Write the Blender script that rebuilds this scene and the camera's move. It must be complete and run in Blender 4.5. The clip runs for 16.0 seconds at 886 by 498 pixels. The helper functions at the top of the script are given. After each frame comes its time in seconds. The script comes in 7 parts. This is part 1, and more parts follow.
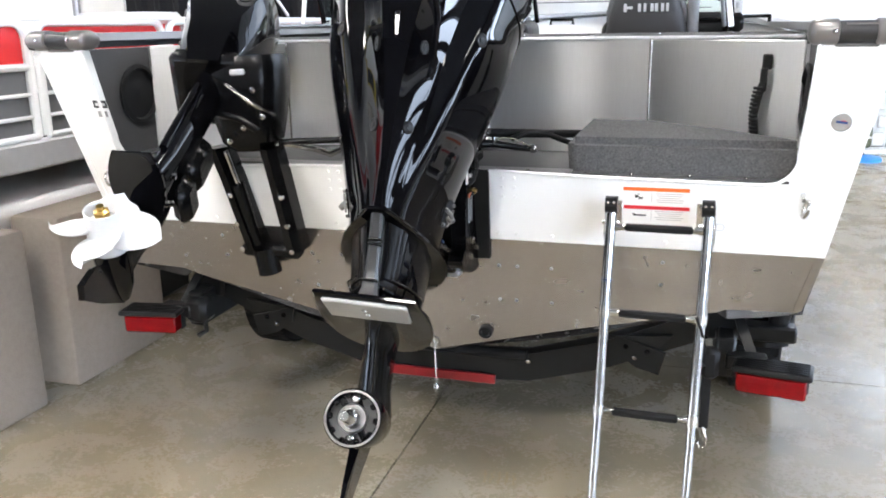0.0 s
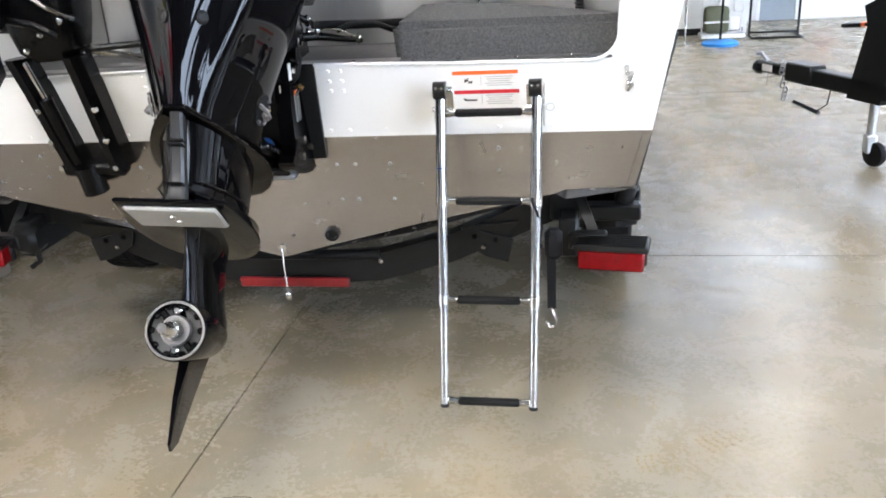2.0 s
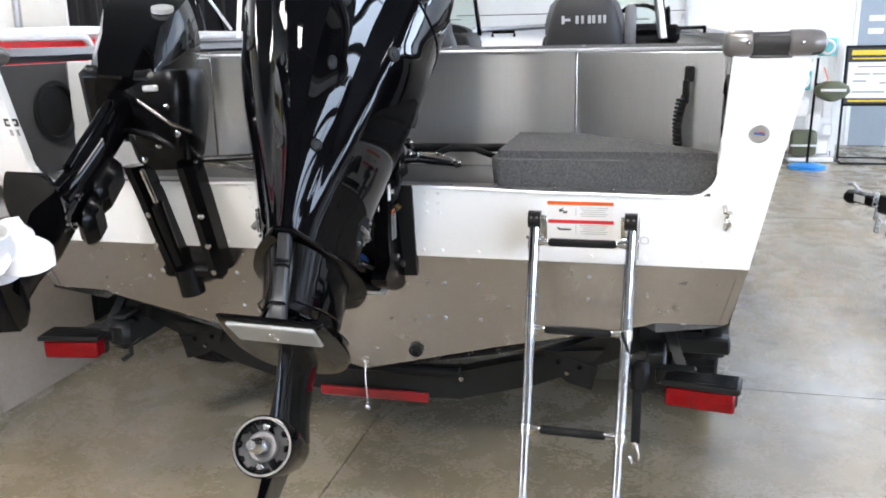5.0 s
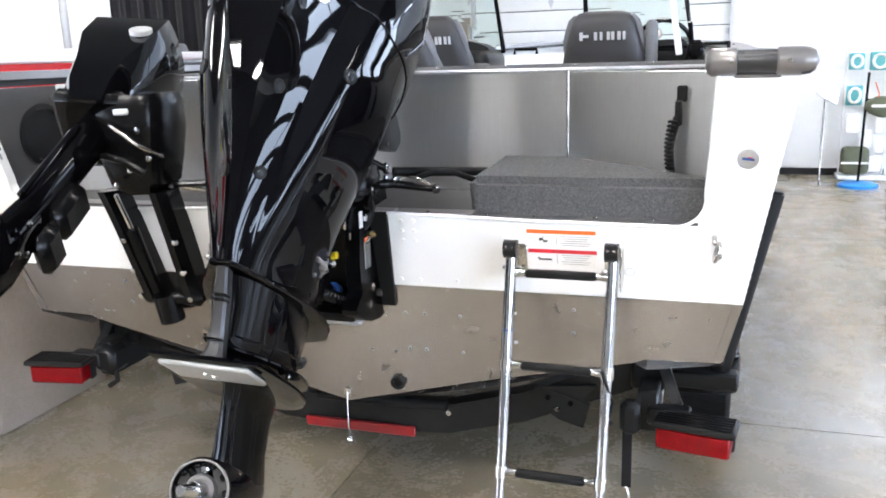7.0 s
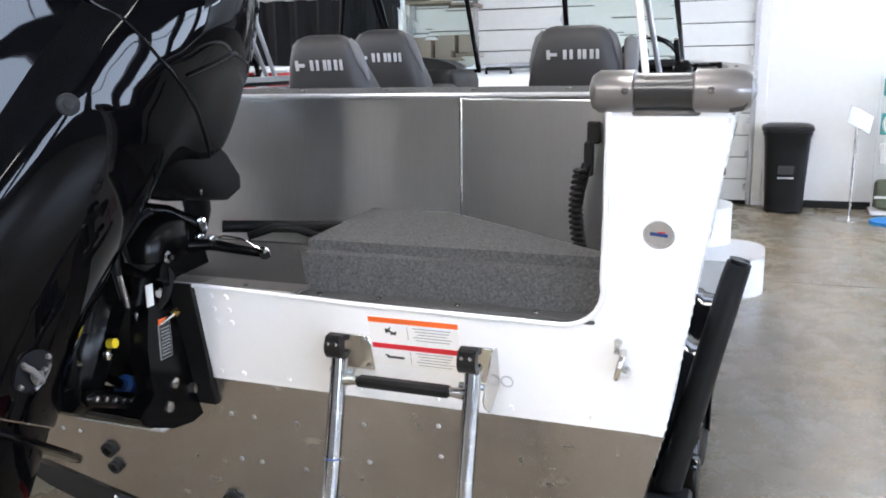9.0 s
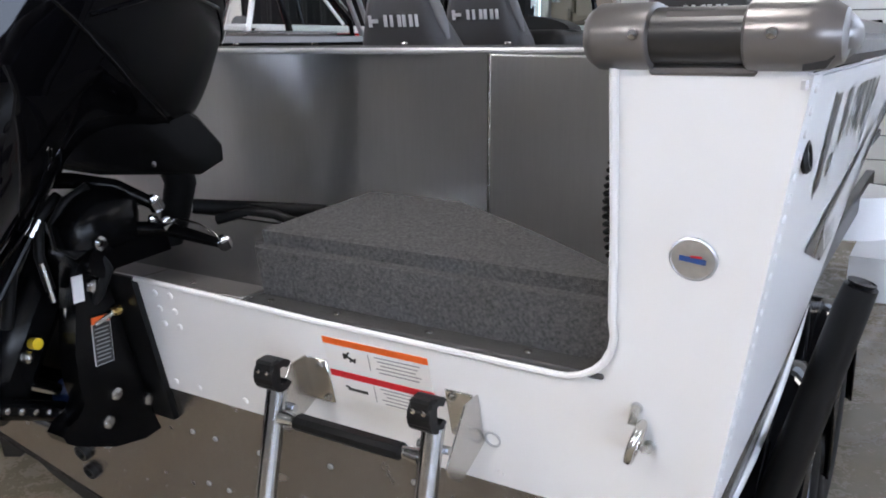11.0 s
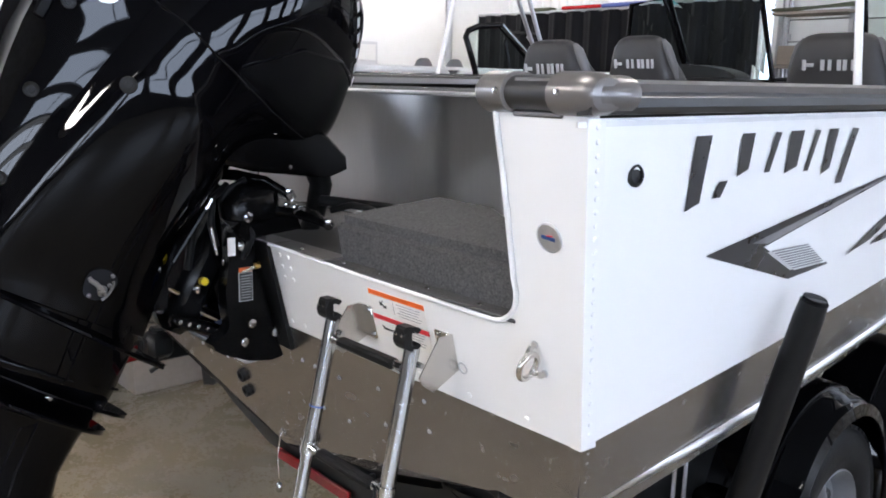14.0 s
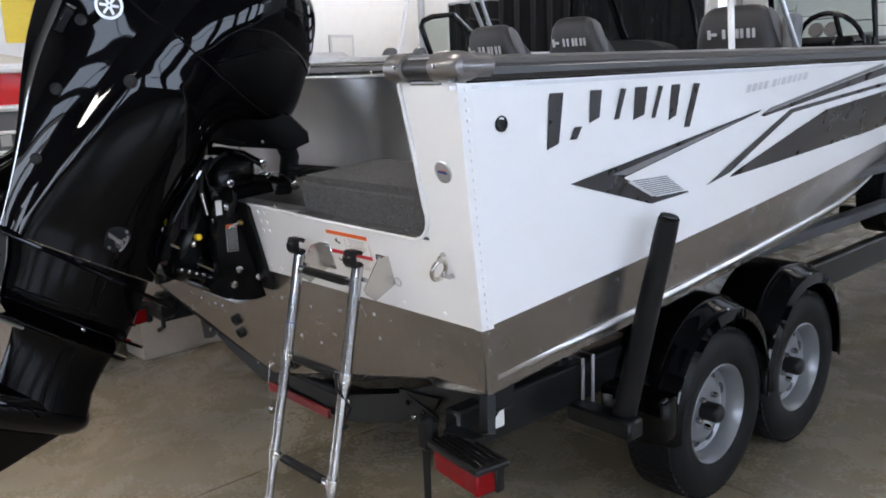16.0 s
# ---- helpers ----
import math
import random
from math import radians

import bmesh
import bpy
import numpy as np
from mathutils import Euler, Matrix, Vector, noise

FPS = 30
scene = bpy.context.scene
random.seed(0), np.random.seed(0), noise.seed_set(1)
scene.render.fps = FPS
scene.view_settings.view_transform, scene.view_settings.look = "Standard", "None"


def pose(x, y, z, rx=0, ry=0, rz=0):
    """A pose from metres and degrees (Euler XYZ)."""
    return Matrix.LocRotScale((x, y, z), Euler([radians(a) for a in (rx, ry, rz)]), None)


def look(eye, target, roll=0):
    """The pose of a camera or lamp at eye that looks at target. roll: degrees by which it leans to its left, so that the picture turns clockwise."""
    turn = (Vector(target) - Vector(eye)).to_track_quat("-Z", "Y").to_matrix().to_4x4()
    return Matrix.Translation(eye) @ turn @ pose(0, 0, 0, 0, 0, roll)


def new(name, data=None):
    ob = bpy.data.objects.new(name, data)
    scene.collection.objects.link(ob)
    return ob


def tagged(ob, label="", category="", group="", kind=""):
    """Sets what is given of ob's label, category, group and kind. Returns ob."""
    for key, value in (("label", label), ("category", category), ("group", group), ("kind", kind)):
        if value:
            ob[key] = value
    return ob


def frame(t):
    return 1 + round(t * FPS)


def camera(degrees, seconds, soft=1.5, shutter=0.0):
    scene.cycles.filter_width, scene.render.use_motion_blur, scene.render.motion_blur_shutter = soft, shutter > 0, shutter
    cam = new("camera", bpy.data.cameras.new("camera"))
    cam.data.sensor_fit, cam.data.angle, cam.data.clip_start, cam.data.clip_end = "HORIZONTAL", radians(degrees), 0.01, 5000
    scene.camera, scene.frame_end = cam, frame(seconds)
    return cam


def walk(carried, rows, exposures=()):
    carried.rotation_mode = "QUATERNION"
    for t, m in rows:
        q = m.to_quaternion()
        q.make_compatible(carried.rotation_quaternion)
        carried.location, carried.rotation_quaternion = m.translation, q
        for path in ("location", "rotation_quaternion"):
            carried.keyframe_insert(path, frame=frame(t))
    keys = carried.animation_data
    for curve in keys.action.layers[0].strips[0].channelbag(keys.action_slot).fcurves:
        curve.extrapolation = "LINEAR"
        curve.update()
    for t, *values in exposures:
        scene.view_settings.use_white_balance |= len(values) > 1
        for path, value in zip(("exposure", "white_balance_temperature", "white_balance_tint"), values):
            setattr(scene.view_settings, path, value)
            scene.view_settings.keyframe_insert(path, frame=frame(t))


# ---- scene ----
cam = camera(55.99, 16.0, soft=1.8)
# t, x, y, z, then Euler degrees
ROWS = [
    (0.0, 0.8086, -2.5520, 1.5136, 74.903, 0.879, 16.704),
    (0.5, 0.9050, -2.5063, 1.4753, 70.841, 2.049, 16.031),
    (1.0, 0.9217, -2.4992, 1.4614, 69.688, 2.379, 15.482),
    (1.5, 0.9452, -2.4908, 1.4528, 69.723, 2.630, 11.676),
    (2.0, 0.9608, -2.4757, 1.4393, 68.744, 3.309, 8.376),
    (2.5, 0.9623, -2.4715, 1.4364, 68.497, 3.280, 6.616),
    (3.0, 0.9558, -2.4658, 1.4301, 67.337, 3.394, 6.672),
    (3.5, 0.9497, -2.4565, 1.4298, 67.042, 3.224, 6.874),
    (4.0, 0.9240, -2.4596, 1.4587, 69.698, 2.858, 9.313),
    (4.5, 0.9115, -2.4650, 1.4902, 73.080, 2.027, 11.586),
    (4.7, 0.9042, -2.4700, 1.5064, 74.634, 1.560, 12.549),
    (6.8, 1.0337, -2.3496, 1.5284, 77.609, 1.895, 19.137),
    (7.0, 1.0860, -2.2910, 1.5192, 76.799, 1.697, 17.740),
    (7.5, 1.1219, -2.0969, 1.5252, 77.783, 2.253, 15.187),
    (8.0, 1.1163, -1.8657, 1.5315, 79.450, 2.248, 13.571),
    (8.5, 1.1669, -1.7006, 1.5216, 79.039, 2.919, 16.204),
    (9.0, 1.3053, -1.5458, 1.5135, 78.043, 0.902, 20.504),
    (9.2, 1.3487, -1.5026, 1.5053, 77.935, 0.719, 22.544),
    (11.3, 1.3917, -0.9980, 1.4728, 75.401, -0.245, 34.876),
    (11.5, 1.4261, -0.9725, 1.4697, 75.272, -0.732, 38.346),
    (12.0, 1.4714, -0.9652, 1.4727, 75.572, 0.587, 44.721),
    (12.5, 1.5287, -1.0252, 1.4889, 77.726, 1.558, 48.590),
    (13.0, 1.6509, -1.1162, 1.5029, 79.115, 1.257, 47.406),
    (13.5, 1.7985, -1.1934, 1.5001, 78.836, 1.269, 47.482),
    (14.0, 2.0183, -1.1921, 1.4975, 78.507, -1.095, 48.307),
    (14.5, 2.2041, -1.1765, 1.4939, 78.307, -0.963, 52.087),
    (15.0, 2.3056, -1.2578, 1.5115, 80.683, 0.334, 52.333),
    (15.5, 2.4197, -1.3967, 1.4910, 80.073, 1.403, 49.913),
    (16.0, 2.5154, -1.4337, 1.4795, 77.740, 2.086, 47.364),
]
walk(cam, [(t, pose(x, y, z, a, b, c)) for t, x, y, z, a, b, c in ROWS],
     exposures=[(0.0, 0.22, 6500, 11), (4.7, 0.02, 6450, 11), (7.0, 0.30, 6400, 12), (9.2, -0.15, 6400, 13), (11.3, -0.74, 6450, 15), (12.7, -0.72, 6450, 15), (14.0, -0.55, 6550, 14), (15.0, -0.80, 6600, 14), (16.0, -0.88, 6600, 13)])

# ---- light ----
world = bpy.data.worlds.new("world")
scene.world = world
world.use_nodes = True
wn = world.node_tree
sky = wn.nodes.new("ShaderNodeTexSky")
sky.sky_type, sky.sun_disc = "NISHITA", False
sky.sun_elevation, sky.sun_rotation = radians(40), radians(30)
wn.links.new(sky.outputs[0], wn.nodes["Background"].inputs[0])
wn.nodes["Background"].inputs[1].default_value = 0.10


def area(name, eye, target, sx, sy, watts, colour=(1, 1, 1)):
    lamp = bpy.data.lights.new(name, "AREA")
    lamp.shape, lamp.size, lamp.size_y, lamp.energy, lamp.color = "RECTANGLE", sx, sy, watts, colour
    ob = new(name, lamp)
    ob.matrix_world = look(eye, target)
    return ob


# daylight through the high windows of the front and rear walls, and an added side opening
area("daylight_front", (3.6, 8.25, 3.4), (1.7, 0.7, 0.0), 0.9, 1.0, 5, (0.98, 0.99, 1.0))
# unseen source, added for the bright reflection in the aluminium bulkhead
area("added_light_left", (-7.15, -4.95, 1.5), (0.0, -3.2, 0.9), 2.9, 2.7, 170, (0.96, 0.98, 1.0))
for x in (6.2, 9.0):
    area("daylight_rear", (x, -7.5, 2.1), (x - 2.5, 0.0, 1.0), 2.2, 2.2, 90, (0.86, 0.93, 1.0))
# square lamps hung under the roof
LAMPS = [(x, y) for x in (-4.8, 0.6, 6.0) for y in (-5.0, -0.6, 3.9) if (x, y) not in ((-4.8, 3.9), (-4.8, -5.0))] + [(3.4, 6.6), (-6.0, 5.9), (-2.6, -5.2)]
for x, y in LAMPS:
    area("ceiling_lamp_light", (x, y, 4.55), (x, y, 0.0), 0.5, 1.1, {-6.0: 190, -4.8: 130, -2.6: 330, 3.4: 55, 6.0: 48}.get(x, {-5.0: 340, -0.6: 90}.get(y, 85)), (1.0, 0.975, 0.93))



# ---- materials ----
def mat(name, base, rough=0.5, metal=0.0, var=0.08, scale=8.0, bump=0.0, bscale=60.0, coat=0.0, spec=0.5, tint=None, stretch=(1, 1, 1), emit=0.0, rvar=0.1, brush=0.0):
    """A surface with a base colour that varies at two scales, and a fine relief."""
    m = bpy.data.materials.new(name)
    m.use_nodes = True
    n, l = m.node_tree.nodes, m.node_tree.links
    b = n["Principled BSDF"]
    b.inputs["Metallic"].default_value = metal
    b.inputs["Specular IOR Level"].default_value = spec
    b.inputs["Coat Weight"].default_value = coat
    b.inputs["Coat Roughness"].default_value = 0.04
    geo = n.new("ShaderNodeNewGeometry")
    mp = n.new("ShaderNodeMapping")
    mp.inputs["Scale"].default_value = stretch
    l.new(geo.outputs["Position"], mp.inputs[0])
    big, fine = n.new("ShaderNodeTexNoise"), n.new("ShaderNodeTexNoise")
    big.inputs["Scale"].default_value, big.inputs["Detail"].default_value = scale * 0.25, 4
    fine.inputs["Scale"].default_value, fine.inputs["Detail"].default_value = scale * 4, 6
    l.new(mp.outputs[0], big.inputs[0]), l.new(mp.outputs[0], fine.inputs[0])
    add = n.new("ShaderNodeMath")
    add.operation = "ADD"
    l.new(big.outputs[0], add.inputs[0]), l.new(fine.outputs[0], add.inputs[1])
    ramp = n.new("ShaderNodeMapRange")
    ramp.inputs[1].default_value, ramp.inputs[2].default_value = 0.6, 1.4
    l.new(add.outputs[0], ramp.inputs[0])
    mix = n.new("ShaderNodeMix")
    mix.data_type = "RGBA"
    t = tint or base
    mix.inputs[6].default_value = (*[c * (1 - var) for c in base], 1)
    mix.inputs[7].default_value = (*[min(1, c * (1 + var)) for c in t], 1)
    l.new(ramp.outputs[0], mix.inputs[0])
    l.new(mix.outputs[2], b.inputs["Base Color"])
    rr = n.new("ShaderNodeMapRange")
    rr.inputs[3].default_value, rr.inputs[4].default_value = max(0.02, rough * (1 - rvar)), min(1, rough * (1 + rvar))
    l.new(fine.outputs[0], rr.inputs[0]), l.new(rr.outputs[0], b.inputs["Roughness"])
    if bump:
        g = n.new("ShaderNodeTexNoise")
        g.inputs["Scale"].default_value, g.inputs["Detail"].default_value = bscale, 5
        l.new(mp.outputs[0], g.inputs[0])
        bp = n.new("ShaderNodeBump")
        bp.inputs["Strength"].default_value, bp.inputs["Distance"].default_value = bump, 0.004
        l.new(g.outputs[0], bp.inputs["Height"]), l.new(bp.outputs[0], b.inputs["Normal"])
    if brush:
        up = n.new("ShaderNodeCombineXYZ")
        up.inputs[2].default_value = 1.0
        b.inputs["Anisotropic"].default_value = brush
        l.new(up.outputs[0], b.inputs["Tangent"])
    if emit:
        b.inputs["Emission Color"].default_value, b.inputs["Emission Strength"].default_value = (*base, 1), emit
    return m


WHITE = mat("white_enamel", (0.79, 0.79, 0.79), 0.28, var=0.008, coat=0.3, scale=3, rvar=0.03)
TAUPE = mat("taupe_enamel", (0.285, 0.265, 0.252), 0.27, metal=0.88, var=0.02, coat=0.3, scale=6, rvar=0.04)
BLACK = mat("black_gloss_paint", (0.0015, 0.0015, 0.002), 0.03, var=0.2, scale=5, spec=0.17)
REARW = mat("grey_rear_wall_paint", (0.13, 0.13, 0.13), 0.7, var=0.06, scale=2)
SATIN = mat("black_satin_paint", (0.003, 0.003, 0.0034), 0.24, var=0.2, scale=12, bump=0.05, bscale=200, spec=0.14)
DARKPL = mat("black_plastic", (0.008, 0.008, 0.0085), 0.42, var=0.15, scale=20, bump=0.12, bscale=300, spec=0.2)
RUBBER = mat("tyre_rubber", (0.009, 0.009, 0.0095), 0.48, var=0.2, scale=20, bump=0.2, bscale=120, spec=0.10)
FRAME = mat("trailer_black_paint", (0.007, 0.0075, 0.008), 0.30, var=0.25, scale=9, bump=0.08, bscale=90, spec=0.22)
ALU = mat("brushed_aluminium", (0.80, 0.80, 0.805), 0.39, metal=1.0, var=0.04, scale=4, stretch=(12, 12, 1), brush=0.12)
CHROME = mat("polished_steel", (0.47, 0.47, 0.475), 0.17, metal=1.0, var=0.03, scale=20)
STEEL = mat("stainless_steel", (0.60, 0.58, 0.55), 0.26, metal=1.0, var=0.05, scale=20)
GALV = mat("galvanised_zinc", (0.50, 0.51, 0.53), 0.38, metal=0.9, var=0.12, scale=40)
CARPET = mat("charcoal_carpet", (0.105, 0.105, 0.107), 0.97, var=0.7, scale=800, bump=1.0, bscale=450, spec=0.05)
DECKMAT = mat("dark_grey_vinyl", (0.050, 0.049, 0.050), 0.55, var=0.2, scale=40, bump=0.3, bscale=400)
GUN = mat("pewter_cap_plastic", (0.17, 0.16, 0.155), 0.30, metal=0.5, var=0.05, scale=10)
RAILV = mat("black_vinyl_rail", (0.018, 0.018, 0.019), 0.35, var=0.1, scale=10)
SEATV = mat("charcoal_seat_vinyl", (0.022, 0.021, 0.022), 0.48, var=0.12, scale=25, bump=0.25, bscale=220)
SEATG = mat("grey_seat_piping", (0.11, 0.11, 0.115), 0.5, var=0.08)
SILVER = mat("silver_decal", (0.62, 0.62, 0.63), 0.35, metal=0.5, var=0.05)
DECAL = mat("graphite_decal", (0.06, 0.06, 0.065), 0.28, metal=0.5, var=0.14, scale=3)
DECAL2 = mat("grey_fade_decal", (0.26, 0.26, 0.27), 0.3, metal=0.4, var=0.2, scale=10)
RED = mat("red_lens", (0.17, 0.002, 0.004), 0.22, var=0.3, scale=160, coat=0.0, spec=0.2)
REDP = mat("red_panel_paint", (0.60, 0.018, 0.02), 0.25, var=0.05, coat=0.4)
REDT = mat("red_reflective_tape", (0.17, 0.006, 0.009), 0.3, var=0.25, scale=90)
ORANGE = mat("orange_label", (0.80, 0.13, 0.02), 0.4, var=0.05)
REDL = mat("red_label", (0.62, 0.02, 0.03), 0.4, var=0.05)
PAPER = mat("white_label", (0.76, 0.75, 0.73), 0.45, var=0.03)
INK = mat("grey_ink", (0.30, 0.30, 0.30), 0.6, var=0.1)
BLKINK = mat("black_ink", (0.02, 0.02, 0.02), 0.5, var=0.1)
YELLOW = mat("yellow_plastic", (0.75, 0.55, 0.02), 0.35, var=0.08)
BRASS = mat("brass", (0.55, 0.36, 0.12), 0.28, metal=1.0, var=0.1)
BLUE = mat("blue_plastic", (0.015, 0.06, 0.22), 0.35, var=0.08)
SKYBLUE = mat("bright_blue_enamel", (0.02, 0.22, 0.62), 0.3, var=0.05)
ZINC = mat("dull_zinc_anode", (0.34, 0.335, 0.32), 0.45, metal=0.3, var=0.12, scale=30, bump=0.1)
PROP = mat("white_propeller_paint", (0.50, 0.50, 0.50), 0.3, var=0.02, coat=0.3)
RIM = mat("grey_wheel_paint", (0.19, 0.195, 0.205), 0.32, metal=0.4, var=0.06, scale=20)
BOARD = mat("taupe_carpet_board", (0.30, 0.255, 0.215), 0.9, var=0.10, scale=10, bump=0.5, bscale=120, spec=0.15)
GREYP = mat("grey_panel_paint", (0.15, 0.155, 0.16), 0.35, var=0.06, metal=0.2)
WALL = mat("white_wall_paint", (0.80, 0.80, 0.79), 0.6, var=0.025, scale=3, bump=0.05, bscale=40)
PANEL = mat("white_steel_siding", (0.76, 0.76, 0.75), 0.4, var=0.03, scale=5)
DOORW = mat("garage_door_steel", (0.72, 0.73, 0.72), 0.55, var=0.03, scale=4)
CEIL = mat("grey_roof_liner", (0.20, 0.20, 0.20), 0.6, var=0.03)
CURTAIN = mat("black_drape_cloth", (0.010, 0.010, 0.012), 0.9, var=0.25, scale=14, spec=0.2)
GREYDOOR = mat("blue_grey_door_paint", (0.27, 0.31, 0.35), 0.45, var=0.05)
CREAM = mat("cream_vinyl", (0.62, 0.58, 0.50), 0.5, var=0.06)
TEAL = mat("teal_package_card", (0.10, 0.38, 0.40), 0.4, var=0.2, scale=30)
OLIVE = mat("olive_fabric", (0.10, 0.11, 0.07), 0.8, var=0.2, scale=30)
CRACK = mat("dark_joint_filler", (0.060, 0.050, 0.037), 0.85, var=0.3, scale=60)
FLAG = mat("blue_pennant_cloth", (0.10, 0.14, 0.42), 0.7, var=0.2)
LAMPM = mat("lamp_tube", (1.0, 0.98, 0.94), 0.5, emit=6.0)


def glass_mat(name, tint=(0.86, 0.95, 0.92)):
    m = bpy.data.materials.new(name)
    m.use_nodes = True
    b = m.node_tree.nodes["Principled BSDF"]
    b.inputs["Base Color"].default_value = (*tint, 1)
    b.inputs["Transmission Weight"].default_value, b.inputs["Roughness"].default_value, b.inputs["IOR"].default_value = 1.0, 0.0, 1.05
    return m


GLASS = glass_mat("windshield_glass")


def sky_mat(strength=27.0):
    """Pale sky outside, with an uneven dark tree line near the ground."""
    m = bpy.data.materials.new("overcast_sky_backdrop")
    m.use_nodes = True
    n, l = m.node_tree.nodes, m.node_tree.links
    b = n["Principled BSDF"]
    b.inputs["Base Color"].default_value, b.inputs["Roughness"].default_value = (0, 0, 0, 1), 1
    geo, sep = n.new("ShaderNodeNewGeometry"), n.new("ShaderNodeSeparateXYZ")
    l.new(geo.outputs["Position"], sep.inputs[0])
    tex, tree = n.new("ShaderNodeTexNoise"), n.new("ShaderNodeTexNoise")
    tex.inputs["Scale"].default_value = 0.5
    tree.inputs["Scale"].default_value, tree.inputs["Detail"].default_value = 1.1, 6
    l.new(geo.outputs["Position"], tree.inputs[0])
    mix = n.new("ShaderNodeMix")
    mix.data_type = "RGBA"
    mix.inputs[6].default_value, mix.inputs[7].default_value = (0.54, 0.71, 1.0, 1), (0.79, 0.885, 1.0, 1)
    l.new(tex.outputs[0], mix.inputs[0])
    ht = n.new("ShaderNodeMath")
    ht.operation = "MULTIPLY_ADD"
    ht.inputs[1].default_value, ht.inputs[2].default_value = -1.6, 0.0
    l.new(tree.outputs[0], ht.inputs[0])
    add = n.new("ShaderNodeMath")
    l.new(sep.outputs[2], add.inputs[0]), l.new(ht.outputs[0], add.inputs[1])
    line = n.new("ShaderNodeMapRange")
    line.inputs[1].default_value, line.inputs[2].default_value = 0.22, 0.36
    l.new(add.outputs[0], line.inputs[0])
    low = n.new("ShaderNodeMix")
    low.data_type = "RGBA"
    low.inputs[6].default_value = (0.05, 0.065, 0.07, 1)
    l.new(line.outputs[0], low.inputs[0]), l.new(mix.outputs[2], low.inputs[7])
    l.new(low.outputs[2], b.inputs["Emission Color"])
    b.inputs["Emission Strength"].default_value = strength
    return m


SKYB = sky_mat()
SKYF = sky_mat(5.0)


def concrete():
    """Sealed tan concrete: cloudy stains, fine speckle, trowel haze, painted light streaks and an uneven gloss."""
    m = bpy.data.materials.new("polished_concrete")
    m.use_nodes = True
    n, l = m.node_tree.nodes, m.node_tree.links
    b = n["Principled BSDF"]
    geo = n.new("ShaderNodeNewGeometry")

    light_streak = n.new("ShaderNodeMapping")     # tone drawn out along the hall, painting in the floor's light streaks
    light_streak.inputs["Rotation"].default_value, light_streak.inputs["Scale"].default_value = (0, 0, radians(-14)), (1.0, 0.13, 1.0)
    l.new(geo.outputs["Position"], light_streak.inputs[0])

    def noise(scale, detail, rough, lo, hi, a, c, distort=0.0, co=geo.outputs["Position"]):
        t, r = n.new("ShaderNodeTexNoise"), n.new("ShaderNodeMapRange")
        t.inputs["Scale"].default_value, t.inputs["Detail"].default_value = scale, detail
        t.inputs["Roughness"].default_value, t.inputs["Distortion"].default_value = rough, distort
        l.new(co, t.inputs[0])
        r.interpolation_type = "SMOOTHSTEP"
        r.inputs[1].default_value, r.inputs[2].default_value, r.inputs[3].default_value, r.inputs[4].default_value = lo, hi, a, c
        l.new(t.outputs[0], r.inputs[0])
        return r.outputs[0]

    def times(x, y):
        q = n.new("ShaderNodeMath")
        q.operation = "MULTIPLY"
        l.new(x, q.inputs[0]), l.new(y, q.inputs[1])
        return q.outputs[0]
    tone = times(noise(2.1, 3, 0.45, 0.34, 0.66, 0.93, 1.06, 0.2, light_streak.outputs[0]), times(times(noise(0.55, 4, 0.55, 0.32, 0.68, 0.90, 1.09), noise(2.6, 6, 0.6, 0.28, 0.72, 0.92, 1.07, 0.4)), times(noise(17, 6, 0.65, 0.25, 0.75, 0.95, 1.05), noise(190, 3, 0.6, 0.25, 0.75, 0.93, 1.07))))
    hue = n.new("ShaderNodeMix")
    hue.data_type = "RGBA"
    hue.inputs[6].default_value, hue.inputs[7].default_value = (0.246, 0.203, 0.136, 1), (0.240, 0.215, 0.168, 1)
    l.new(noise(1.3, 5, 0.6, 0.35, 0.65, 0.0, 1.0, 0.3), hue.inputs[0])
    mul = n.new("ShaderNodeVectorMath")
    mul.operation = "SCALE"
    l.new(hue.outputs[2], mul.inputs[0]), l.new(tone, mul.inputs["Scale"])
    l.new(mul.outputs[0], b.inputs["Base Color"])
    l.new(times(noise(3.4, 7, 0.7, 0.3, 0.7, 0.20, 0.34, 0.5), noise(60, 5, 0.7, 0.3, 0.7, 0.85, 1.15)), b.inputs["Roughness"])
    b.inputs["Specular IOR Level"].default_value = 0.38
    bp = n.new("ShaderNodeBump")
    bp.inputs["Strength"].default_value, bp.inputs["Distance"].default_value = 0.10, 0.003
    l.new(noise(46, 5, 0.6, 0.0, 1.0, 0.0, 1.0), bp.inputs["Height"]), l.new(bp.outputs[0], b.inputs["Normal"])
    return m


CONCRETE = concrete()


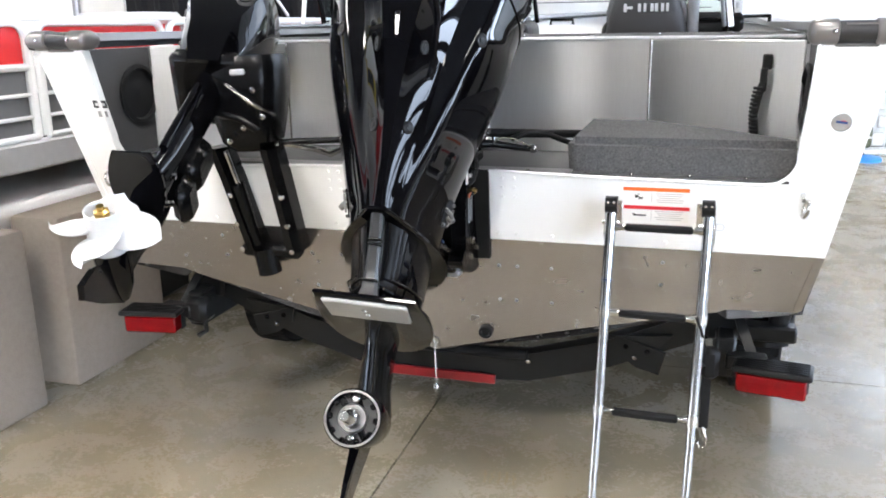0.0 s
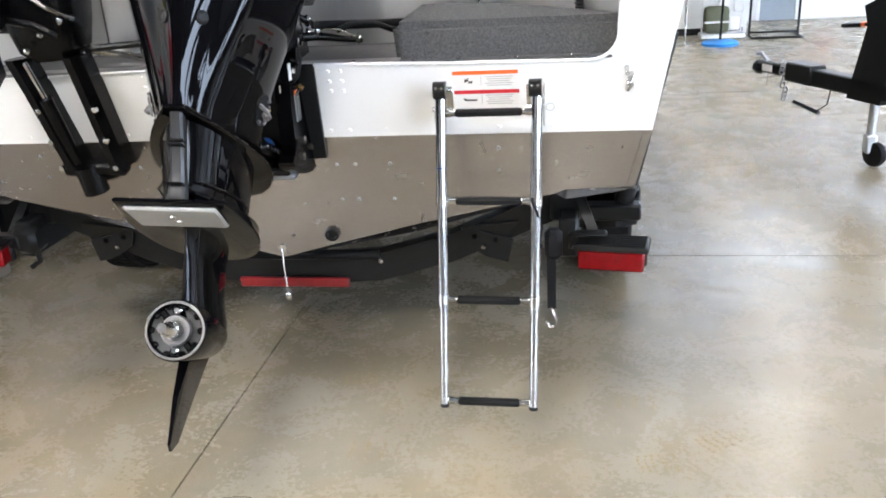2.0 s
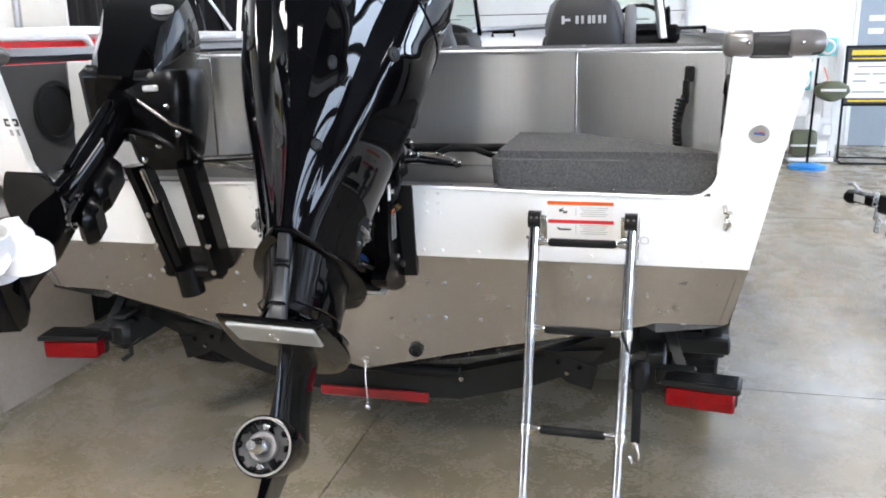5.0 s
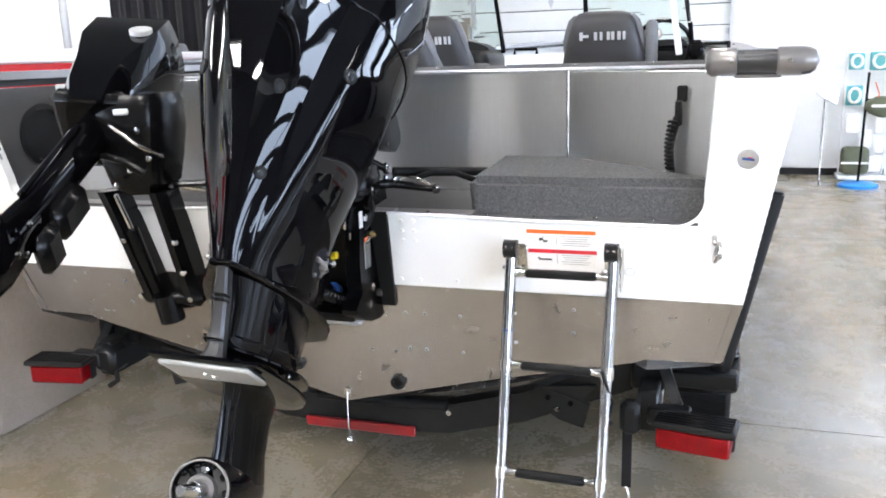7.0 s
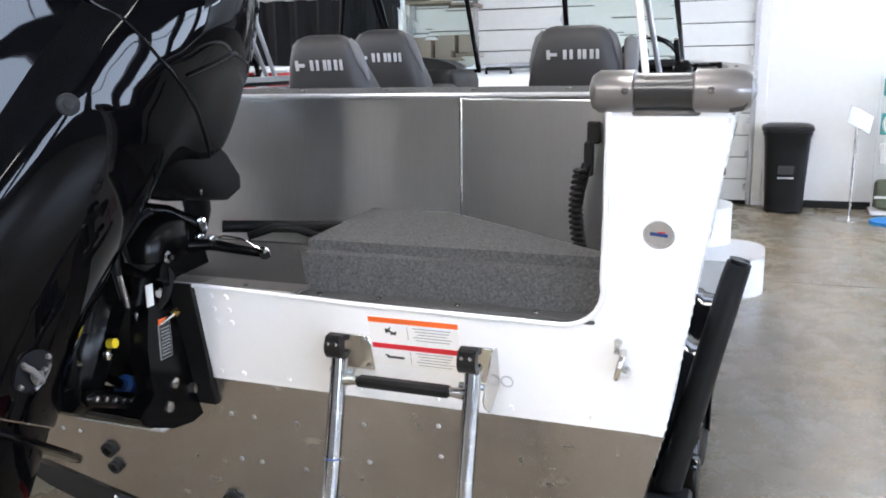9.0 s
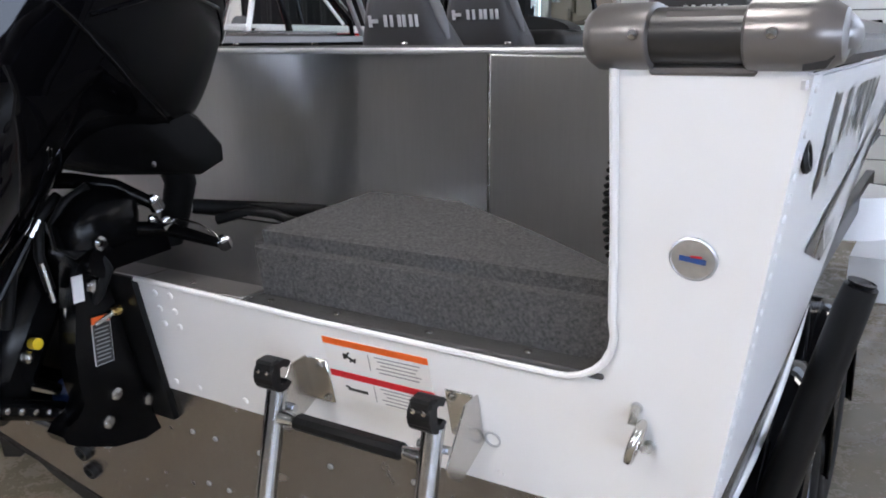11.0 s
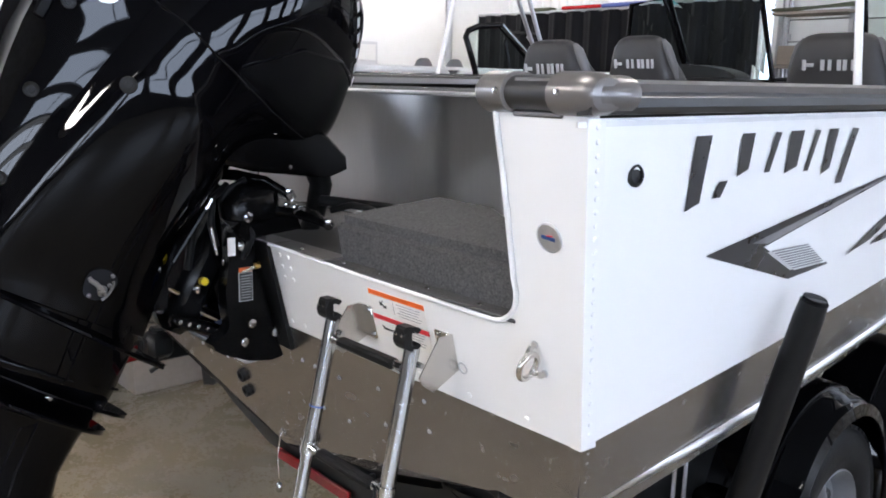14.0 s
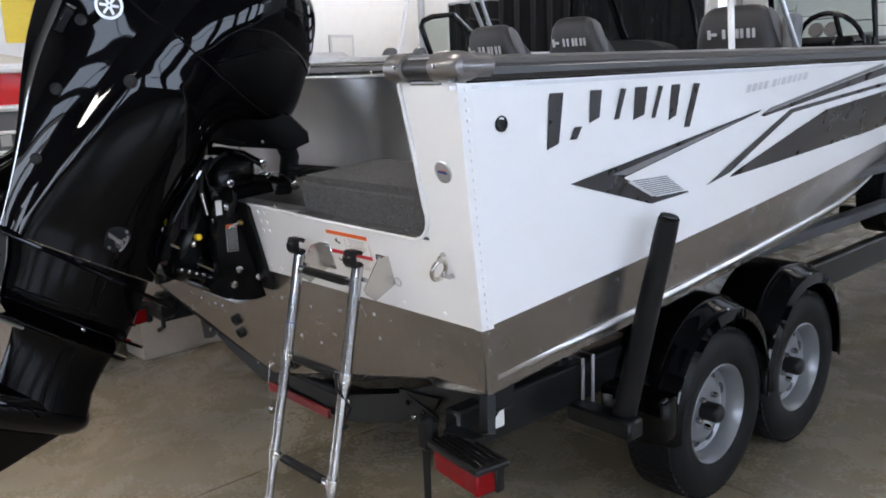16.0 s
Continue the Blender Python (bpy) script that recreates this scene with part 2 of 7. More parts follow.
# ---- mesh helpers ----
class MB:
    """Vertices and faces of one mesh, gathered from simple forms."""

    def __init__(self):
        self.v, self.f = [], []

    def add(self, verts, faces, m=None):
        o = len(self.v)
        self.v += [tuple(m @ Vector(p)) if m else tuple(p) for p in verts]
        self.f += [tuple(i + o for i in q) for q in faces]
        return self

    def box(self, c, s, bevel=0.0, m=None, seg=1):
        """A box of size s round c, its edges bevelled."""
        bm = bmesh.new()
        bmesh.ops.create_cube(bm, size=1)
        for q in bm.verts:
            q.co = Vector((q.co.x * s[0], q.co.y * s[1], q.co.z * s[2]))
        if bevel:
            bmesh.ops.bevel(bm, geom=bm.edges[:], offset=min(bevel, min(s) * 0.45), segments=seg, affect="EDGES", profile=0.5)
        bm.verts.index_update()
        vs = [q.co + Vector(c) for q in bm.verts]
        self.add(vs, [[q.index for q in f.verts] for f in bm.faces], m)
        bm.free()
        return self

    def tube(self, pts, r, n=12, m=None, cap=True, r2=None):
        """A round bar along a line of points; r may be one radius or one for each point."""
        pts = [Vector(p) for p in pts]
        rs = r if isinstance(r, (list, tuple)) else [r if r2 is None else r + (r2 - r) * i / (len(pts) - 1) for i in range(len(pts))]
        rings, up = [], None
        for i, p in enumerate(pts):
            d = (pts[min(i + 1, len(pts) - 1)] - pts[max(i - 1, 0)]).normalized()
            if up is None:
                up = d.orthogonal().normalized()
            up = (up - d * up.dot(d)).normalized()
            side = d.cross(up)
            rings.append([p + (up * math.cos(a) + side * math.sin(a)) * rs[i] for a in [2 * math.pi * j / n for j in range(n)]])
        return self.rings(rings, cap, m)

    def rings(self, rings, cap=True, m=None, close=True):
        """Skin over a row of closed outlines."""
        n = len(rings[0])
        vs = [p for r in rings for p in r]
        fs = [(i * n + j, i * n + (j + 1) % n, (i + 1) * n + (j + 1) % n, (i + 1) * n + j) for i in range(len(rings) - 1) for j in range(n if close else n - 1)]
        if cap:
            fs += [tuple(reversed(range(n))), tuple((len(rings) - 1) * n + j for j in range(n))]
        return self.add(vs, fs, m)

    def lathe(self, prof, n=32, m=None, cap=False):
        """Turned round z: prof is a row of (radius, z)."""
        return self.rings([[(r * math.cos(2 * math.pi * j / n), r * math.sin(2 * math.pi * j / n), z) for j in range(n)] for r, z in prof], cap, m)

    def prism(self, poly, h, m=None):
        """A flat outline (x, y), raised from z = 0 to z = h."""
        n = len(poly)
        vs = [(x, y, 0) for x, y in poly] + [(x, y, h) for x, y in poly]
        fs = [tuple(reversed(range(n))), tuple(range(n, 2 * n))] + [(i, (i + 1) % n, n + (i + 1) % n, n + i) for i in range(n)]
        return self.add(vs, fs, m)

    def grid(self, fn, nu, nv, m=None):
        vs = [fn(i / nu, j / nv) for i in range(nu + 1) for j in range(nv + 1)]
        fs = [(i * (nv + 1) + j, (i + 1) * (nv + 1) + j, (i + 1) * (nv + 1) + j + 1, i * (nv + 1) + j + 1) for i in range(nu) for j in range(nv)]
        return self.add(vs, fs, m)


def finish(mb, material, smooth=True, angle=38):
    me = bpy.data.meshes.new("mesh")
    me.from_pydata([tuple(p) for p in mb.v], [], mb.f)
    bm = bmesh.new()
    bm.from_mesh(me)
    bmesh.ops.recalc_face_normals(bm, faces=bm.faces[:])
    if smooth:
        for f in bm.faces:
            f.smooth = True
        for e in bm.edges:
            if len(e.link_faces) == 2 and e.calc_face_angle(0) > radians(angle):
                e.smooth = False
    bm.to_mesh(me)
    bm.free()
    me.materials.append(material)
    return me


def thing(name, label, category, group="", kind="", at=(0, 0, 0)):
    ob = new(name)
    ob.location = at
    ob.empty_display_size = 0.1
    return tagged(ob, label, category, group, kind)


def part(name, mb, material, parent=None, label="", smooth=True, angle=38):
    """One mesh under a thing or a part; its points are in the world's metres."""
    ob = new(name, finish(mb, material, smooth, angle))
    if parent:
        ob.parent = parent
        ob.matrix_parent_inverse = Matrix.Translation(-parent.location) if parent.type == "EMPTY" else Matrix()
    if label:
        tagged(ob, label)
    return ob


def alone(name, mb, material, label, category, group="", kind="", smooth=True):
    ob = new(name, finish(mb, material, smooth))
    return tagged(ob, label, category, group, kind)


def frame_x(p, along, up=(0, 0, 1)):
    """A matrix at p whose x axis runs along, with z as near to up as can be."""
    x = Vector(along).normalized()
    y = Vector(up).cross(x).normalized()
    z = x.cross(y)
    m = Matrix((x, y, z)).transposed().to_4x4()
    m.translation = Vector(p)
    return m


def arc(cx, cy, r, a0, a1, n):
    return [(cx + r * math.cos(radians(a0 + (a1 - a0) * i / n)), cy + r * math.sin(radians(a0 + (a1 - a0) * i / n))) for i in range(n + 1)]


# ---- the hall ----
floor = alone("floor", MB().box((1.0, 1.5, -0.11), (21.0, 19.0, 0.2)), CRACK, "polished tan concrete floor with saw-cut joints", "floor", kind="structure", smooth=False)
JX, JY, SLAB = -0.15, 1.10, 3.66
xs = [JX + SLAB * i for i in range(-3, 4)]
ys = [JY + SLAB * i for i in range(-3, 4)]
for i in range(6):
    for j in range(6):
        x0, x1, y0, y1 = xs[i] + 0.0025, xs[i + 1] - 0.0025, ys[j] + 0.0025, ys[j + 1] - 0.0025
        x0, x1, y0, y1 = max(x0, -8.6), min(x1, 10.6), max(y0, -7.6), min(y1, 10.4)
        part("slab", MB().box(((x0 + x1) / 2, (y0 + y1) / 2, -0.02), (x1 - x0, y1 - y0, 0.04)), CONCRETE, floor, smooth=False)

YB = 8.35                       # the front wall
DX0, DX1, DH = -2.75, 1.22, 3.3  # its garage door


def wall_box(name, a, b, material, label):
    c = [(p + q) / 2 for p, q in zip(a, b)]
    return alone(name, MB().box(c, [abs(q - p) for p, q in zip(a, b)]), material, label, "wall", kind="structure", smooth=False)


H = 5.6
wall_box("wall_front_a", (1.30, YB, 0), (2.98, YB + 0.2, 2.9), WALL, "plain white painted wall beside the garage door")
wall_box("wall_front_b", (2.98, YB + 1.2, 0), (10.6, YB + 1.4, 2.9), WALL, "plain white painted wall with a grey door")
wall_box("wall_front_d", (2.98, YB, 0), (3.02, YB + 1.2, 2.9), WALL, "white wall return")
wall_box("wall_front_e", (1.30, YB, 4.4), (10.6, YB + 0.2, H), WALL, "white wall above the high windows")
wall_box("wall_front_f", (-8.6, YB, DH), (1.30, YB + 0.2, H), WALL, "white wall above the garage door")
wall_box("wall_front_g", (6.6, YB, 2.9), (10.6, YB + 0.2, 4.4), WALL, "white wall between high windows")
wall_box("wall_front_h", (1.30, YB, 2.9), (1.9, YB + 0.2, 4.4), WALL, "white wall between high windows")
wall_box("wall_left", (-7.4, -3.4, 0), (-7.2, YB + 0.2, H), WALL, "plain white painted side wall")
# unseen opening; the grey end is added to cut its reflection short
wall_box("wall_left_high", (-7.4, -7.6, 2.95), (-7.2, -3.4, H), WALL, "plain white wall above the added side opening")
wall_box("wall_left_end", (-7.4, -7.6, 0), (-7.2, -6.5, 2.95), REARW, "grey wall end added to narrow the side opening")
alone("backdrop", MB().box((-8.2, -5.2, 2.0), (0.05, 7, 5)), SKYB, "pale overcast sky outside the added side opening", "sky", kind="structure", smooth=False)
wall_box("wall_rear_left", (-7.0, -7.8, 0), (4.8, -7.6, 3.3), REARW, "grey rear wall")
wall_box("wall_rear_corner", (-8.6, -7.8, 0), (-7.0, -7.6, 3.3), REARW, "grey rear wall corner")
wall_box("wall_rear_sill", (4.8, -7.8, 0), (10.6, -7.6, 1.45), REARW, "grey sill wall under the rear shop windows")
wall_box("wall_rear_high", (-8.6, -7.8, 3.2), (10.6, -7.6, H), REARW, "grey rear wall above the shop windows")
wall_box("wall_right_sill", (10.4, -7.6, 0), (10.6, YB + 1.4, 1.45), REARW, "grey sill wall under the shop windows")
wall_box("wall_right_high", (10.4, -7.6, 3.2), (10.6, YB + 1.4, H), REARW, "grey wall above the shop windows")
for i in range(1, 4):
    x = 2.0 + i * 2.8
    wall_box("wall_rear_pier", (x - 0.34, -7.8, 1.45), (min(10.6, x + 0.34), -7.6, 3.2), REARW, "grey pier between shop windows")
for i in range(9):
    y = -7.5 + i * 2.15
    wall_box("wall_right_pier", (10.4, y - 0.30, 1.45), (10.6, y + 0.30, 3.2), REARW, "grey pier between shop windows")
for i in range(8):
    y = -7.5 + (i + 0.5) * 2.15
    alone("shop_window", MB().box((10.5, y, 2.75), (0.06, 1.55, 0.05), 0.006), GUN, "dark window bars of the shop front", "window", kind="structure", smooth=False)
for i in range(1, 3):
    x = 2.0 + (i + 0.5) * 2.8
    alone("shop_window", MB().box((x, -7.7, 2.75), (2.12, 0.06, 0.05), 0.006), GUN, "dark window bars of the shop front", "window", kind="structure", smooth=False)
alone("ceiling", MB().box((1.0, 0.9, H + 0.1), (19.4, 17.6, 0.2)), CEIL, "grey steel roof liner", "ceiling", kind="structure", smooth=False)
alone("backdrop", MB().box((1.0, -8.6, 3.0), (30, 0.05, 12)), SKYB, "pale overcast sky outside the rear windows", "sky", kind="structure", smooth=False)
alone("backdrop", MB().box((11.6, 1.0, 3.0), (0.05, 26, 12)), SKYB, "pale overcast sky outside the side windows", "sky", kind="structure", smooth=False)
alone("backdrop", MB().box((5.0, YB + 14.0, 4.0), (60, 0.05, 14)), SKYF, "pale overcast sky outside the front windows", "sky", kind="structure", smooth=False)

# corrugated siding left of the garage door
mb = MB()
prof = []
x = -7.2
while x < DX0 - 0.25:
    for dx, dy in ((0, 0), (0.035, 0), (0.055, -0.02), (0.095, -0.02), (0.115, 0)):
        prof.append((x + dx, YB - 0.01 + dy))
    x += 0.15
mb.rings([[(px, py, 0) for px, py in prof], [(px, py, DH + 0.6) for px, py in prof]], cap=False, close=False)
alone("wall_siding", mb, PANEL, "white corrugated steel siding", "wall", kind="structure", smooth=False)

# square lamps hung under the roof
for x, y in LAMPS:
    fix = thing("ceiling_light", "square white lamp hung under the roof", "ceiling light", "ceiling lights", at=(x, y, 4.62))
    part("housing", MB().box((x, y, 4.63), (0.62, 1.22, 0.06), 0.015), WALL, fix)
    part("diffuser", MB().box((x, y, 4.592), (0.54, 1.14, 0.016), 0.004), LAMPM, fix, "glowing white diffuser")
    for dy in (-0.5, 0.5):
        part("hanger", MB().tube([(x, y + dy, 4.66), (x, y + dy, 5.6)], 0.006, 6), GALV, fix)

# garage door of ribbed steel sections, with jambs and tracks
gd = thing("garage_door", "closed white sectional garage door with ribbed steel panels", "garage door", kind="structure", at=(-0.75, YB, 0))
z = 0.04
while z < DH:
    h = 0.245
    mb = MB().box(((DX0 + DX1) / 2, YB + 0.06, z + h / 2), (DX1 - DX0, 0.04, h - 0.012), 0.005)
    part("door_section", mb, DOORW, gd)
    z += h
# added sheet: blocks the sky and gives the gaps their shadow tone
part("backing", MB().box(((DX0 + DX1) / 2, YB + 0.10, DH / 2), (DX1 - DX0 + 0.2, 0.03, DH)), GREYP, gd, "grey sheet added behind the gaps as their shadow lines")
part("bottom_seal", MB().box(((DX0 + DX1) / 2, YB + 0.05, 0.022), (DX1 - DX0, 0.05, 0.036), 0.01), RUBBER, gd)
for x, s in ((DX1 + 0.02, -1), (DX0 - 0.02, 1)):
    part("track", MB().box((x, YB + 0.0, DH / 2), (0.05, 0.05, DH), 0.006), GALV, gd, "galvanised roller track")
    for k in range(9):
        part("roller_hinge", MB().box((x + s * 0.03, YB + 0.01, 0.2 + k * 0.37), (0.06, 0.035, 0.07), 0.006), GALV, gd)
for x in (DX1 + 0.10, DX0 - 0.12):
    part("jamb", MB().box((x, YB + 0.005, DH / 2), (0.11, 0.05, DH), 0.008), PANEL, gd)
for dx in (-0.9, 0.35):
    mb = MB().prism([(0, -0.08), (0.035, 0), (0, 0.08), (-0.035, 0)], 0.006, Matrix.Translation((dx, YB + 0.02, 2.10)) @ pose(0, 0, 0, 90))
    part("diamond_plate", mb, GALV, gd)

# ---- the boat ----
RAKE, ZP = 0.256, 0.468


def rake(y, z):
    return y - RAKE * (z - ZP) * max(0.0, 1 - y / 2.0)


def on_transom(x, z, out=0.0):
    return (x, -RAKE * (z - ZP) - out, z)


def keel_z(y):
    return 0.432 + 0.8 * (max(0.0, y - 3.5) / 2.6) ** 2


def sheer(y):
    return max(0.0, 1.265 * (1 - (max(0.0, y - 3.0) / 3.15) ** 2.3)), 1.447 + 0.012 * max(0.0, y - 2.0) ** 1.6


def chine(y):
    zs = sheer(y)[1]
    return max(0.0, 1.14 * (1 - (max(0.0, y - 0.4) / 5.75) ** 1.8)), min(0.700 + 0.080 * min(y, 2.2) - 0.0135 * min(y, 2.2) ** 2 + 0.03 * max(0.0, y - 2.2) + 0.055 * max(0.0, y - 2.2) ** 2, zs - 0.22)


def paint_z(y):
    return 0.871 + 0.087 * y


def side_x(y, z):
    (a, za), (b, zb) = chine(y), sheer(y)
    u = min(1.0, max(0.0, (z - za) / (zb - za)))
    return a + (b - a) * u ** 0.85


def hull_pt(y, z, out=0.0, s=1):
    """A point of the hull's side at y and height z, out metres proud of it."""
    return (s * (side_x(y, z) + out), rake(y, z), z)


ST = [0.0, 0.3, 0.6, 1.0, 1.4, 1.8, 2.2, 2.6, 3.0, 3.4, 3.8, 4.2, 4.6, 5.0, 5.3, 5.6, 5.85, 6.05, 6.14]
boat = thing("fishing_boat", "white and taupe aluminium fishing boat on a black trailer", "boat", at=(0, 2.5, 0.43))
for s, nm in ((1, "starboard"), (-1, "port")):
    mb = MB()

    def low(i, j, s=s):
        y = ST[i]
        x, zc = chine(y)
        pts = [(0, keel_z(y)), (x * 0.40, keel_z(y) + (zc - 0.035 - keel_z(y)) * 0.42), (x * 0.79, zc - 0.035), (x * 0.82, zc - 0.055), (x, zc - 0.022)]
        px, pz = pts[j]
        return (s * px, rake(y, pz), pz)

    n = len(ST)
    vs = [low(i, j) for i in range(n) for j in range(5)]
    mb.add(vs, [(i * 5 + j, (i + 1) * 5 + j, (i + 1) * 5 + j + 1, i * 5 + j + 1) for i in range(n - 1) for j in range(4)])
    part("hull_bottom", mb, TAUPE, boat, "taupe painted aluminium hull bottom", angle=12)
    for name, a, b, m in (("side_band", 0.0, 1.0, TAUPE), ("side_panel", 1.0, 2.0, WHITE)):
        mb = MB()
        vs = []
        for y in ST:
            za, zb = chine(y)[1] - 0.022, sheer(y)[1]
            zp = min(max(paint_z(y), za + 0.01), zb - 0.01)
            lo, hi = (za, zp) if a == 0 else (zp, zb)
            for j in range(6):
                z = lo + (hi - lo) * j / 5
                vs.append(hull_pt(y, z, 0, s))
        mb.add(vs, [(i * 6 + j, (i + 1) * 6 + j, (i + 1) * 6 + j + 1, i * 6 + j + 1) for i in range(n - 1) for j in range(5)])
        part(name, mb, m, boat, "white painted hull side" if m is WHITE else "dark taupe band along the chine")
    # bright spray rail along the chine
    mb = MB()
    rings = []
    for y in [0.04] + [0.04 + 0.1 * k for k in range(1, 56)]:
        x, zc = chine(y)
        w = min(1.0, max(0.0, y - 0.14) / 0.25) * min(1.0, (5.8 - y) / 0.4)
        prof = [(0.0, 0.002 * w), (0.008 * w, -0.003), (0.011 * w, -0.010), (0.010 * w, -0.018), (-0.004, -0.022)]
        rings.append([(s * (side_x(y, zc + dz) + dx + 0.001), rake(y, zc + dz), zc + dz) for dx, dz in [(a, b + 0.024) for a, b in prof]])
    mb.rings(rings)
    part("spray_rail", mb, ALU, boat, "polished aluminium spray rail along the chine", angle=60)
    # rub rail and gunwale
    mb, mb2, mb3 = MB(), MB(), MB()
    r1, r2, r3 = [], [], []
    for k in range(60):
        y = -0.02 + 6.1 * k / 59
        x, z = sheer(max(0, y))
        yy = rake(max(y, 0), z) + min(y, 0)
        r1.append([(s * (x + dx), yy, z + dz) for dx, dz in ((0.0, 0.004), (0.018, 0.006), (0.025, 0.016), (0.024, 0.030), (0.012, 0.038), (0.0, 0.038))])
        r2.append([(s * (x + dx), yy, z + dz) for dx, dz in ((0.012, 0.036), (0.016, 0.05), (0.0, 0.056), (-0.12, 0.056), (-0.125, 0.03), (-0.1, 0.03))])
        r3.append([(s * (x + dx), yy, z + dz) for dx, dz in ((0.0, -0.012), (0.004, -0.012), (0.004, -0.004), (0.0, -0.004))])
    part("rub_rail", mb.rings(r1), RAILV, boat, "black vinyl rub rail")
    part("gunwale", mb2.rings(r2), GUN, boat, "grey gunwale cap rail")
    part("pinstripe", mb3.rings(r3), SILVER, boat, "silver stripe under the gunwale")

# transom skin with the splash-well notch, white above and taupe below, 20 mm thick
NZ, NX, TOPZ = 1.077, 1.087, 1.452
PZ = 0.866


def trans_outline_upper():
    right = [(1.172, PZ), (1.268, TOPZ), (NX + 0.004, TOPZ), (NX - 0.004, NZ + 0.20)]
    right += [(NX - 0.085 + 0.075 * math.cos(radians(a)), NZ + 0.075 - 0.075 * math.sin(radians(a))) for a in (-12, 5, 20, 35, 50, 65, 80, 90)]
    right += [(0.62, NZ + 0.004), (0.25, NZ + 0.014)]
    left = [(-x, z) for x, z in reversed(right)]
    return right + left


def plate(outline, t, out=0.0):
    n = len(outline)
    a = [on_transom(x, z, out) for x, z in outline]
    b = [(p[0], p[1] + t, p[2]) for p in a]
    mb = MB()
    mb.add(a + b, [tuple(range(n)), tuple(reversed(range(n, 2 * n)))] + [(i, (i + 1) % n, n + (i + 1) % n, n + i) for i in range(n)])
    return mb


part("transom_panel", plate(trans_outline_upper(), 0.03), WHITE, boat, "white painted transom with a splash-well notch", smooth=False)
low_out = [(1.172, PZ), (1.128, 0.684), (0.93, 0.678), (0.90, 0.664), (0.45, 0.555), (0.0, 0.434), (-0.45, 0.555), (-0.90, 0.664), (-0.93, 0.678), (-1.128, 0.684), (-1.172, PZ)]
part("transom_bottom", plate(low_out, 0.03), TAUPE, boat, "taupe painted lower transom", smooth=False)
# rolled edge along the notch
up = trans_outline_upper()
edge = [on_transom(x, z, 0.004) for x, z in up[2:-2]]
part("notch_trim", MB().tube(edge, 0.005, 8), WHITE, boat)
# dark flashing on the notch sill
part("sill_flashing", MB().box((0.765, -0.128, NZ + 0.008), (0.590, 0.066, 0.008), 0.002), DECKMAT, boat, "dark grey sill flashing")
part("sill_plate", MB().box((0.3525, -0.126, NZ + 0.013), (0.231, 0.066, 0.006), 0.002), GUN, boat, "dull aluminium sill plate")
part("sill_plate", MB().box((-0.395, -0.126, NZ + 0.013), (1.26, 0.066, 0.006), 0.002), GUN, boat, "dull aluminium sill plate")
for x in (0.34, 0.51, 0.64, 0.80, 0.95):
    part("screw_head", MB().lathe([(0.006, 0), (0.005, 0.003), (0, 0.004)], 8, Matrix.Translation((x, -0.138, NZ + (0.011 if x > 0.47 else 0.015)))), STEEL, boat)

# splash well, bulkhead and inner side panels
part("well_floor", MB().box((0.0, 0.12, NZ - 0.012), (2.2, 0.44, 0.02)), DECKMAT, boat, "dark grey splash-well floor")
bulk = [(x, 0.335 - 0.17 * (max(0.0, abs(x) - 0.49) if abs(x) > 0.52 else max(0.0, abs(x) - 0.46) ** 2 / 0.12)) for x in [-0.65 + 1.3 * k / 40 for k in range(41)]]
mb = MB().rings([[(x, y, 1.08) for x, y in bulk], [(x, y, 1.455) for x, y in bulk]], cap=False, close=False)
mb.rings([[(x, y + 0.004, 1.08) for x, y in bulk], [(x, y + 0.004, 1.455) for x, y in bulk]], cap=False, close=False)
part("bulkhead_panel", mb, ALU, boat, "brushed aluminium bulkhead sheet")


def slant(name, x0, x1, y0, y1, z0, z1, m, label):
    d = Vector((x1 - x0, y1 - y0, 0))
    mx = Matrix.Translation(((x0 + x1) / 2, (y0 + y1) / 2, (z0 + z1) / 2)) @ Matrix.Rotation(math.atan2(d.y, d.x), 4, "Z")
    return part(name, MB().box((0, 0, 0), (d.length, 0.012, z1 - z0), 0.003, mx), m, boat, label)


slant("bulkhead_wing", 0.655, 1.10, 0.314, 0.11, 1.08, 1.455, ALU, "brushed aluminium bulkhead wing")
slant("bulkhead_wing", -1.10, -0.655, 0.11, 0.314, 1.08, 1.455, ALU, "brushed aluminium bulkhead wing")
for s in (1, -1):
    part("hinge_seam", MB().tube([(s * 0.655, 0.309, 1.10), (s * 0.655, 0.309, 1.455)], 0.0045, 8), STEEL, boat, "riveted aluminium seam")
    mb = MB()
    poly = [(-RAKE * (1.085 - ZP) + 0.032, 1.085), (-RAKE * (1.45 - ZP) + 0.032, 1.45), (0.12, 1.45), (0.12, 1.085)]
    mb.add([(s * x, y, z) for x in (1.112, 1.128) for y, z in poly], [(0, 1, 2, 3), (7, 6, 5, 4), (0, 4, 5, 1), (1, 5, 6, 2), (2, 6, 7, 3), (3, 7, 4, 0)])
    part("inner_side", mb, DECKMAT, boat, "dark grey inner side panel", smooth=False)
    part("speaker_recess", MB().lathe([(0.10, 0), (0.105, 0.012), (0.09, 0.016), (0.085, 0.004), (0.0, 0.010)], 28,
         Matrix.Translation((s * 1.111, 0.03, 1.29)) @ Matrix.Rotation(-s * math.pi / 2, 4, "Y")), DARKPL, boat, "black round speaker cover")
part("bulkhead_cap", MB().box((0.0, 0.338, 1.460), (2.24, 0.030, 0.012), 0.004), SILVER, boat, "bright bulkhead cap strip")
part("aft_deck", MB().box((0.0, 0.72, 1.452), (2.3, 0.72, 0.03), 0.006), CARPET, boat, "charcoal carpeted aft deck")
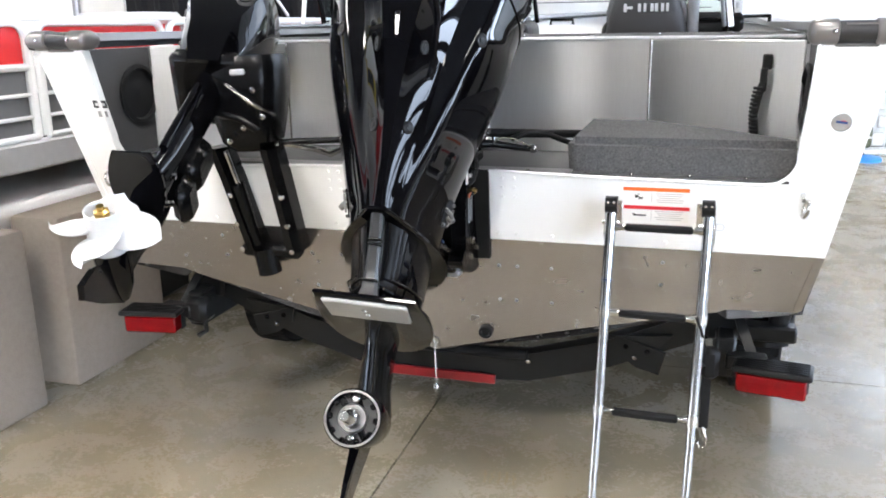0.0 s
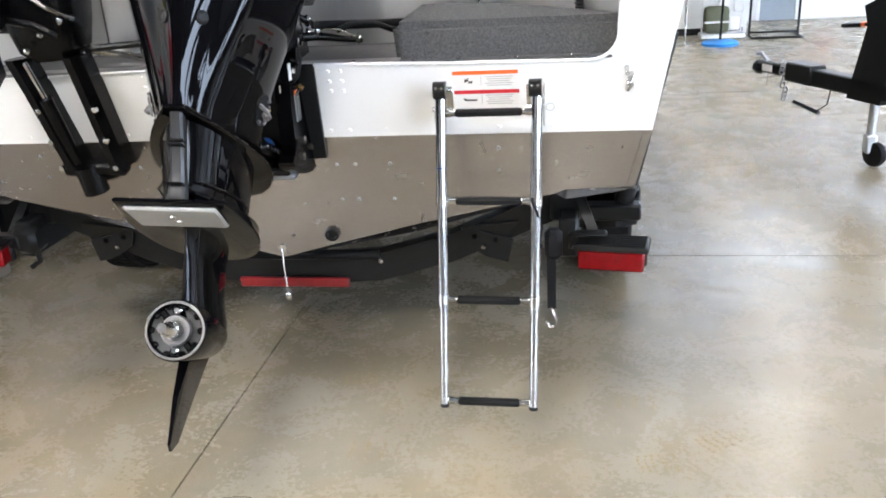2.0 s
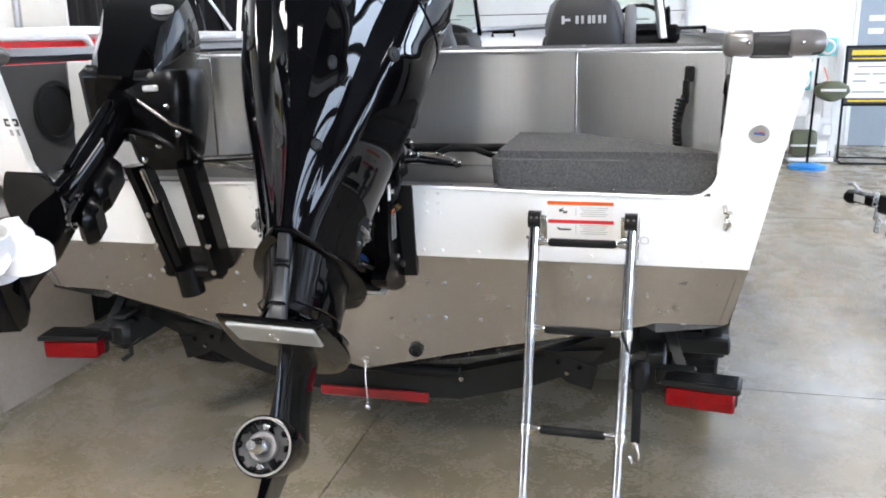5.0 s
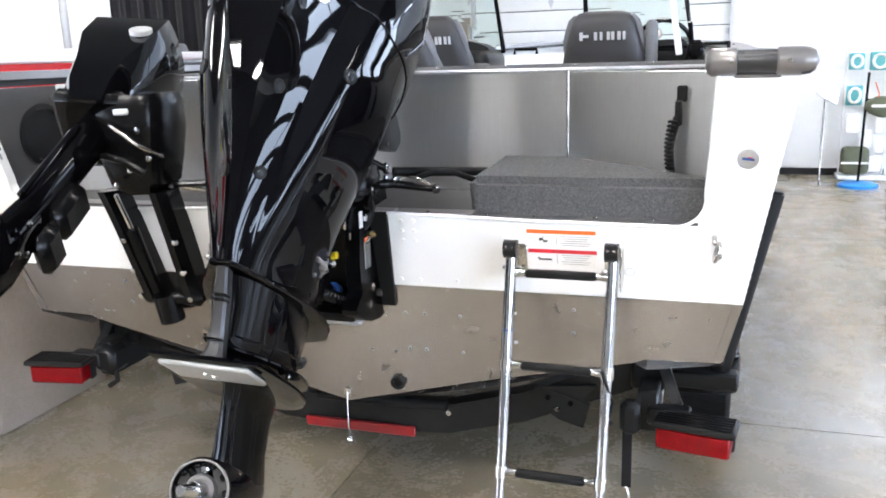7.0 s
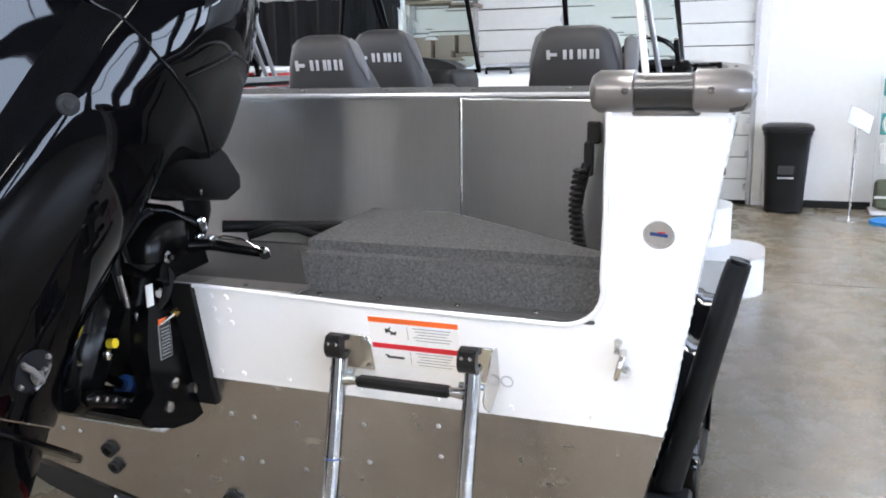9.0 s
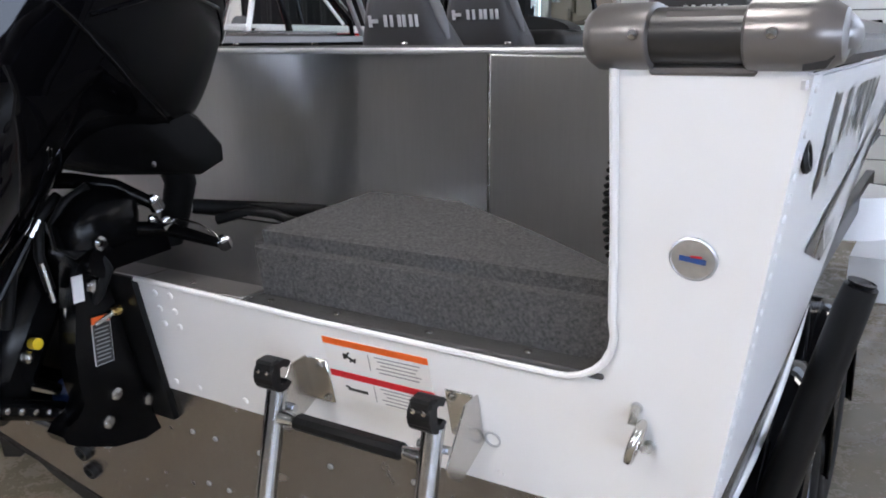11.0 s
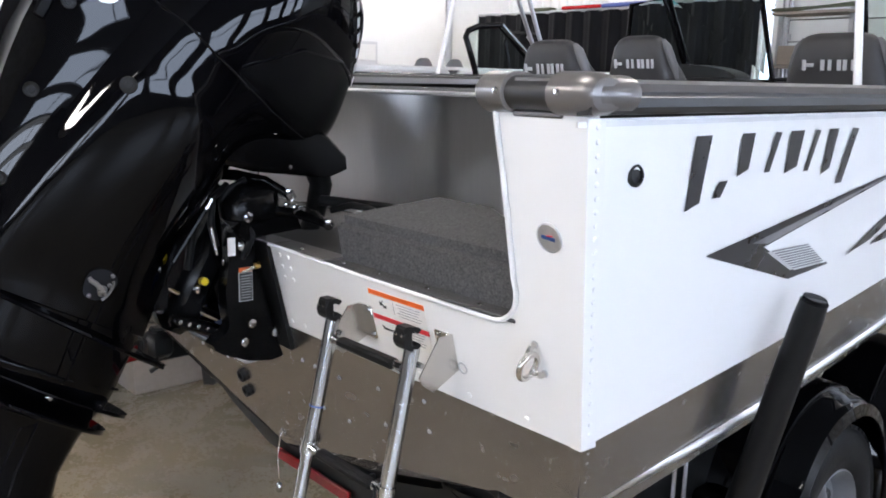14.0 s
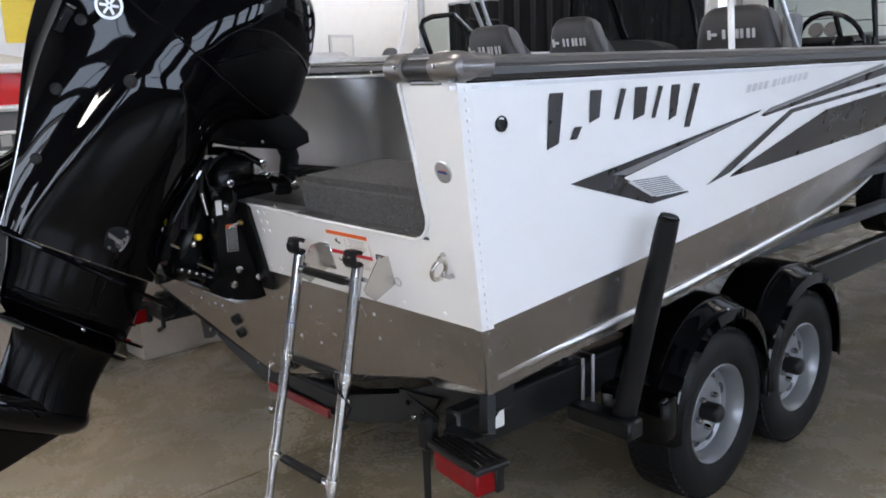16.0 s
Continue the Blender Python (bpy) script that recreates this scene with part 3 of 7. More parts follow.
part("cockpit_floor", MB().box((0.0, 2.6, 0.95), (2.1, 3.6, 0.04), 0.004), CARPET, boat, "charcoal carpeted cockpit floor")

# ---- main outboard ----
PIV = Vector((0.0, -0.20, 1.12))
MT = Matrix.Translation(PIV) @ Matrix.Rotation(radians(-30), 4, "X") @ Matrix.Rotation(radians(11), 4, "Z")


def cowl_ring(z, yr, yf, w, wr, wf, n=10, rearcut=0.0):
    """One level outline of the motor: rear edge wr wide, widest w, front wf."""
    right = []
    for i in range(n + 1):
        u = i / n
        k = 0.42
        if u < k:
            f = wr + (w - wr) * math.sin(math.pi / 2 * (u / k)) ** 0.85
        else:
            f = wf + (w - wf) * math.cos(math.pi / 2 * ((u - k) / (1 - k))) ** 0.75
        right.append((f, yr + (yf - yr) * u, z))
    left = [(-x, y, zz) for x, y, zz in reversed(right)]
    return right + left + ([(0.0, yr - rearcut * wr, z)] if rearcut else [])


MT = MT @ Matrix.Translation((0.03, 0, 0))
motor = thing("outboard_motor", "glossy black outboard motor tilted up on the transom, propeller removed", "outboard motor", at=(0.0, -0.2, 1.1))
# height, rear, rear panel half-width, crease x y, shoulder x y, widest x y, front shoulder x y, front
LEVELS = [(0.722, -0.34, 0.02, 0.045, -0.315, 0.065, -0.27, 0.075, -0.20, 0.05, -0.12, -0.09),
          (0.708, -0.47, 0.045, 0.105, -0.415, 0.145, -0.35, 0.165, -0.22, 0.115, -0.07, -0.02),
          (0.665, -0.575, 0.062, 0.155, -0.455, 0.208, -0.385, 0.240, -0.22, 0.155, -0.01, 0.055),
          (0.57, -0.650, 0.078, 0.183, -0.470, 0.240, -0.410, 0.277, -0.22, 0.170, 0.03, 0.10),
          (0.45, -0.688, 0.082, 0.175, -0.488, 0.240, -0.428, 0.283, -0.24, 0.172, 0.05, 0.122),
          (0.33, -0.697, 0.074, 0.150, -0.510, 0.220, -0.455, 0.266, -0.27, 0.165, 0.055, 0.124),
          (0.26, -0.696, 0.066, 0.135, -0.522, 0.206, -0.468, 0.255, -0.28, 0.155, 0.005, 0.075),
          (0.215, -0.692, 0.060, 0.124, -0.530, 0.197, -0.476, 0.248, -0.29, 0.140, -0.08, -0.03),
          (0.16, -0.686, 0.050, 0.113, -0.537, 0.187, -0.484, 0.241, -0.30, 0.118, -0.125, -0.085),
          (0.06, -0.666, 0.032, 0.094, -0.548, 0.163, -0.492, 0.218, -0.30, 0.100, -0.14, -0.10),
          (-0.06, -0.632, 0.018, 0.073, -0.555, 0.131, -0.500, 0.183, -0.30, 0.085, -0.14, -0.105),
          (-0.18, -0.602, 0.010, 0.050, -0.560, 0.096, -0.504, 0.149, -0.30, 0.075, -0.135, -0.10),
          (-0.28, -0.582, 0.006, 0.030, -0.560, 0.069, -0.500, 0.124, -0.29, 0.070, -0.125, -0.095),
          (-0.332, -0.574, 0.005, 0.022, -0.555, 0.059, -0.498, 0.117, -0.29, 0.068, -0.12, -0.09)]


def smooth_level(z):
    """The outline's numbers at a height between the levels, eased from one to the next."""
    z = max(LEVELS[-1][0], min(LEVELS[0][0], z))
    i = max(k for k in range(len(LEVELS)) if LEVELS[k][0] >= z)
    i = min(i, len(LEVELS) - 2)
    a, b = LEVELS[i], LEVELS[i + 1]
    t = (z - a[0]) / (b[0] - a[0])
    p, q = LEVELS[max(0, i - 1)], LEVELS[min(len(LEVELS) - 1, i + 2)]
    out = [z]
    for k in range(1, 12):
        ma = (b[k] - p[k]) / (b[0] - p[0]) * (b[0] - a[0]) if i else b[k] - a[k]
        mb = (q[k] - a[k]) / (q[0] - a[0]) * (b[0] - a[0])
        out.append((2 * t ** 3 - 3 * t ** 2 + 1) * a[k] + (t ** 3 - 2 * t ** 2 + t) * ma + (3 * t ** 2 - 2 * t ** 3) * b[k] + (t ** 3 - t ** 2) * mb)
    return out


def half_outline(z, n=10):
    """The starboard half of the cowl's outline at a height, from the rear centre to the front."""
    _, yr, k1, ax, ay, bx, by, wx, wy, fx, fy, yf = smooth_level(z)
    dip = min(0.010, k1 * 0.14)
    pts = [(0.0, yr + dip), (k1 * 0.55, yr + dip * 0.6), (k1, yr)]
    for i in range(1, n + 1):      # hollow panel out to the crease
        u = i / n
        pts.append((k1 + (ax - k1) * u - 0.006 * math.sin(math.pi * u) * ax / 0.2, yr + (ay - yr) * u + 0.010 * math.sin(math.pi * u) * ax / 0.2))
    ctrl = [(2 * ax - k1, 2 * ay - yr), (ax, ay), (bx, by), (wx, wy), (fx, fy), (0.0, yf), (-fx, fy)]
    for j in range(1, 5):          # rounded flank from the crease to the front
        p0, p1, p2, p3 = ctrl[j - 1:j + 3]
        if j == 1:
            p0 = (2 * p1[0] - p2[0] - 0.02 * p1[0], 2 * p1[1] - p2[1])
        for i in range(1, n + 1):
            t = i / n
            pts.append(tuple(0.5 * (2 * p1[k] + (p2[k] - p0[k]) * t + (2 * p0[k] - 5 * p1[k] + 4 * p2[k] - p3[k]) * t * t + (3 * p1[k] - p0[k] - 3 * p2[k] + p3[k]) * t ** 3) for k in (0, 1)))
    return pts


def whole_outline(z, grow=0.0):
    h = half_outline(z)
    cx, cy = 0.0, -0.32
    r = [(x + (x - cx) * grow, y + (y - cy) * grow, z) for x, y in h] + [(-x - (x - cx) * grow, y + (y - cy) * grow, z) for x, y in reversed(h[1:-1])]
    return r


zs = [0.7222 - 0.0142 * k / 3 for k in range(4)] + [0.708 - 0.043 * k / 5 for k in range(1, 6)] + [0.665 - 0.997 * k / 72 for k in range(1, 73)]
part("cowl", MB().rings([[MT @ Vector(p) for p in whole_outline(z)] for z in zs]), BLACK, motor, "glossy black engine cowl with creased flanks", angle=19)


def leg_ring(z, yr, yf, w, n=24):
    out = []
    for i in range(n):
        a = 2 * math.pi * i / n
        c, s = math.cos(a), math.sin(a)
        ym, yh = (yr + yf) / 2, (yf - yr) / 2
        x = w * math.copysign(abs(s) ** 0.9, s) * (1 - 0.45 * max(0.0, -c))
        out.append((x, ym + yh * math.copysign(abs(c) ** 0.8, c), z))
    return out


LEG = [(-0.335, -0.545, -0.095, 0.106), (-0.40, -0.520, -0.090, 0.100), (-0.47, -0.505, -0.085, 0.092), (-0.515, -0.490, -0.085, 0.080), (-0.545, -0.450, -0.090, 0.050), (-0.565, -0.430, -0.098, 0.040), (-0.62, -0.420, -0.108, 0.034), (-0.70, -0.415, -0.115, 0.038), (-0.765, -0.42, -0.10, 0.048)]
part("midsection", MB().rings([[MT @ Vector(p) for p in leg_ring(*l)] for l in LEG]), BLACK, motor, "glossy black driveshaft housing", angle=50)


def leaf(z, t, yr, wr, w, yw, tip, dz=0.0):
    """A flat leaf-shaped plate round the leg: rear edge wr wide, widest w, a pointed front that dips by dz."""
    half = [(wr, yr)]
    for i in range(1, 9):
        u = i / 8
        half.append((wr + (w - wr) * math.sin(math.pi / 2 * u), yr + (yw - yr) * u))
    for i in range(1, 9):
        u = i / 8
        half.append((w * math.cos(math.pi / 2 * u) ** 0.8 if u < 1 else 0.006, yw + (tip - yw) * math.sin(math.pi / 2 * u) ** 1.05))
    o = half + [(-x, y) for x, y in reversed(half)]
    f = lambda y: dz * (y - yr) / (tip - yr)
    rings = [[MT @ Vector((x * g, y * 1.0 + (0.004 if g < 1 else 0), z + h - f(y))) for x, y in o] for g, h in ((0.97, -t), (1.0, -t * 0.7), (1.0, -t * 0.3), (0.97, 0.0))]
    return MB().rings(rings)


part("splash_plate", leaf(-0.326, 0.012, -0.60, 0.022, 0.140, -0.22, 0.005, 0.055), BLACK, motor, "black splash plate")
part("upper_strake", leaf(-0.488, 0.009, -0.50, 0.030, 0.115, -0.24, -0.030, 0.035), BLACK, motor, "black upper strake")
part("antiventilation_plate", leaf(-0.524, 0.012, -0.588, 0.114, 0.136, -0.34, -0.072, 0.045), BLACK, motor, "black anti-ventilation plate")
# ridge in a paler black than the leg, for the light it reflects
part("rear_ridge", MB().rings([[MT @ Vector((x * w, y0 + dy, z)) for x, dy in ((-1, 0.03), (-1, 0.004), (-0.6, -0.002), (0.6, -0.002), (1, 0.004), (1, 0.03))] for z, y0, w in ((-0.335, -0.585, 0.013), (-0.40, -0.560, 0.014), (-0.46, -0.545, 0.015), (-0.50, -0.540, 0.018), (-0.53, -0.550, 0.024))]), RAILV, motor, "ridge down the rear of the leg", angle=30)
for z, w in ((-0.395, 0.016), (-0.405, 0.016), (-0.485, 0.018)):
    part("ridge_step", MB().box((0, -0.553 - (0.006 if z > -0.42 else -0.006), z), (w * 2, 0.03, 0.005), 0.002, MT), SATIN, motor)
part("trim_tab", MB().box((0, -0.515, -0.5485), (0.192, 0.130, 0.010), 0.004, MT @ Matrix.Translation((0, -0.515, -0.5485)) @ Matrix.Rotation(radians(-5), 4, "X") @ Matrix.Translation((0, 0.515, 0.5485))), ZINC, motor, "pale sacrificial plate")
for y in (-0.55, -0.50):
    part("tab_bolt", MB().lathe([(0.007, 0), (0.006, 0.003), (0, 0.004)], 8, MT @ Matrix.Translation((0.0, y, -0.555)) @ Matrix.Rotation(math.pi, 4, "X")), STEEL, motor)
TM = MT @ Matrix.Translation((-0.012, 0, -0.785)) @ Matrix.Rotation(-math.pi / 2, 4, "X")
tor = [(0.0, -0.083), (0.014, -0.085), (0.032, -0.098), (0.046, -0.125), (0.055, -0.165), (0.061, -0.22), (0.066, -0.30), (0.069, -0.425), (0.066, -0.433), (0.059, -0.434), (0.056, -0.428), (0.055, -0.395), (0.030, -0.385), (0.028, -0.40), (0.014, -0.40)]
gear = part("gearcase", MB().lathe(tor, 40, TM), BLACK, motor, "black torpedo gearcase with open bearing ring", angle=50)
part("bearing_ring", MB().lathe([(0.0585, -0.430), (0.060, -0.436), (0.064, -0.436), (0.066, -0.430)], 40, TM), GUN, gear, "worn grey ring")
# toothed bearing carrier: a cog-shaped opening, its pockets' shade put in as a black disc
part("carrier_pocket_shade", MB().lathe([(0.0555, -0.418), (0.0, -0.410)], 32, TM), BLKINK, gear)
part("inner_ring", MB().lathe([(0.033, -0.411), (0.034, -0.425), (0.031, -0.431), (0.024, -0.431), (0.023, -0.424), (0.014, -0.422)], 32, TM), GUN, gear, "worn grey bearing sleeve")
for k in range(10):
    a = 2 * math.pi * k / 10
    part("carrier_tooth", MB().box((0.0525, 0, -0.424), (0.011, 0.014, 0.014), 0.003, TM @ Matrix.Rotation(a, 4, "Z")), SATIN, gear)
for a in (0.9, 4.04):
    part("carrier_web", MB().box((0.043, 0, -0.419), (0.026, 0.016, 0.010), 0.004, TM @ Matrix.Rotation(a, 4, "Z")), SATIN, gear)
part("prop_shaft", MB().lathe([(0.017, -0.40), (0.017, -0.475), (0.013, -0.48), (0.0125, -0.525), (0.010, -0.532), (0.0, -0.532)], 20, TM), CHROME, gear, "bright splined propeller shaft")
for k in range(12):
    part("spline", MB().box((0.0172, 0, -0.452), (0.003, 0.004, 0.042), 0.001, TM @ Matrix.Rotation(2 * math.pi * k / 12, 4, "Z")), STEEL, gear)
for a in (90, 270):
    part("bolt_head", MB().lathe([(0.010, -0.415), (0.010, -0.428), (0.006, -0.432), (0.0, -0.432)], 8, TM @ Matrix.Translation((0.044 * math.cos(radians(a)), 0.044 * math.sin(radians(a)), 0))), CHROME, gear)
sk = [(-0.15, -0.83), (-0.34, -0.845), (-0.395, -0.93), (-0.42, -1.03), (-0.405, -1.045), (-0.355, -1.03), (-0.24, -0.92)]
mb = MB()
n = len(sk)
mb.add([MT @ Vector((-0.012 + s * (0.012 if z > -0.9 else 0.006 if z > -1.0 else 0.003), y, z)) for s in (1, -1) for y, z in sk], [tuple(range(n)), tuple(reversed(range(n, 2 * n)))] + [(i, (i + 1) % n, n + (i + 1) % n, n + i) for i in range(n)])
part("skeg", mb, BLACK, motor, "black skeg fin", smooth=False)

# clamp bracket, swivel, rams
part("transom_pad", plate([(0.215, 0.80), (0.228, 1.095), (-0.228, 1.095), (-0.215, 0.80)], 0.012, 0.013), DARKPL, motor, "flat black transom pad", smooth=False)
for s in (1, -1):
    m = Matrix(((0, 0, s, s * 0.135), (1, 0, 0, 0), (0, 1, 0, 0), (0, 0, 0, 1)))
    poly = [(-0.100, 0.777), (-0.135, 0.771), (-0.20, 0.782), (-0.270, 0.813), (-0.292, 0.828), (-0.298, 0.842), (-0.286, 0.855), (-0.262, 0.868), (-0.250, 0.885), (-0.257, 0.92), (-0.258, 0.976), (-0.246, 1.06), (-0.238, 1.12), (-0.19, 1.17), (-0.13, 1.15), (-0.05, 1.145), (-0.04, 1.11), (-0.185, 1.10), (-0.112, 0.81)]
    part("clamp_bracket", MB().prism(poly, 0.045, m), SATIN, motor, "black cast clamp bracket", smooth=False)
part("swivel_bracket", MB().box((0, 0.0, -0.13), (0.20, 0.10, 0.34), 0.03, Matrix.Translation(PIV) @ Matrix.Rotation(radians(-30), 4, "X")), SATIN, motor, "black swivel bracket")
part("bracket_foot", MB().box((0, -0.17, 0.805), (0.30, 0.13, 0.05), 0.02), SATIN, motor)
part("tilt_tube", MB().tube([(-0.2, -0.2, 1.125), (0.2, -0.2, 1.125)], 0.028, 16), SATIN, motor)
for s in (1, -1):
    part("trim_ram", MB().tube([(s * 0.075, -0.205, 0.864), (s * 0.075, -0.12, 0.812)], 0.030, 14), SATIN, motor)
    part("ram_seal", MB().tube([(s * 0.075, -0.222, 0.875), (s * 0.075, -0.204, 0.863)], 0.024, 16), BLUE, motor, "blue ram seal")
    part("ram_rod", MB().tube([(s * 0.075, -0.318, 0.936), (s * 0.075, -0.210, 0.867)], 0.012, 12), CHROME, motor, "bright trim ram rod")
    part("thin_rod", MB().tube([(s * 0.078, -0.362, 0.978), (s * 0.078, -0.268, 0.918)], 0.0055, 8), STEEL, motor, "thin bright rod")

# ---- trailer ----
trailer = thing("boat_trailer", "black tandem-axle boat trailer with red tail lamps", "trailer", at=(0, 2.0, 0.0))
for s in (1, -1):
    part("frame_rail", MB().box((s * 0.94, 2.80, 0.50), (0.06, 5.6, 0.13), 0.008), FRAME, trailer, "black steel side rail")
    part("bunk", MB().box((s * 0.55, 2.2, 0.53), (0.09, 4.0, 0.06), 0.01, None), CARPET, trailer, "carpeted bunk")
rear = [(-0.97, 0.60), (-0.55, 0.42), (-0.3, 0.35), (0.0, 0.33), (0.3, 0.35), (0.55, 0.42), (0.97, 0.60)]
mb = MB()
rings = [[(x, 0.12, z - 0.05), (x, 0.19, z - 0.05), (x, 0.19, z + 0.05), (x, 0.12, z + 0.05)] for x, z in rear]
part("rear_crossmember", mb.rings(rings), FRAME, trailer, "black V-shaped rear cross-member", smooth=False)
for s in (1, -1):
    part("lamp_arm", MB().box((s * 1.0, -0.01, 0.50), (0.12, 0.05, 0.05), 0.006), FRAME, trailer)
    LM = Matrix.Translation((s * 1.072, -0.068, 0.0)) @ Matrix.Rotation(-s * radians(9), 4, "Z")
    lamp = part("tail_lamp", MB().box((0, -0.012, 0.466), (0.196, 0.060, 0.064), 0.006, LM), RED, trailer, "red rectangular tail lamp")
    part("lamp_shelf", MB().box((0, 0.0, 0.508), (0.226, 0.108, 0.020), 0.008, LM, 2).box((0, 0.030, 0.466), (0.206, 0.030, 0.072), 0.006, LM), DARKPL, lamp, "black ribbed lamp shelf")
    for k in range(6):
        part("shelf_rib", MB().box((0, -0.040 + 0.016 * k, 0.5195), (0.205, 0.007, 0.004), 0.001, LM), SATIN, lamp)
    for k in range(24):
        part("lens_flute", MB().box((-0.0865 + 0.0075 * k, -0.0423, 0.466), (0.0042, 0.0012, 0.052), 0.0004, LM), RED, lamp)
    part("lens_bar", MB().box((0, -0.0428, 0.466), (0.19, 0.0010, 0.004), 0.0004, LM), RED, lamp)
part("reflector_bar", MB().box((-0.015, 0.108, 0.298), (0.40, 0.014, 0.036), 0.004), REDT, trailer, "red reflector light bar")

for s in (1, -1):
    gp = part("corner_plate", MB().prism([(s * 0.585, 0.505), (s * 0.76, 0.455), (s * 0.74, 0.375), (s * 0.665, 0.395), (s * 0.60, 0.44)], 0.010, Matrix.Translation((0, 0.117, 0)) @ Matrix.Rotation(math.pi / 2, 4, "X")), FRAME, trailer, "black bolted corner plate", smooth=False)
    for x, z in ((0.66, 0.432), (0.70, 0.455), (0.63, 0.468)):
        part("plate_bolt", MB().lathe([(0.009, 0), (0.009, 0.006), (0.005, 0.009), (0, 0.009)], 6, Matrix.Translation((s * x, 0.106, z)) @ Matrix.Rotation(math.pi / 2, 4, "X")), CHROME if x == 0.66 else SATIN, gp)
    part("lamp_post", MB().tube([(s * 0.965, 0.12, 0.63), (s * 1.02, 0.06, 0.50)], 0.022, 4), FRAME, trailer, "black slanted lamp post")
    part("bunk_end", MB().box((s * 0.55, 0.22, 0.545), (0.10, 0.06, 0.07), 0.012), CARPET, trailer)
# wheels
R_ = 0.299
tyre_p = [(0.165, -0.075), (0.185, -0.092), (0.235, -0.100), (0.270, -0.094), (0.288, -0.080), (0.297, -0.055), (R_, -0.02), (R_, 0.02), (0.297, 0.055), (0.288, 0.080), (0.270, 0.094), (0.235, 0.100), (0.185, 0.092), (0.165, 0.075)]


def tread_mesh(m):
    """The tread blocks round a tyre's rim."""
    mb = MB()
    for k in range(56):
        q = m @ Matrix.Rotation(2 * math.pi * k / 56, 4, "Z")
        for z in (-0.062, -0.022, 0.022, 0.062):
            mb.box((R_ - (0.004 if abs(z) < 0.05 else 0.007), 0.004 * (1 if z > 0 else -1), z), (0.012, 0.026, 0.034), 0, q)
    return mb


def wheel(owner, m, label="black tyre on a grey steel wheel"):
    w = part("wheel", MB().lathe(tyre_p, 56, m), RUBBER, owner, label, angle=40)
    tagged(part("tread", tread_mesh(m), RUBBER, w, "black tread blocks", smooth=False), "black tread blocks", kind="stuff")
    rp = [(0.160, -0.07), (0.172, 0.066), (0.176, 0.082), (0.170, 0.086), (0.160, 0.074), (0.150, 0.050), (0.146, 0.030), (0.130, 0.020), (0.112, 0.030), (0.085, 0.040), (0.065, 0.037), (0.05, 0.03), (0.0, 0.03)]
    part("rim", MB().lathe(rp, 40, m), RIM, w, "grey painted steel rim")
    part("hub", MB().lathe([(0.034, 0.02), (0.034, 0.082), (0.030, 0.090), (0.024, 0.094), (0.0, 0.095)], 20, m), DARKPL, w, "black hub cap")
    for k in range(5):
        t = 2 * math.pi * k / 5
        part("lug_nut", MB().lathe([(0.011, 0.035), (0.011, 0.052), (0.007, 0.058), (0, 0.059)], 6, m @ Matrix.Translation((0.060 * math.cos(t), 0.060 * math.sin(t), 0))), CHROME, w)
    # black discs on the closed rim, for the dark inside its slots
    for k in range(8):
        q = m @ Matrix.Rotation(2 * math.pi * (k + 0.5) / 8, 4, "Z") @ Matrix.Translation((0.118, 0, 0.0275)) @ Matrix.Diagonal((0.75, 1.15, 1, 1))
        part("rim_slot_shade", MB().lathe([(0.021, 0.0), (0.019, 0.003), (0.016, 0.001), (0, 0.0005)], 14, q), BLKINK, w)
    return w


for y in (1.015, 1.62):
    for x, ry in ((1.09, 90), (-1.09, -90)):
        wheel(trailer, pose(x, y, R_, 0, ry, 0))
for s in (1, -1):
    for y in (1.015, 1.62):
        mb = MB()
        rings = []
        prof = ((-0.13, 0.0), (-0.13, 0.010), (0.02, 0.012), (0.055, 0.008), (0.070, -0.006), (0.098, -0.010), (0.116, -0.022), (0.124, -0.055), (0.118, -0.056), (0.108, -0.030), (0.09, -0.018), (0.05, -0.004))
        for a in range(-4, 185, 6):
            c, q = math.cos(radians(a)), math.sin(radians(a))
            r = 0.385
            rings.append([(s * (1.085 + dx), y + (r + dr) * math.copysign(abs(c) ** 0.9, c) * 0.86, 0.305 + (r + dr) * q) for dx, dr in prof])
        fd = part("fender", mb.rings(rings), BLACK, trailer, "glossy black rounded fender", angle=40)
        for da in (38, 90, 142):
            c, q = math.cos(radians(da)), math.sin(radians(da))
            part("fender_bolt", MB().lathe([(0.008, 0), (0.007, 0.004), (0, 0.006)], 8, Matrix.Translation((s * 1.192, y + 0.365 * c * 0.86, 0.305 + 0.365 * q)) @ Matrix.Rotation(s * math.pi / 2, 4, "Y")), CHROME, fd)
    part("fender_foot", MB().box((s * 1.09, 0.665, 0.40), (0.24, 0.09, 0.15), 0.02, seg=2), BLACK, trailer, "black fender foot")
    part("guide_post", MB().tube([(s * 1.135, 0.525, 0.40), (s * 1.141, 0.524, 0.46), (s * 1.163, 0.522, 0.556), (s * 1.272, 0.517, 1.020), (s * 1.282, 0.515, 1.058), (s * 1.283, 0.515, 1.066), (s * 1.281, 0.515, 1.054)], [0.035, 0.036, 0.035, 0.031, 0.029, 0.025, 0.019], 18), DARKPL, trailer, "black sleeved guide post")
part("axle", MB().box((0, 1.015, 0.30), (2.0, 0.06, 0.06), 0.006), FRAME, trailer)
part("axle", MB().box((0, 1.62, 0.30), (2.0, 0.06, 0.06), 0.006), FRAME, trailer)

# ---- boat details ----
TN = Vector((0, -1, -RAKE)).normalized()   # the transom's outward normal
TMAT = frame_x((0, 0, 0), (1, 0, 0), TN)


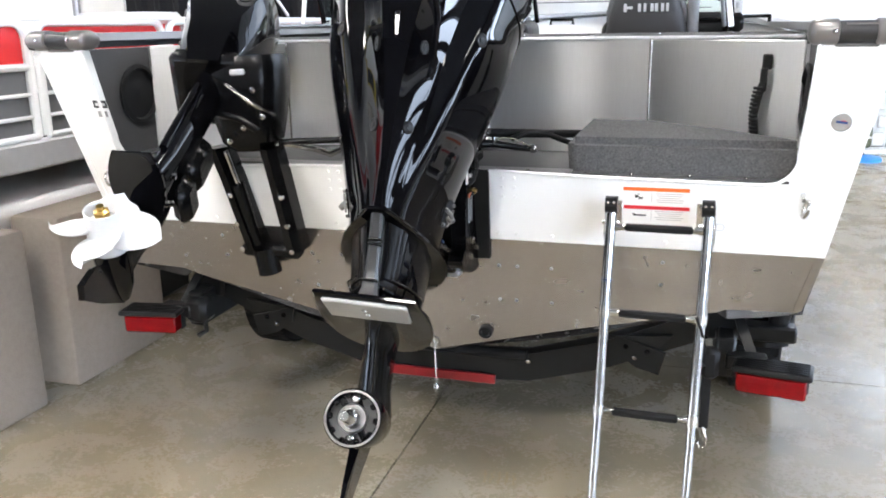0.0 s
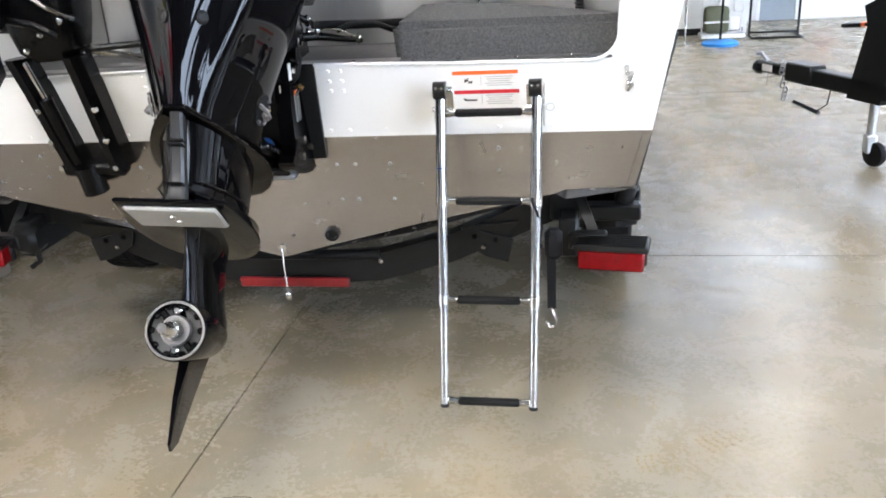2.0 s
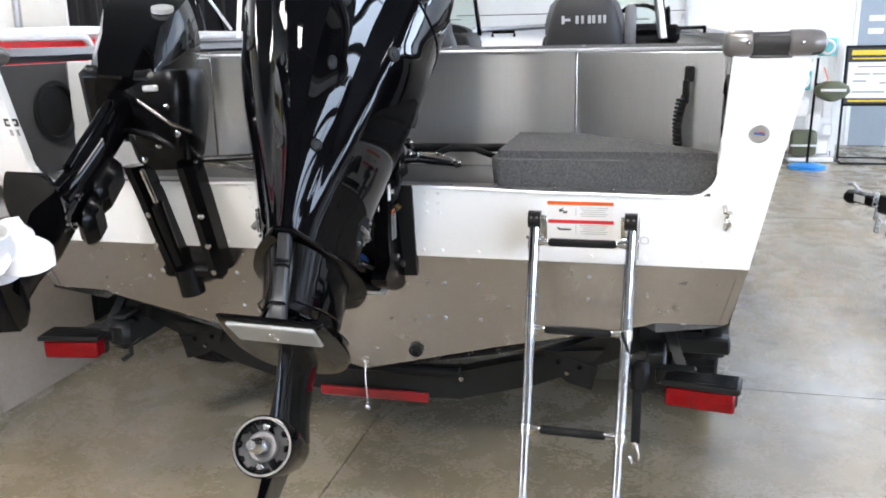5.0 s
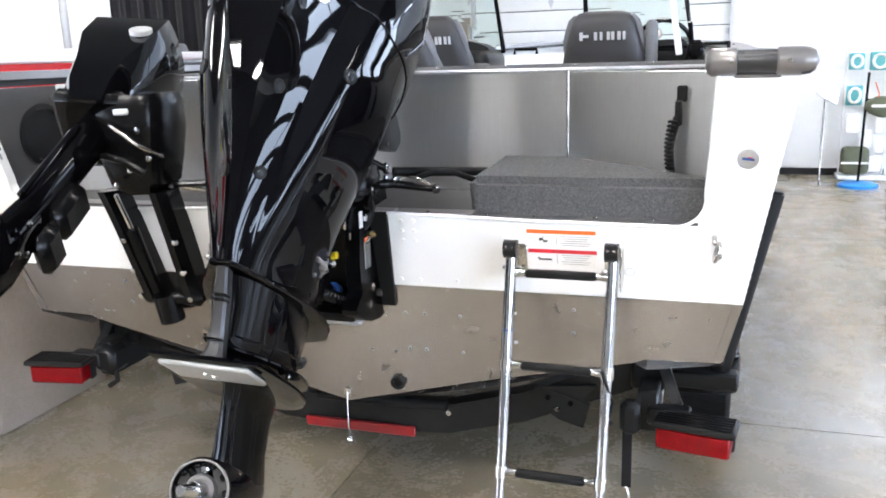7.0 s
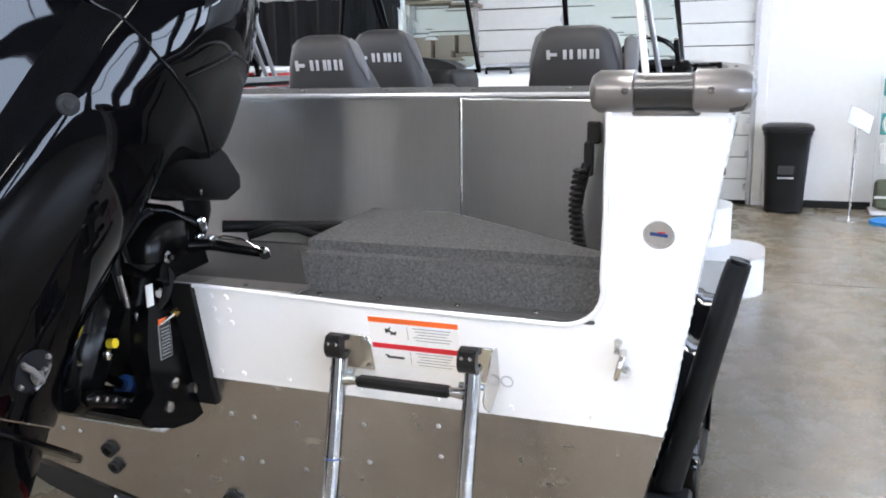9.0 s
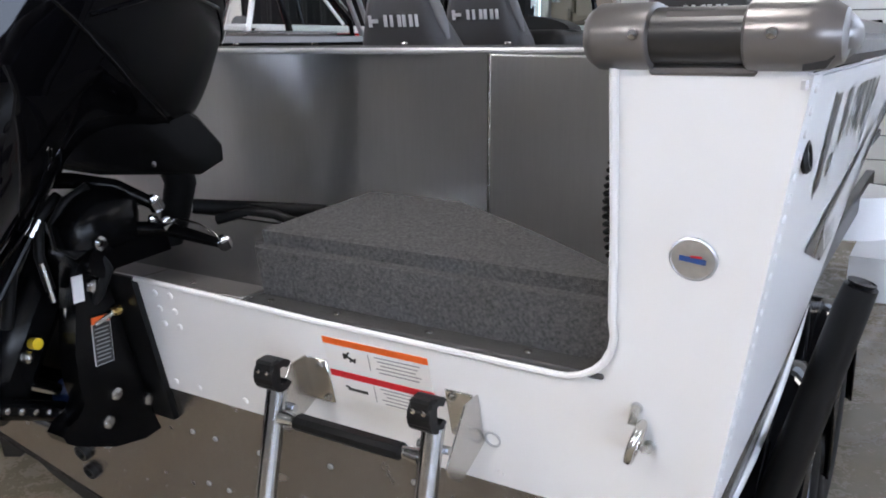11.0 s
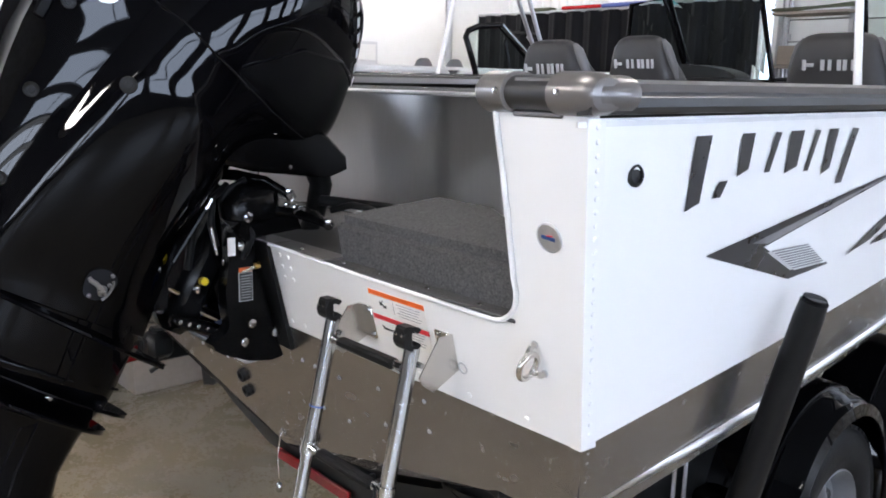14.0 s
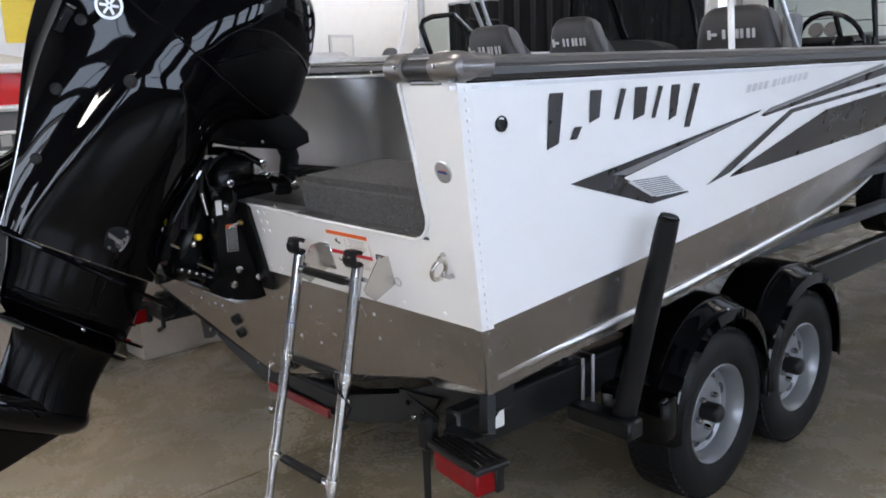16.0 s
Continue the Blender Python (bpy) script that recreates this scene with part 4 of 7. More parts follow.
def tm(x, z, out=0.0):
    """A matrix on the transom at x, z, with its z axis outward, x to starboard and y down."""
    m = TMAT.copy()
    m.translation = Vector(on_transom(x, z)) + TN * out
    return m


RIV_ME = finish(MB().lathe([(0.0065, -0.001), (0.0062, 0.001), (0.0045, 0.0028), (0.0, 0.0034)], 8), WHITE)
RIV_TA = finish(MB().lathe([(0.0065, -0.001), (0.0062, 0.001), (0.0045, 0.0028), (0.0, 0.0034)], 8), TAUPE)
RIV_TG = finish(MB().lathe([(0.0058, -0.001), (0.0055, 0.001), (0.0042, 0.0028), (0.0, 0.0034)], 8), GALV)
RIV_ST = finish(MB().lathe([(0.0032, -0.001), (0.003, 0.001), (0.0, 0.002)], 6), TAUPE)


def rivet(me, m):
    ob = new("rivet", me)
    ob.matrix_basis = m
    ob.parent = boat
    ob.matrix_parent_inverse = Matrix.Translation(-boat.location)
    return ob


for s in (1, -1):
    for x in (0.264, 0.301):
        for z in (1.069, 1.039, 1.010):
            rivet(RIV_ME, tm(s * x, z))
    for x in (0.242, 0.300, 0.411, 0.576, 0.745, 0.897, 1.051):
        rivet(RIV_ME, tm(s * x, 0.887))
    for x, z in ((0.24, 0.775), (0.299, 0.775), (0.407, 0.775), (0.237, 0.652), (0.291, 0.652), (0.405, 0.652), (0.571, 0.797), (0.569, 0.701), (0.740, 0.820), (0.737, 0.745)):
        rivet(RIV_TG, tm(s * x, z))
    for x, z in ((0.035, 0.596), (0.095, 0.598), (0.085, 0.55), (0.04, 0.549), (0.085, 0.507), (0.038, 0.506)):
        rivet(RIV_ST, tm(s * x, z))
    # riveted corner where transom and side meet
    strip = [(0.69, 1.133), (PZ, 1.174), (1.447, 1.270)]
    for (z0, x0), (z1, x1), m, me in ((strip[0], strip[1], TAUPE, RIV_TA), (strip[1], strip[2], WHITE, RIV_ME)):
        mb = MB()
        mb.rings([[(s * (x + dx), -RAKE * (z - ZP) + dy, z) for dx, dy in ((-0.02, -0.003), (0.003, -0.003), (0.005, 0.035), (0.0, 0.035), (-0.002, 0.0), (-0.02, 0.0))] for x, z in ((x0, z0), (x1, z1))])
        part("corner_angle", mb, m, boat, "riveted corner strip", smooth=False)
        k = int((z1 - z0) / 0.021)
        for i in range(k):
            z = z0 + 0.01 + i * (z1 - z0) / k
            x = x0 + (x1 - x0) * (z - z0) / (z1 - z0)
            rivet(me, Matrix.Translation((s * (x + 0.0036), -RAKE * (z - ZP) + 0.018, z)) @ Matrix.Rotation(s * math.pi / 2, 4, "Y") @ Matrix.Scale(0.8, 4))

# drain fittings and plug
for x, z, r in ((0.181, 0.525, 0.024), (-0.157, 0.613, 0.021), (-0.154, 0.562, 0.019)):
    part("drain_fitting", MB().lathe([(r, 0), (r, 0.010), (r * 0.9, 0.014), (r * 0.62, 0.014), (r * 0.55, 0.004), (0, 0.003)], 20, tm(x, z)), DARKPL, boat, "black drain fitting")
part("drain_socket", MB().lathe([(0.013, 0), (0.013, 0.005), (0.008, 0.006), (0.007, 0.001), (0, 0.001)], 16, tm(0.0, 0.470)), STEEL, boat)
part("drain_plug", MB().tube([(0.0, -0.008, 0.466), (0.004, -0.022, 0.40), (0.006, -0.02, 0.318)], 0.0022, 6).lathe([(0.008, 0.0), (0.010, 0.006), (0.010, 0.022), (0.006, 0.028), (0, 0.028)], 10, Matrix.Translation((0.006, -0.02, 0.29))), STEEL, boat, "steel drain plug hanging on its chain")
part("hull_port", MB().lathe([(0.013, 0), (0.013, 0.002), (0.010, 0.002), (0.0095, -0.01), (0, -0.01)], 16, tm(0.892, 0.945)), GALV, boat)
# round badge
bd = part("round_badge", MB().lathe([(0.0255, 0), (0.0255, 0.003), (0.0235, 0.0045), (0.0225, 0.003), (0, 0.003)], 28, tm(1.167, 1.256)), GALV, boat, "round steel cover with a small blue emblem")
part("emblem", MB().box((0, 0, 0.004), (0.028, 0.006, 0.001), 0, tm(1.167, 1.256) @ Matrix.Rotation(-0.12, 4, "Z")), BLUE, bd)
part("emblem", MB().box((0.004, 0.004, 0.004), (0.012, 0.002, 0.001), 0, tm(1.167, 1.256)), REDL, bd)
# stern eyes
for s in (1, -1):
    ctr, up_t = Vector(on_transom(s * 1.107, 1.026)) + TN * 0.031, TN.cross(Vector((1, 0, 0))).normalized()
    ring = [ctr + TN * (0.023 * math.cos(2 * math.pi * k / 20)) + up_t * (0.023 * math.sin(2 * math.pi * k / 20)) + Vector((s * 0.006 * math.sin(2 * math.pi * k / 20), 0, 0)) for k in range(22)]
    eye = part("stern_eye", MB().tube(ring, 0.0055, 10), STEEL, boat, "stainless steel stern eye ring")
    for x, z, dz in ((1.100, 1.052, -0.010), (1.114, 1.000, 0.010)):
        part("eye_leg", MB().tube([Vector(on_transom(s * x, z)), Vector(on_transom(s * x, z)) + TN * 0.010, Vector(on_transom(s * x, z + dz)) + TN * 0.022], 0.0055, 10), STEEL, eye)
        part("eye_washer", MB().lathe([(0.0075, 0), (0.0075, 0.002), (0.006, 0.003), (0, 0.003)], 14, tm(s * x, z)), GALV, eye)

# warning label
lm = tm(0.713, 1.004)
lab = part("warning_label", MB().box((0, 0, 0.001), (0.184, 0.108, 0.0012), 0, lm), PAPER, boat, "white warning label with orange and red bars")
part("orange_bar", MB().box((0, 0.049, 0.002), (0.184, 0.011, 0.001), 0, lm), ORANGE, lab)
part("red_bar", MB().box((0.002, -0.009, 0.002), (0.184, 0.011, 0.001), 0, lm), REDL, lab)
for y0 in (0.036, -0.020):
    for k in range(5):
        part("text_line", MB().box((0.038, y0 - k * 0.0065, 0.0019), (0.078 - (k % 3) * 0.009, 0.0016, 0.0008), 0, lm), INK, lab)
    part("rule", MB().box((-0.012, y0 - 0.012, 0.0019), (0.0012, 0.028, 0.0008), 0, lm), INK, lab)
pic = MB()
for dx, dy, w, h, r in ((0, 0, 0.024, 0.004, -0.5), (-0.004, 0.004, 0.016, 0.003, 0.9), (0.006, -0.003, 0.014, 0.003, 0.5), (-0.008, 0.0, 0.006, 0.006, 0)):
    pic.box((0, 0, 0), (w, h, 0.0008), 0, lm @ Matrix.Translation((-0.048 + dx, 0.024 + dy, 0.0019)) @ Matrix.Rotation(r, 4, "Z"))
part("pictogram", pic, BLKINK, lab)
part("pictogram", MB().box((-0.044, -0.034, 0.0019), (0.036, 0.005, 0.0008), 0.0, lm).box((-0.062, -0.030, 0.0019), (0.008, 0.003, 0.0008), 0, lm), BLKINK, lab)
# small decal on the port post
dec = part("post_decal", MB().box((0, 0, 0.001), (0.052, 0.026, 0.001), 0, tm(-1.085, 1.275)), BLKINK, boat, "small dark maker's decal")
part("decal_bar", MB().box((0, 0, 0.002), (0.036, 0.010, 0.001), 0, tm(-1.085, 1.275)), SILVER, dec)
part("post_decal", MB().box((0.004, 0, 0.001), (0.036, 0.020, 0.001), 0, tm(-1.088, 1.242)), INK, boat, "small grey sticker")

# stern corner caps
for s in (1, -1):
    y0, z0 = -0.245, 1.481

    def cap_ring(x, w=1.0):
        return [(s * x, y0 + 0.040 * w * math.cos(a) * (1 if math.cos(a) < 0 else 1.6), z0 + 0.032 * w * math.sin(a)) for a in [2 * math.pi * k / 20 for k in range(20)]]
    cap = part("corner_cap", MB().rings([cap_ring(1.062, 0.45), cap_ring(1.066, 0.8), cap_ring(1.076, 1.0), cap_ring(1.128, 1.0), cap_ring(1.130, 0.9)]), GUN, boat, "pewter-grey end cap")
    part("cap_bar", MB().rings([cap_ring(1.125, 0.84), cap_ring(1.225, 0.84)]), RAILV, boat, "black vinyl insert between the caps")
    part("cap_bar_lip", MB().box((s * 1.175, y0 + 0.02, 1.450), (0.10, 0.06, 0.010), 0.003), GUN, boat)
    part("corner_cap", MB().rings([cap_ring(1.214, 0.9), cap_ring(1.217, 1.0), cap_ring(1.266, 1.0), cap_ring(1.284, 0.92), cap_ring(1.294, 0.74), cap_ring(1.298, 0.4)]), GUN, boat, "pewter-grey corner cap")
    side = [[(s * (1.268 + 0.040 * math.cos(a) * w), y, z0 + 0.032 * math.sin(a) * w) for a in [2 * math.pi * k / 20 for k in range(20)]] for y, w in ((-0.262, 0.74), (-0.255, 0.84), (-0.172, 0.86), (-0.170, 0.8))]
    part("corner_cap", MB().rings(side), GUN, boat, "pewter-grey corner cap")
    for x in (1.118, 1.240):
        part("cap_screw", MB().lathe([(0.006, 0), (0.005, 0.003), (0, 0.004)], 8, Matrix.Translation((s * x, y0 - 0.039, z0 + 0.002)) @ Matrix.Rotation(math.pi / 2, 4, "X")), CHROME, boat)

# pull strap on the starboard wing
mb = MB()
mb.box((1.000, 0.125, 1.392), (0.028, 0.012, 0.045), 0.004)
mb.box((0.992, 0.118, 1.340), (0.020, 0.014, 0.07), 0.004)
mb.tube([(0.99, 0.112, 1.33), (0.978, 0.104, 1.28), (0.972, 0.103, 1.24), (0.977, 0.106, 1.19), (0.984, 0.116, 1.15)], 0.011, 10)
strap = part("pull_strap", mb, DARKPL, boat, "black ribbed pull strap")
for k in range(14):
    part("grip_rib", MB().box((0.978 - 0.008 * math.sin(math.pi * k / 13), 0.105, 1.318 - k * 0.0115), (0.027, 0.029, 0.008), 0.003), DARKPL, strap)
# bulkhead cap clutter: white screws
for k in range(9):
    part("cap_rivet", MB().lathe([(0.007, 0), (0.006, 0.003), (0, 0.004)], 8, Matrix.Translation((-0.9 + 0.225 * k, 0.34, 1.473))), STEEL, boat)
for k in range(6):
    part("seam_rivet", MB().lathe([(0.006, 0), (0.005, 0.003), (0, 0.004)], 8, Matrix.Translation((0.67, 0.315, 1.13 + 0.06 * k)) @ Matrix.Rotation(math.pi / 2, 4, "X")), STEEL, boat)
for z in (1.20, 1.30, 1.40):
    part("hinge_leaf", MB().box((0.655, 0.314, z), (0.012, 0.008, 0.05), 0.002), STEEL, boat)

# carpeted step cushion in the well
poly = [(0.449, -0.131, 1.190), (1.098, -0.136, 1.190), (1.098, -0.082, 1.194), (0.880, 0.062, 1.206), (0.690, 0.176, 1.214), (0.474, 0.182, 1.216)]
bm = bmesh.new()
bv = [bm.verts.new((x + (0.006 if x < 0.6 else 0), y + (0.016 if y < -0.1 else 0), 1.087)) for x, y, z in poly]
tv = [bm.verts.new(p) for p in poly]
n = len(poly)
bm.faces.new(bv), bm.faces.new(tv)
for i in range(n):
    bm.faces.new((bv[i], bv[(i + 1) % n], tv[(i + 1) % n], tv[i]))
bmesh.ops.recalc_face_normals(bm, faces=bm.faces)
bmesh.ops.bevel(bm, geom=[e for e in bm.edges if not all(q in bv for q in e.verts)], offset=0.022, segments=6, affect="EDGES")
bmesh.ops.inset_individual(bm, faces=[f for f in bm.faces if f.calc_area() > 0.004], thickness=0.003)
bm.verts.index_update()
mb = MB().add([q.co.copy() for q in bm.verts], [[q.index for q in f.verts] for f in bm.faces])
bm.free()
stp = thing("carpeted_step", "charcoal carpeted step box in the splash well", "step", at=(0.75, 0.05, 1.088))
part("carpet_cover", mb, CARPET, stp, angle=60)
part("base_board", MB().prism([(0.485, -0.088), (1.085, -0.092), (1.085, -0.072), (0.870, 0.052), (0.690, 0.160), (0.490, 0.166)], 0.012, Matrix.Translation((0, 0, 1.080))), DECKMAT, stp, smooth=False)

# hull graphics on both sides
def decal(name, a, b, m, label="", n=14, k=3, out=0.0025, on=(1, -1)):
    """A strip of film between two edges a0-a1 and b0-b1, each (y, z), laid on the hull side."""
    for s in on:
        def fn(u, v):
            y = (a[0][0] * (1 - u) + a[1][0] * u) * (1 - v) + (b[0][0] * (1 - u) + b[1][0] * u) * v
            z = (a[0][1] * (1 - u) + a[1][1] * u) * (1 - v) + (b[0][1] * (1 - u) + b[1][1] * u) * v
            yy = y + RAKE * (z - ZP) * max(0.0, 1 - y / 2.0) / (1 + RAKE * (z - ZP) / 2.0 if y < 2 else 1)
            p = hull_pt(max(0, yy), z, out, s)
            return (p[0], y, z)
        part(name, MB().grid(fn, n, k), m, boat, label)


# maker's mark as plain slanted blocks
for y, w, z1, dz in ((0.045, 0.050, 1.283, 0.004), (0.195, 0.046, 1.335, 0.0), (0.378, 0.056, 1.330, 0.0), (0.545, 0.044, 1.318, 0.0)):
    decal("mark_block", ((y, 1.414), (y + 0.012, z1)), ((y + w, 1.414), (y + w + 0.004, z1 + 0.012)), DECAL, "dark graphite slanted block", 6, 2)
for y, w, z1 in ((0.150, 0.030, 1.300), (0.318, 0.024, 1.337), (0.484, 0.022, 1.330), (0.655, 0.034, 1.293)):
    decal("mark_block", ((y, 1.414 if y > 0.2 else 1.330), (y - 0.012, z1)), ((y + w, 1.412 if y > 0.2 else 1.330), (y + w - 0.014, z1)), DECAL, "narrow graphite block", 6, 2)
# arrow graphics
decal("arrow_stripe", ((0.161, 1.190), (0.386, 1.180)), ((1.09, 1.316), (1.085, 1.310)), DECAL, "graphite arrow graphic", 4, 16)
decal("arrow_stripe", ((0.161, 1.190), (0.540, 1.088)), ((0.386, 1.180), (0.560, 1.106)), DECAL, "", 6, 4)
decal("arrow_point", ((0.540, 1.088), (0.556, 1.106)), ((0.738, 1.096), (0.728, 1.102)), DECAL, "", 3, 6)
decal("arrow_fade", ((0.330, 1.194), (0.400, 1.186)), ((0.96, 1.293), (0.955, 1.290)), DECAL2, "grey fading stripe", 2, 10, 0.0035)
decal("arrow_fade", ((0.405, 1.166), (0.535, 1.110)), ((0.425, 1.166), (0.555, 1.110)), SILVER, "", 4, 2, 0.0035)
for k in range(9):
    u, w = k / 9.0, (k + 0.55) / 9.0
    decal("arrow_mesh", ((0.425 + 0.135 * u, 1.167 - 0.059 * u), (0.425 + 0.135 * w, 1.167 - 0.059 * w)), ((0.595 + 0.118 * u, 1.162 - 0.058 * u), (0.595 + 0.118 * w, 1.162 - 0.058 * w)), DECAL2, "grey mesh stripe" if k == 0 else "", 1, 4)
decal("long_stripe", ((0.835, 1.103), (0.975, 1.128)), ((1.30, 1.305), (1.33, 1.292)), DECAL, "graphite outline stripe", 2, 10)
decal("long_stripe", ((1.30, 1.305), (1.33, 1.292)), ((2.6, 1.400), (2.6, 1.385)), DECAL, "", 2, 12)
decal("long_patch", ((0.99, 1.122), (0.98, 1.112)), ((1.60, 1.285), (2.20, 1.165)), DECAL, "dark graphite blade graphic", 5, 12)
decal("long_patch", ((1.60, 1.285), (2.20, 1.165)), ((2.6, 1.365), (3.2, 1.24)), DECAL, "", 5, 10)
decal("upper_stripe", ((1.09, 1.298), (1.12, 1.292)), ((2.10, 1.435), (2.16, 1.405)), DECAL, "graphite upper stripe", 3, 12)
decal("upper_fade", ((1.15, 1.318), (1.10, 1.300)), ((2.0, 1.438), (2.0, 1.425)), DECAL2, "grey fading stripe", 2, 10)
# product line as plain bars
for k, (y, w) in enumerate(((0.965, 0.028), (1.000, 0.028), (1.035, 0.026), (1.070, 0.026), (1.125, 0.026), (1.160, 0.012), (1.185, 0.028), (1.222, 0.030), (1.260, 0.026), (1.295, 0.026), (1.330, 0.034))):
    z = 1.385 + (y - 0.965) * 0.07
    decal("name_bar", ((y, z + 0.012), (y - 0.004, z - 0.012)), ((y + w, z + 0.012), (y + w - 0.004, z - 0.012)), SILVER, "", 2, 1)
# black through-hull fitting on the starboard side
hp = hull_pt(0.10, 1.355)
part("side_fitting", MB().lathe([(0.019, 0), (0.0195, 0.004), (0.016, 0.008), (0.013, 0.008), (0.012, 0.004), (0.006, 0.006), (0, 0.0065)], 20, Matrix.Translation((hp[0] - 0.002, -0.105, 1.357)) @ Matrix.Rotation(radians(82), 4, "Y")), DARKPL, boat, "black side fitting")


# helm and passenger seats
def seat(x, y, z, w, h, tilt=12, slim=1.0):
    m = Matrix.Translation((x, y, z)) @ Matrix.Rotation(radians(tilt), 4, "X")
    rings = []
    N = 24
    for u, sx, t in ((0.0, 1.0, 0.060), (0.25, 1.0, 0.065), (0.5, 0.92, 0.065), (0.70, 0.82, 0.060), (0.84, 0.75, 0.054), (0.92, 0.68, 0.046), (0.97, 0.58, 0.034), (0.99, 0.48, 0.022), (1.0, 0.36, 0.010)):
        sx *= 1 - (1 - slim) * u
        rings.append([(w / 2 * sx * math.copysign(abs(math.cos(a)) ** 0.45, math.cos(a)), t * math.copysign(abs(math.sin(a)) ** 0.7, math.sin(a)) * (1.0 if math.sin(a) < 0 else 1.0 + 2.6 * (1 - u) ** 1.4), h * u) for a in [2 * math.pi * k / N for k in range(N)]])
    back = part("seat_back", MB().rings(rings, True, m), SEATV, boat, "charcoal vinyl seat back", angle=60)
    for s in (1, -1):
        pts = [(s * w / 2 * sx * (1 - (1 - slim) * u) * 0.985, 0.012, h * u) for u, sx in ((0.40, 0.955), (0.55, 0.90), (0.70, 0.82), (0.84, 0.75), (0.93, 0.66))]
        part("side_bolster", MB().tube([m @ Vector(p) for p in pts], [0.010, 0.022, 0.026, 0.024, 0.012], 10), SEATG, back, "grey side bolster")
    for k, (dx, bw) in enumerate(((-0.105, 0.016), (-0.082, 0.03), (-0.032, 0.016), (-0.004, 0.014), (0.032, 0.016), (0.054, 0.016), (0.085, 0.016), (0.110, 0.014))):
        part("stitched_bar", MB().box((dx * w / 0.42, -0.068, h * 0.66), (bw * w / 0.42, 0.004, 0.042 if k != 1 else 0.014), 0.001, m), SILVER, back, "silver stitched lettering bar" if k == 0 else "")
    part("seat_cushion", MB().box((x, y + 0.22, z + 0.02), (w * 1.05, 0.44, 0.12), 0.04, seg=3), SEATV, boat, "charcoal vinyl seat cushion")
    part("seat_pedestal", MB().tube([(x, y + 0.2, 0.97), (x, y + 0.2, z)], 0.04, 14), GALV, boat)
    return back


seat(-0.365, 1.60, 1.36, 0.39, 0.315, slim=0.86)
seat(-0.415, 2.30, 1.375, 0.41, 0.352, slim=0.86)
seat(0.515, 2.30, 1.365, 0.43, 0.348, 8, 1.03)
part("side_rest", MB().box((0.76, 2.30, 1.53), (0.06, 0.10, 0.26), 0.028, seg=3), SEATG, boat, "grey padded side rest")

# windshield, consoles and canopy poles
def pane(pts, name="windshield", thick=(0, 0.006, 0)):
    n = len(pts)
    ctr = sum((Vector(p) for p in pts), Vector()) / n
    mb = MB().add(pts + [tuple(Vector(p) + Vector(thick)) for p in pts], [tuple(range(n)), tuple(reversed(range(n, 2 * n)))] + [(i, (i + 1) % n, n + (i + 1) % n, n + i) for i in range(n)])
    w = part(name, MB().tube([*pts, pts[0], pts[1]], 0.016, 8), SATIN, boat, "black windshield frame", angle=70)
    g = part("pane", mb, GLASS, w, "clear windshield glass", smooth=False)
    g.visible_shadow = False
    return w


pane([(-0.27, 3.28, 1.52), (-0.305, 3.12, 2.0), (-0.83, 3.07, 1.985), (-0.78, 3.30, 1.52)])
pane([(-0.80, 3.29, 1.52), (-0.85, 3.05, 1.98), (-0.954, 2.887, 1.935), (-1.05, 2.98, 1.52)])
pane([(-1.245, 1.955, 1.50), (-1.245, 1.934, 1.569), (-1.245, 1.867, 1.719), (-1.245, 1.885, 1.75), (-1.245, 1.955, 1.775), (-1.245, 2.12, 1.79), (-1.245, 2.40, 1.58), (-1.245, 2.42, 1.50)], thick=(0.006, 0, 0))
part("window_strut", MB().tube([(-1.235, 2.12, 1.79), (-1.235, 2.358, 1.625)], 0.014, 10), CHROME, boat, "bright window strut")
pane([(0.32, 3.04, 1.52), (0.315, 2.92, 1.95), (0.60, 2.90, 1.955), (0.84, 2.86, 1.92), (0.90, 2.78, 1.85), (0.95, 2.74, 1.52)])
part("opened_window", MB().box((-0.57, 3.08, 2.008), (0.56, 0.05, 0.028), 0.006), SATIN, boat, "black hinged window rail")
part("console", MB().box((-0.62, 2.95, 1.30), (0.78, 0.5, 0.46), 0.06, seg=3), DARKPL, boat, "black passenger console")
mb = MB().rings([[(-0.62 + 0.36 * math.cos(a) * w, 2.86 + dy, 1.53 + 0.075 * math.sin(a) * w) for a in [math.pi * k / 16 for k in range(17)]] for dy, w in ((0.0, 1.0), (0.16, 1.0))], True)
part("console_hood", mb, DARKPL, boat, "black curved console hood")
part("glovebox", MB().box((-0.60, 2.69, 1.47), (0.34, 0.02, 0.09), 0.012), GUN, boat, "grey glovebox lid")
part("console", MB().box((0.62, 2.98, 1.30), (0.80, 0.5, 0.44), 0.06, seg=3), DARKPL, boat, "black helm console")
part("dash", MB().box((0.62, 2.80, 1.53), (0.60, 0.16, 0.06), 0.02, pose(0, 0, 0)), DARKPL, boat)
for x in (0.675, 0.750):
    part("gauge", MB().lathe([(0.036, 0), (0.036, 0.012), (0.031, 0.014), (0.030, 0.010), (0, 0.010)], 20, Matrix.Translation((x, 2.73, 1.59)) @ Matrix.Rotation(radians(70), 4, "X")), GUN, boat, "round chrome-rimmed gauge")
sw = [(0.80 + 0.15 * math.cos(a), 2.60 - 0.05 * math.sin(a), 1.52 + 0.14 * math.sin(a)) for a in [2 * math.pi * k / 24 for k in range(25)]]
part("steering_wheel", MB().tube(sw, 0.012, 8).tube([(0.66, 2.6, 1.52), (0.94, 2.6, 1.52)], 0.010, 6), SATIN, boat, "black steering wheel")
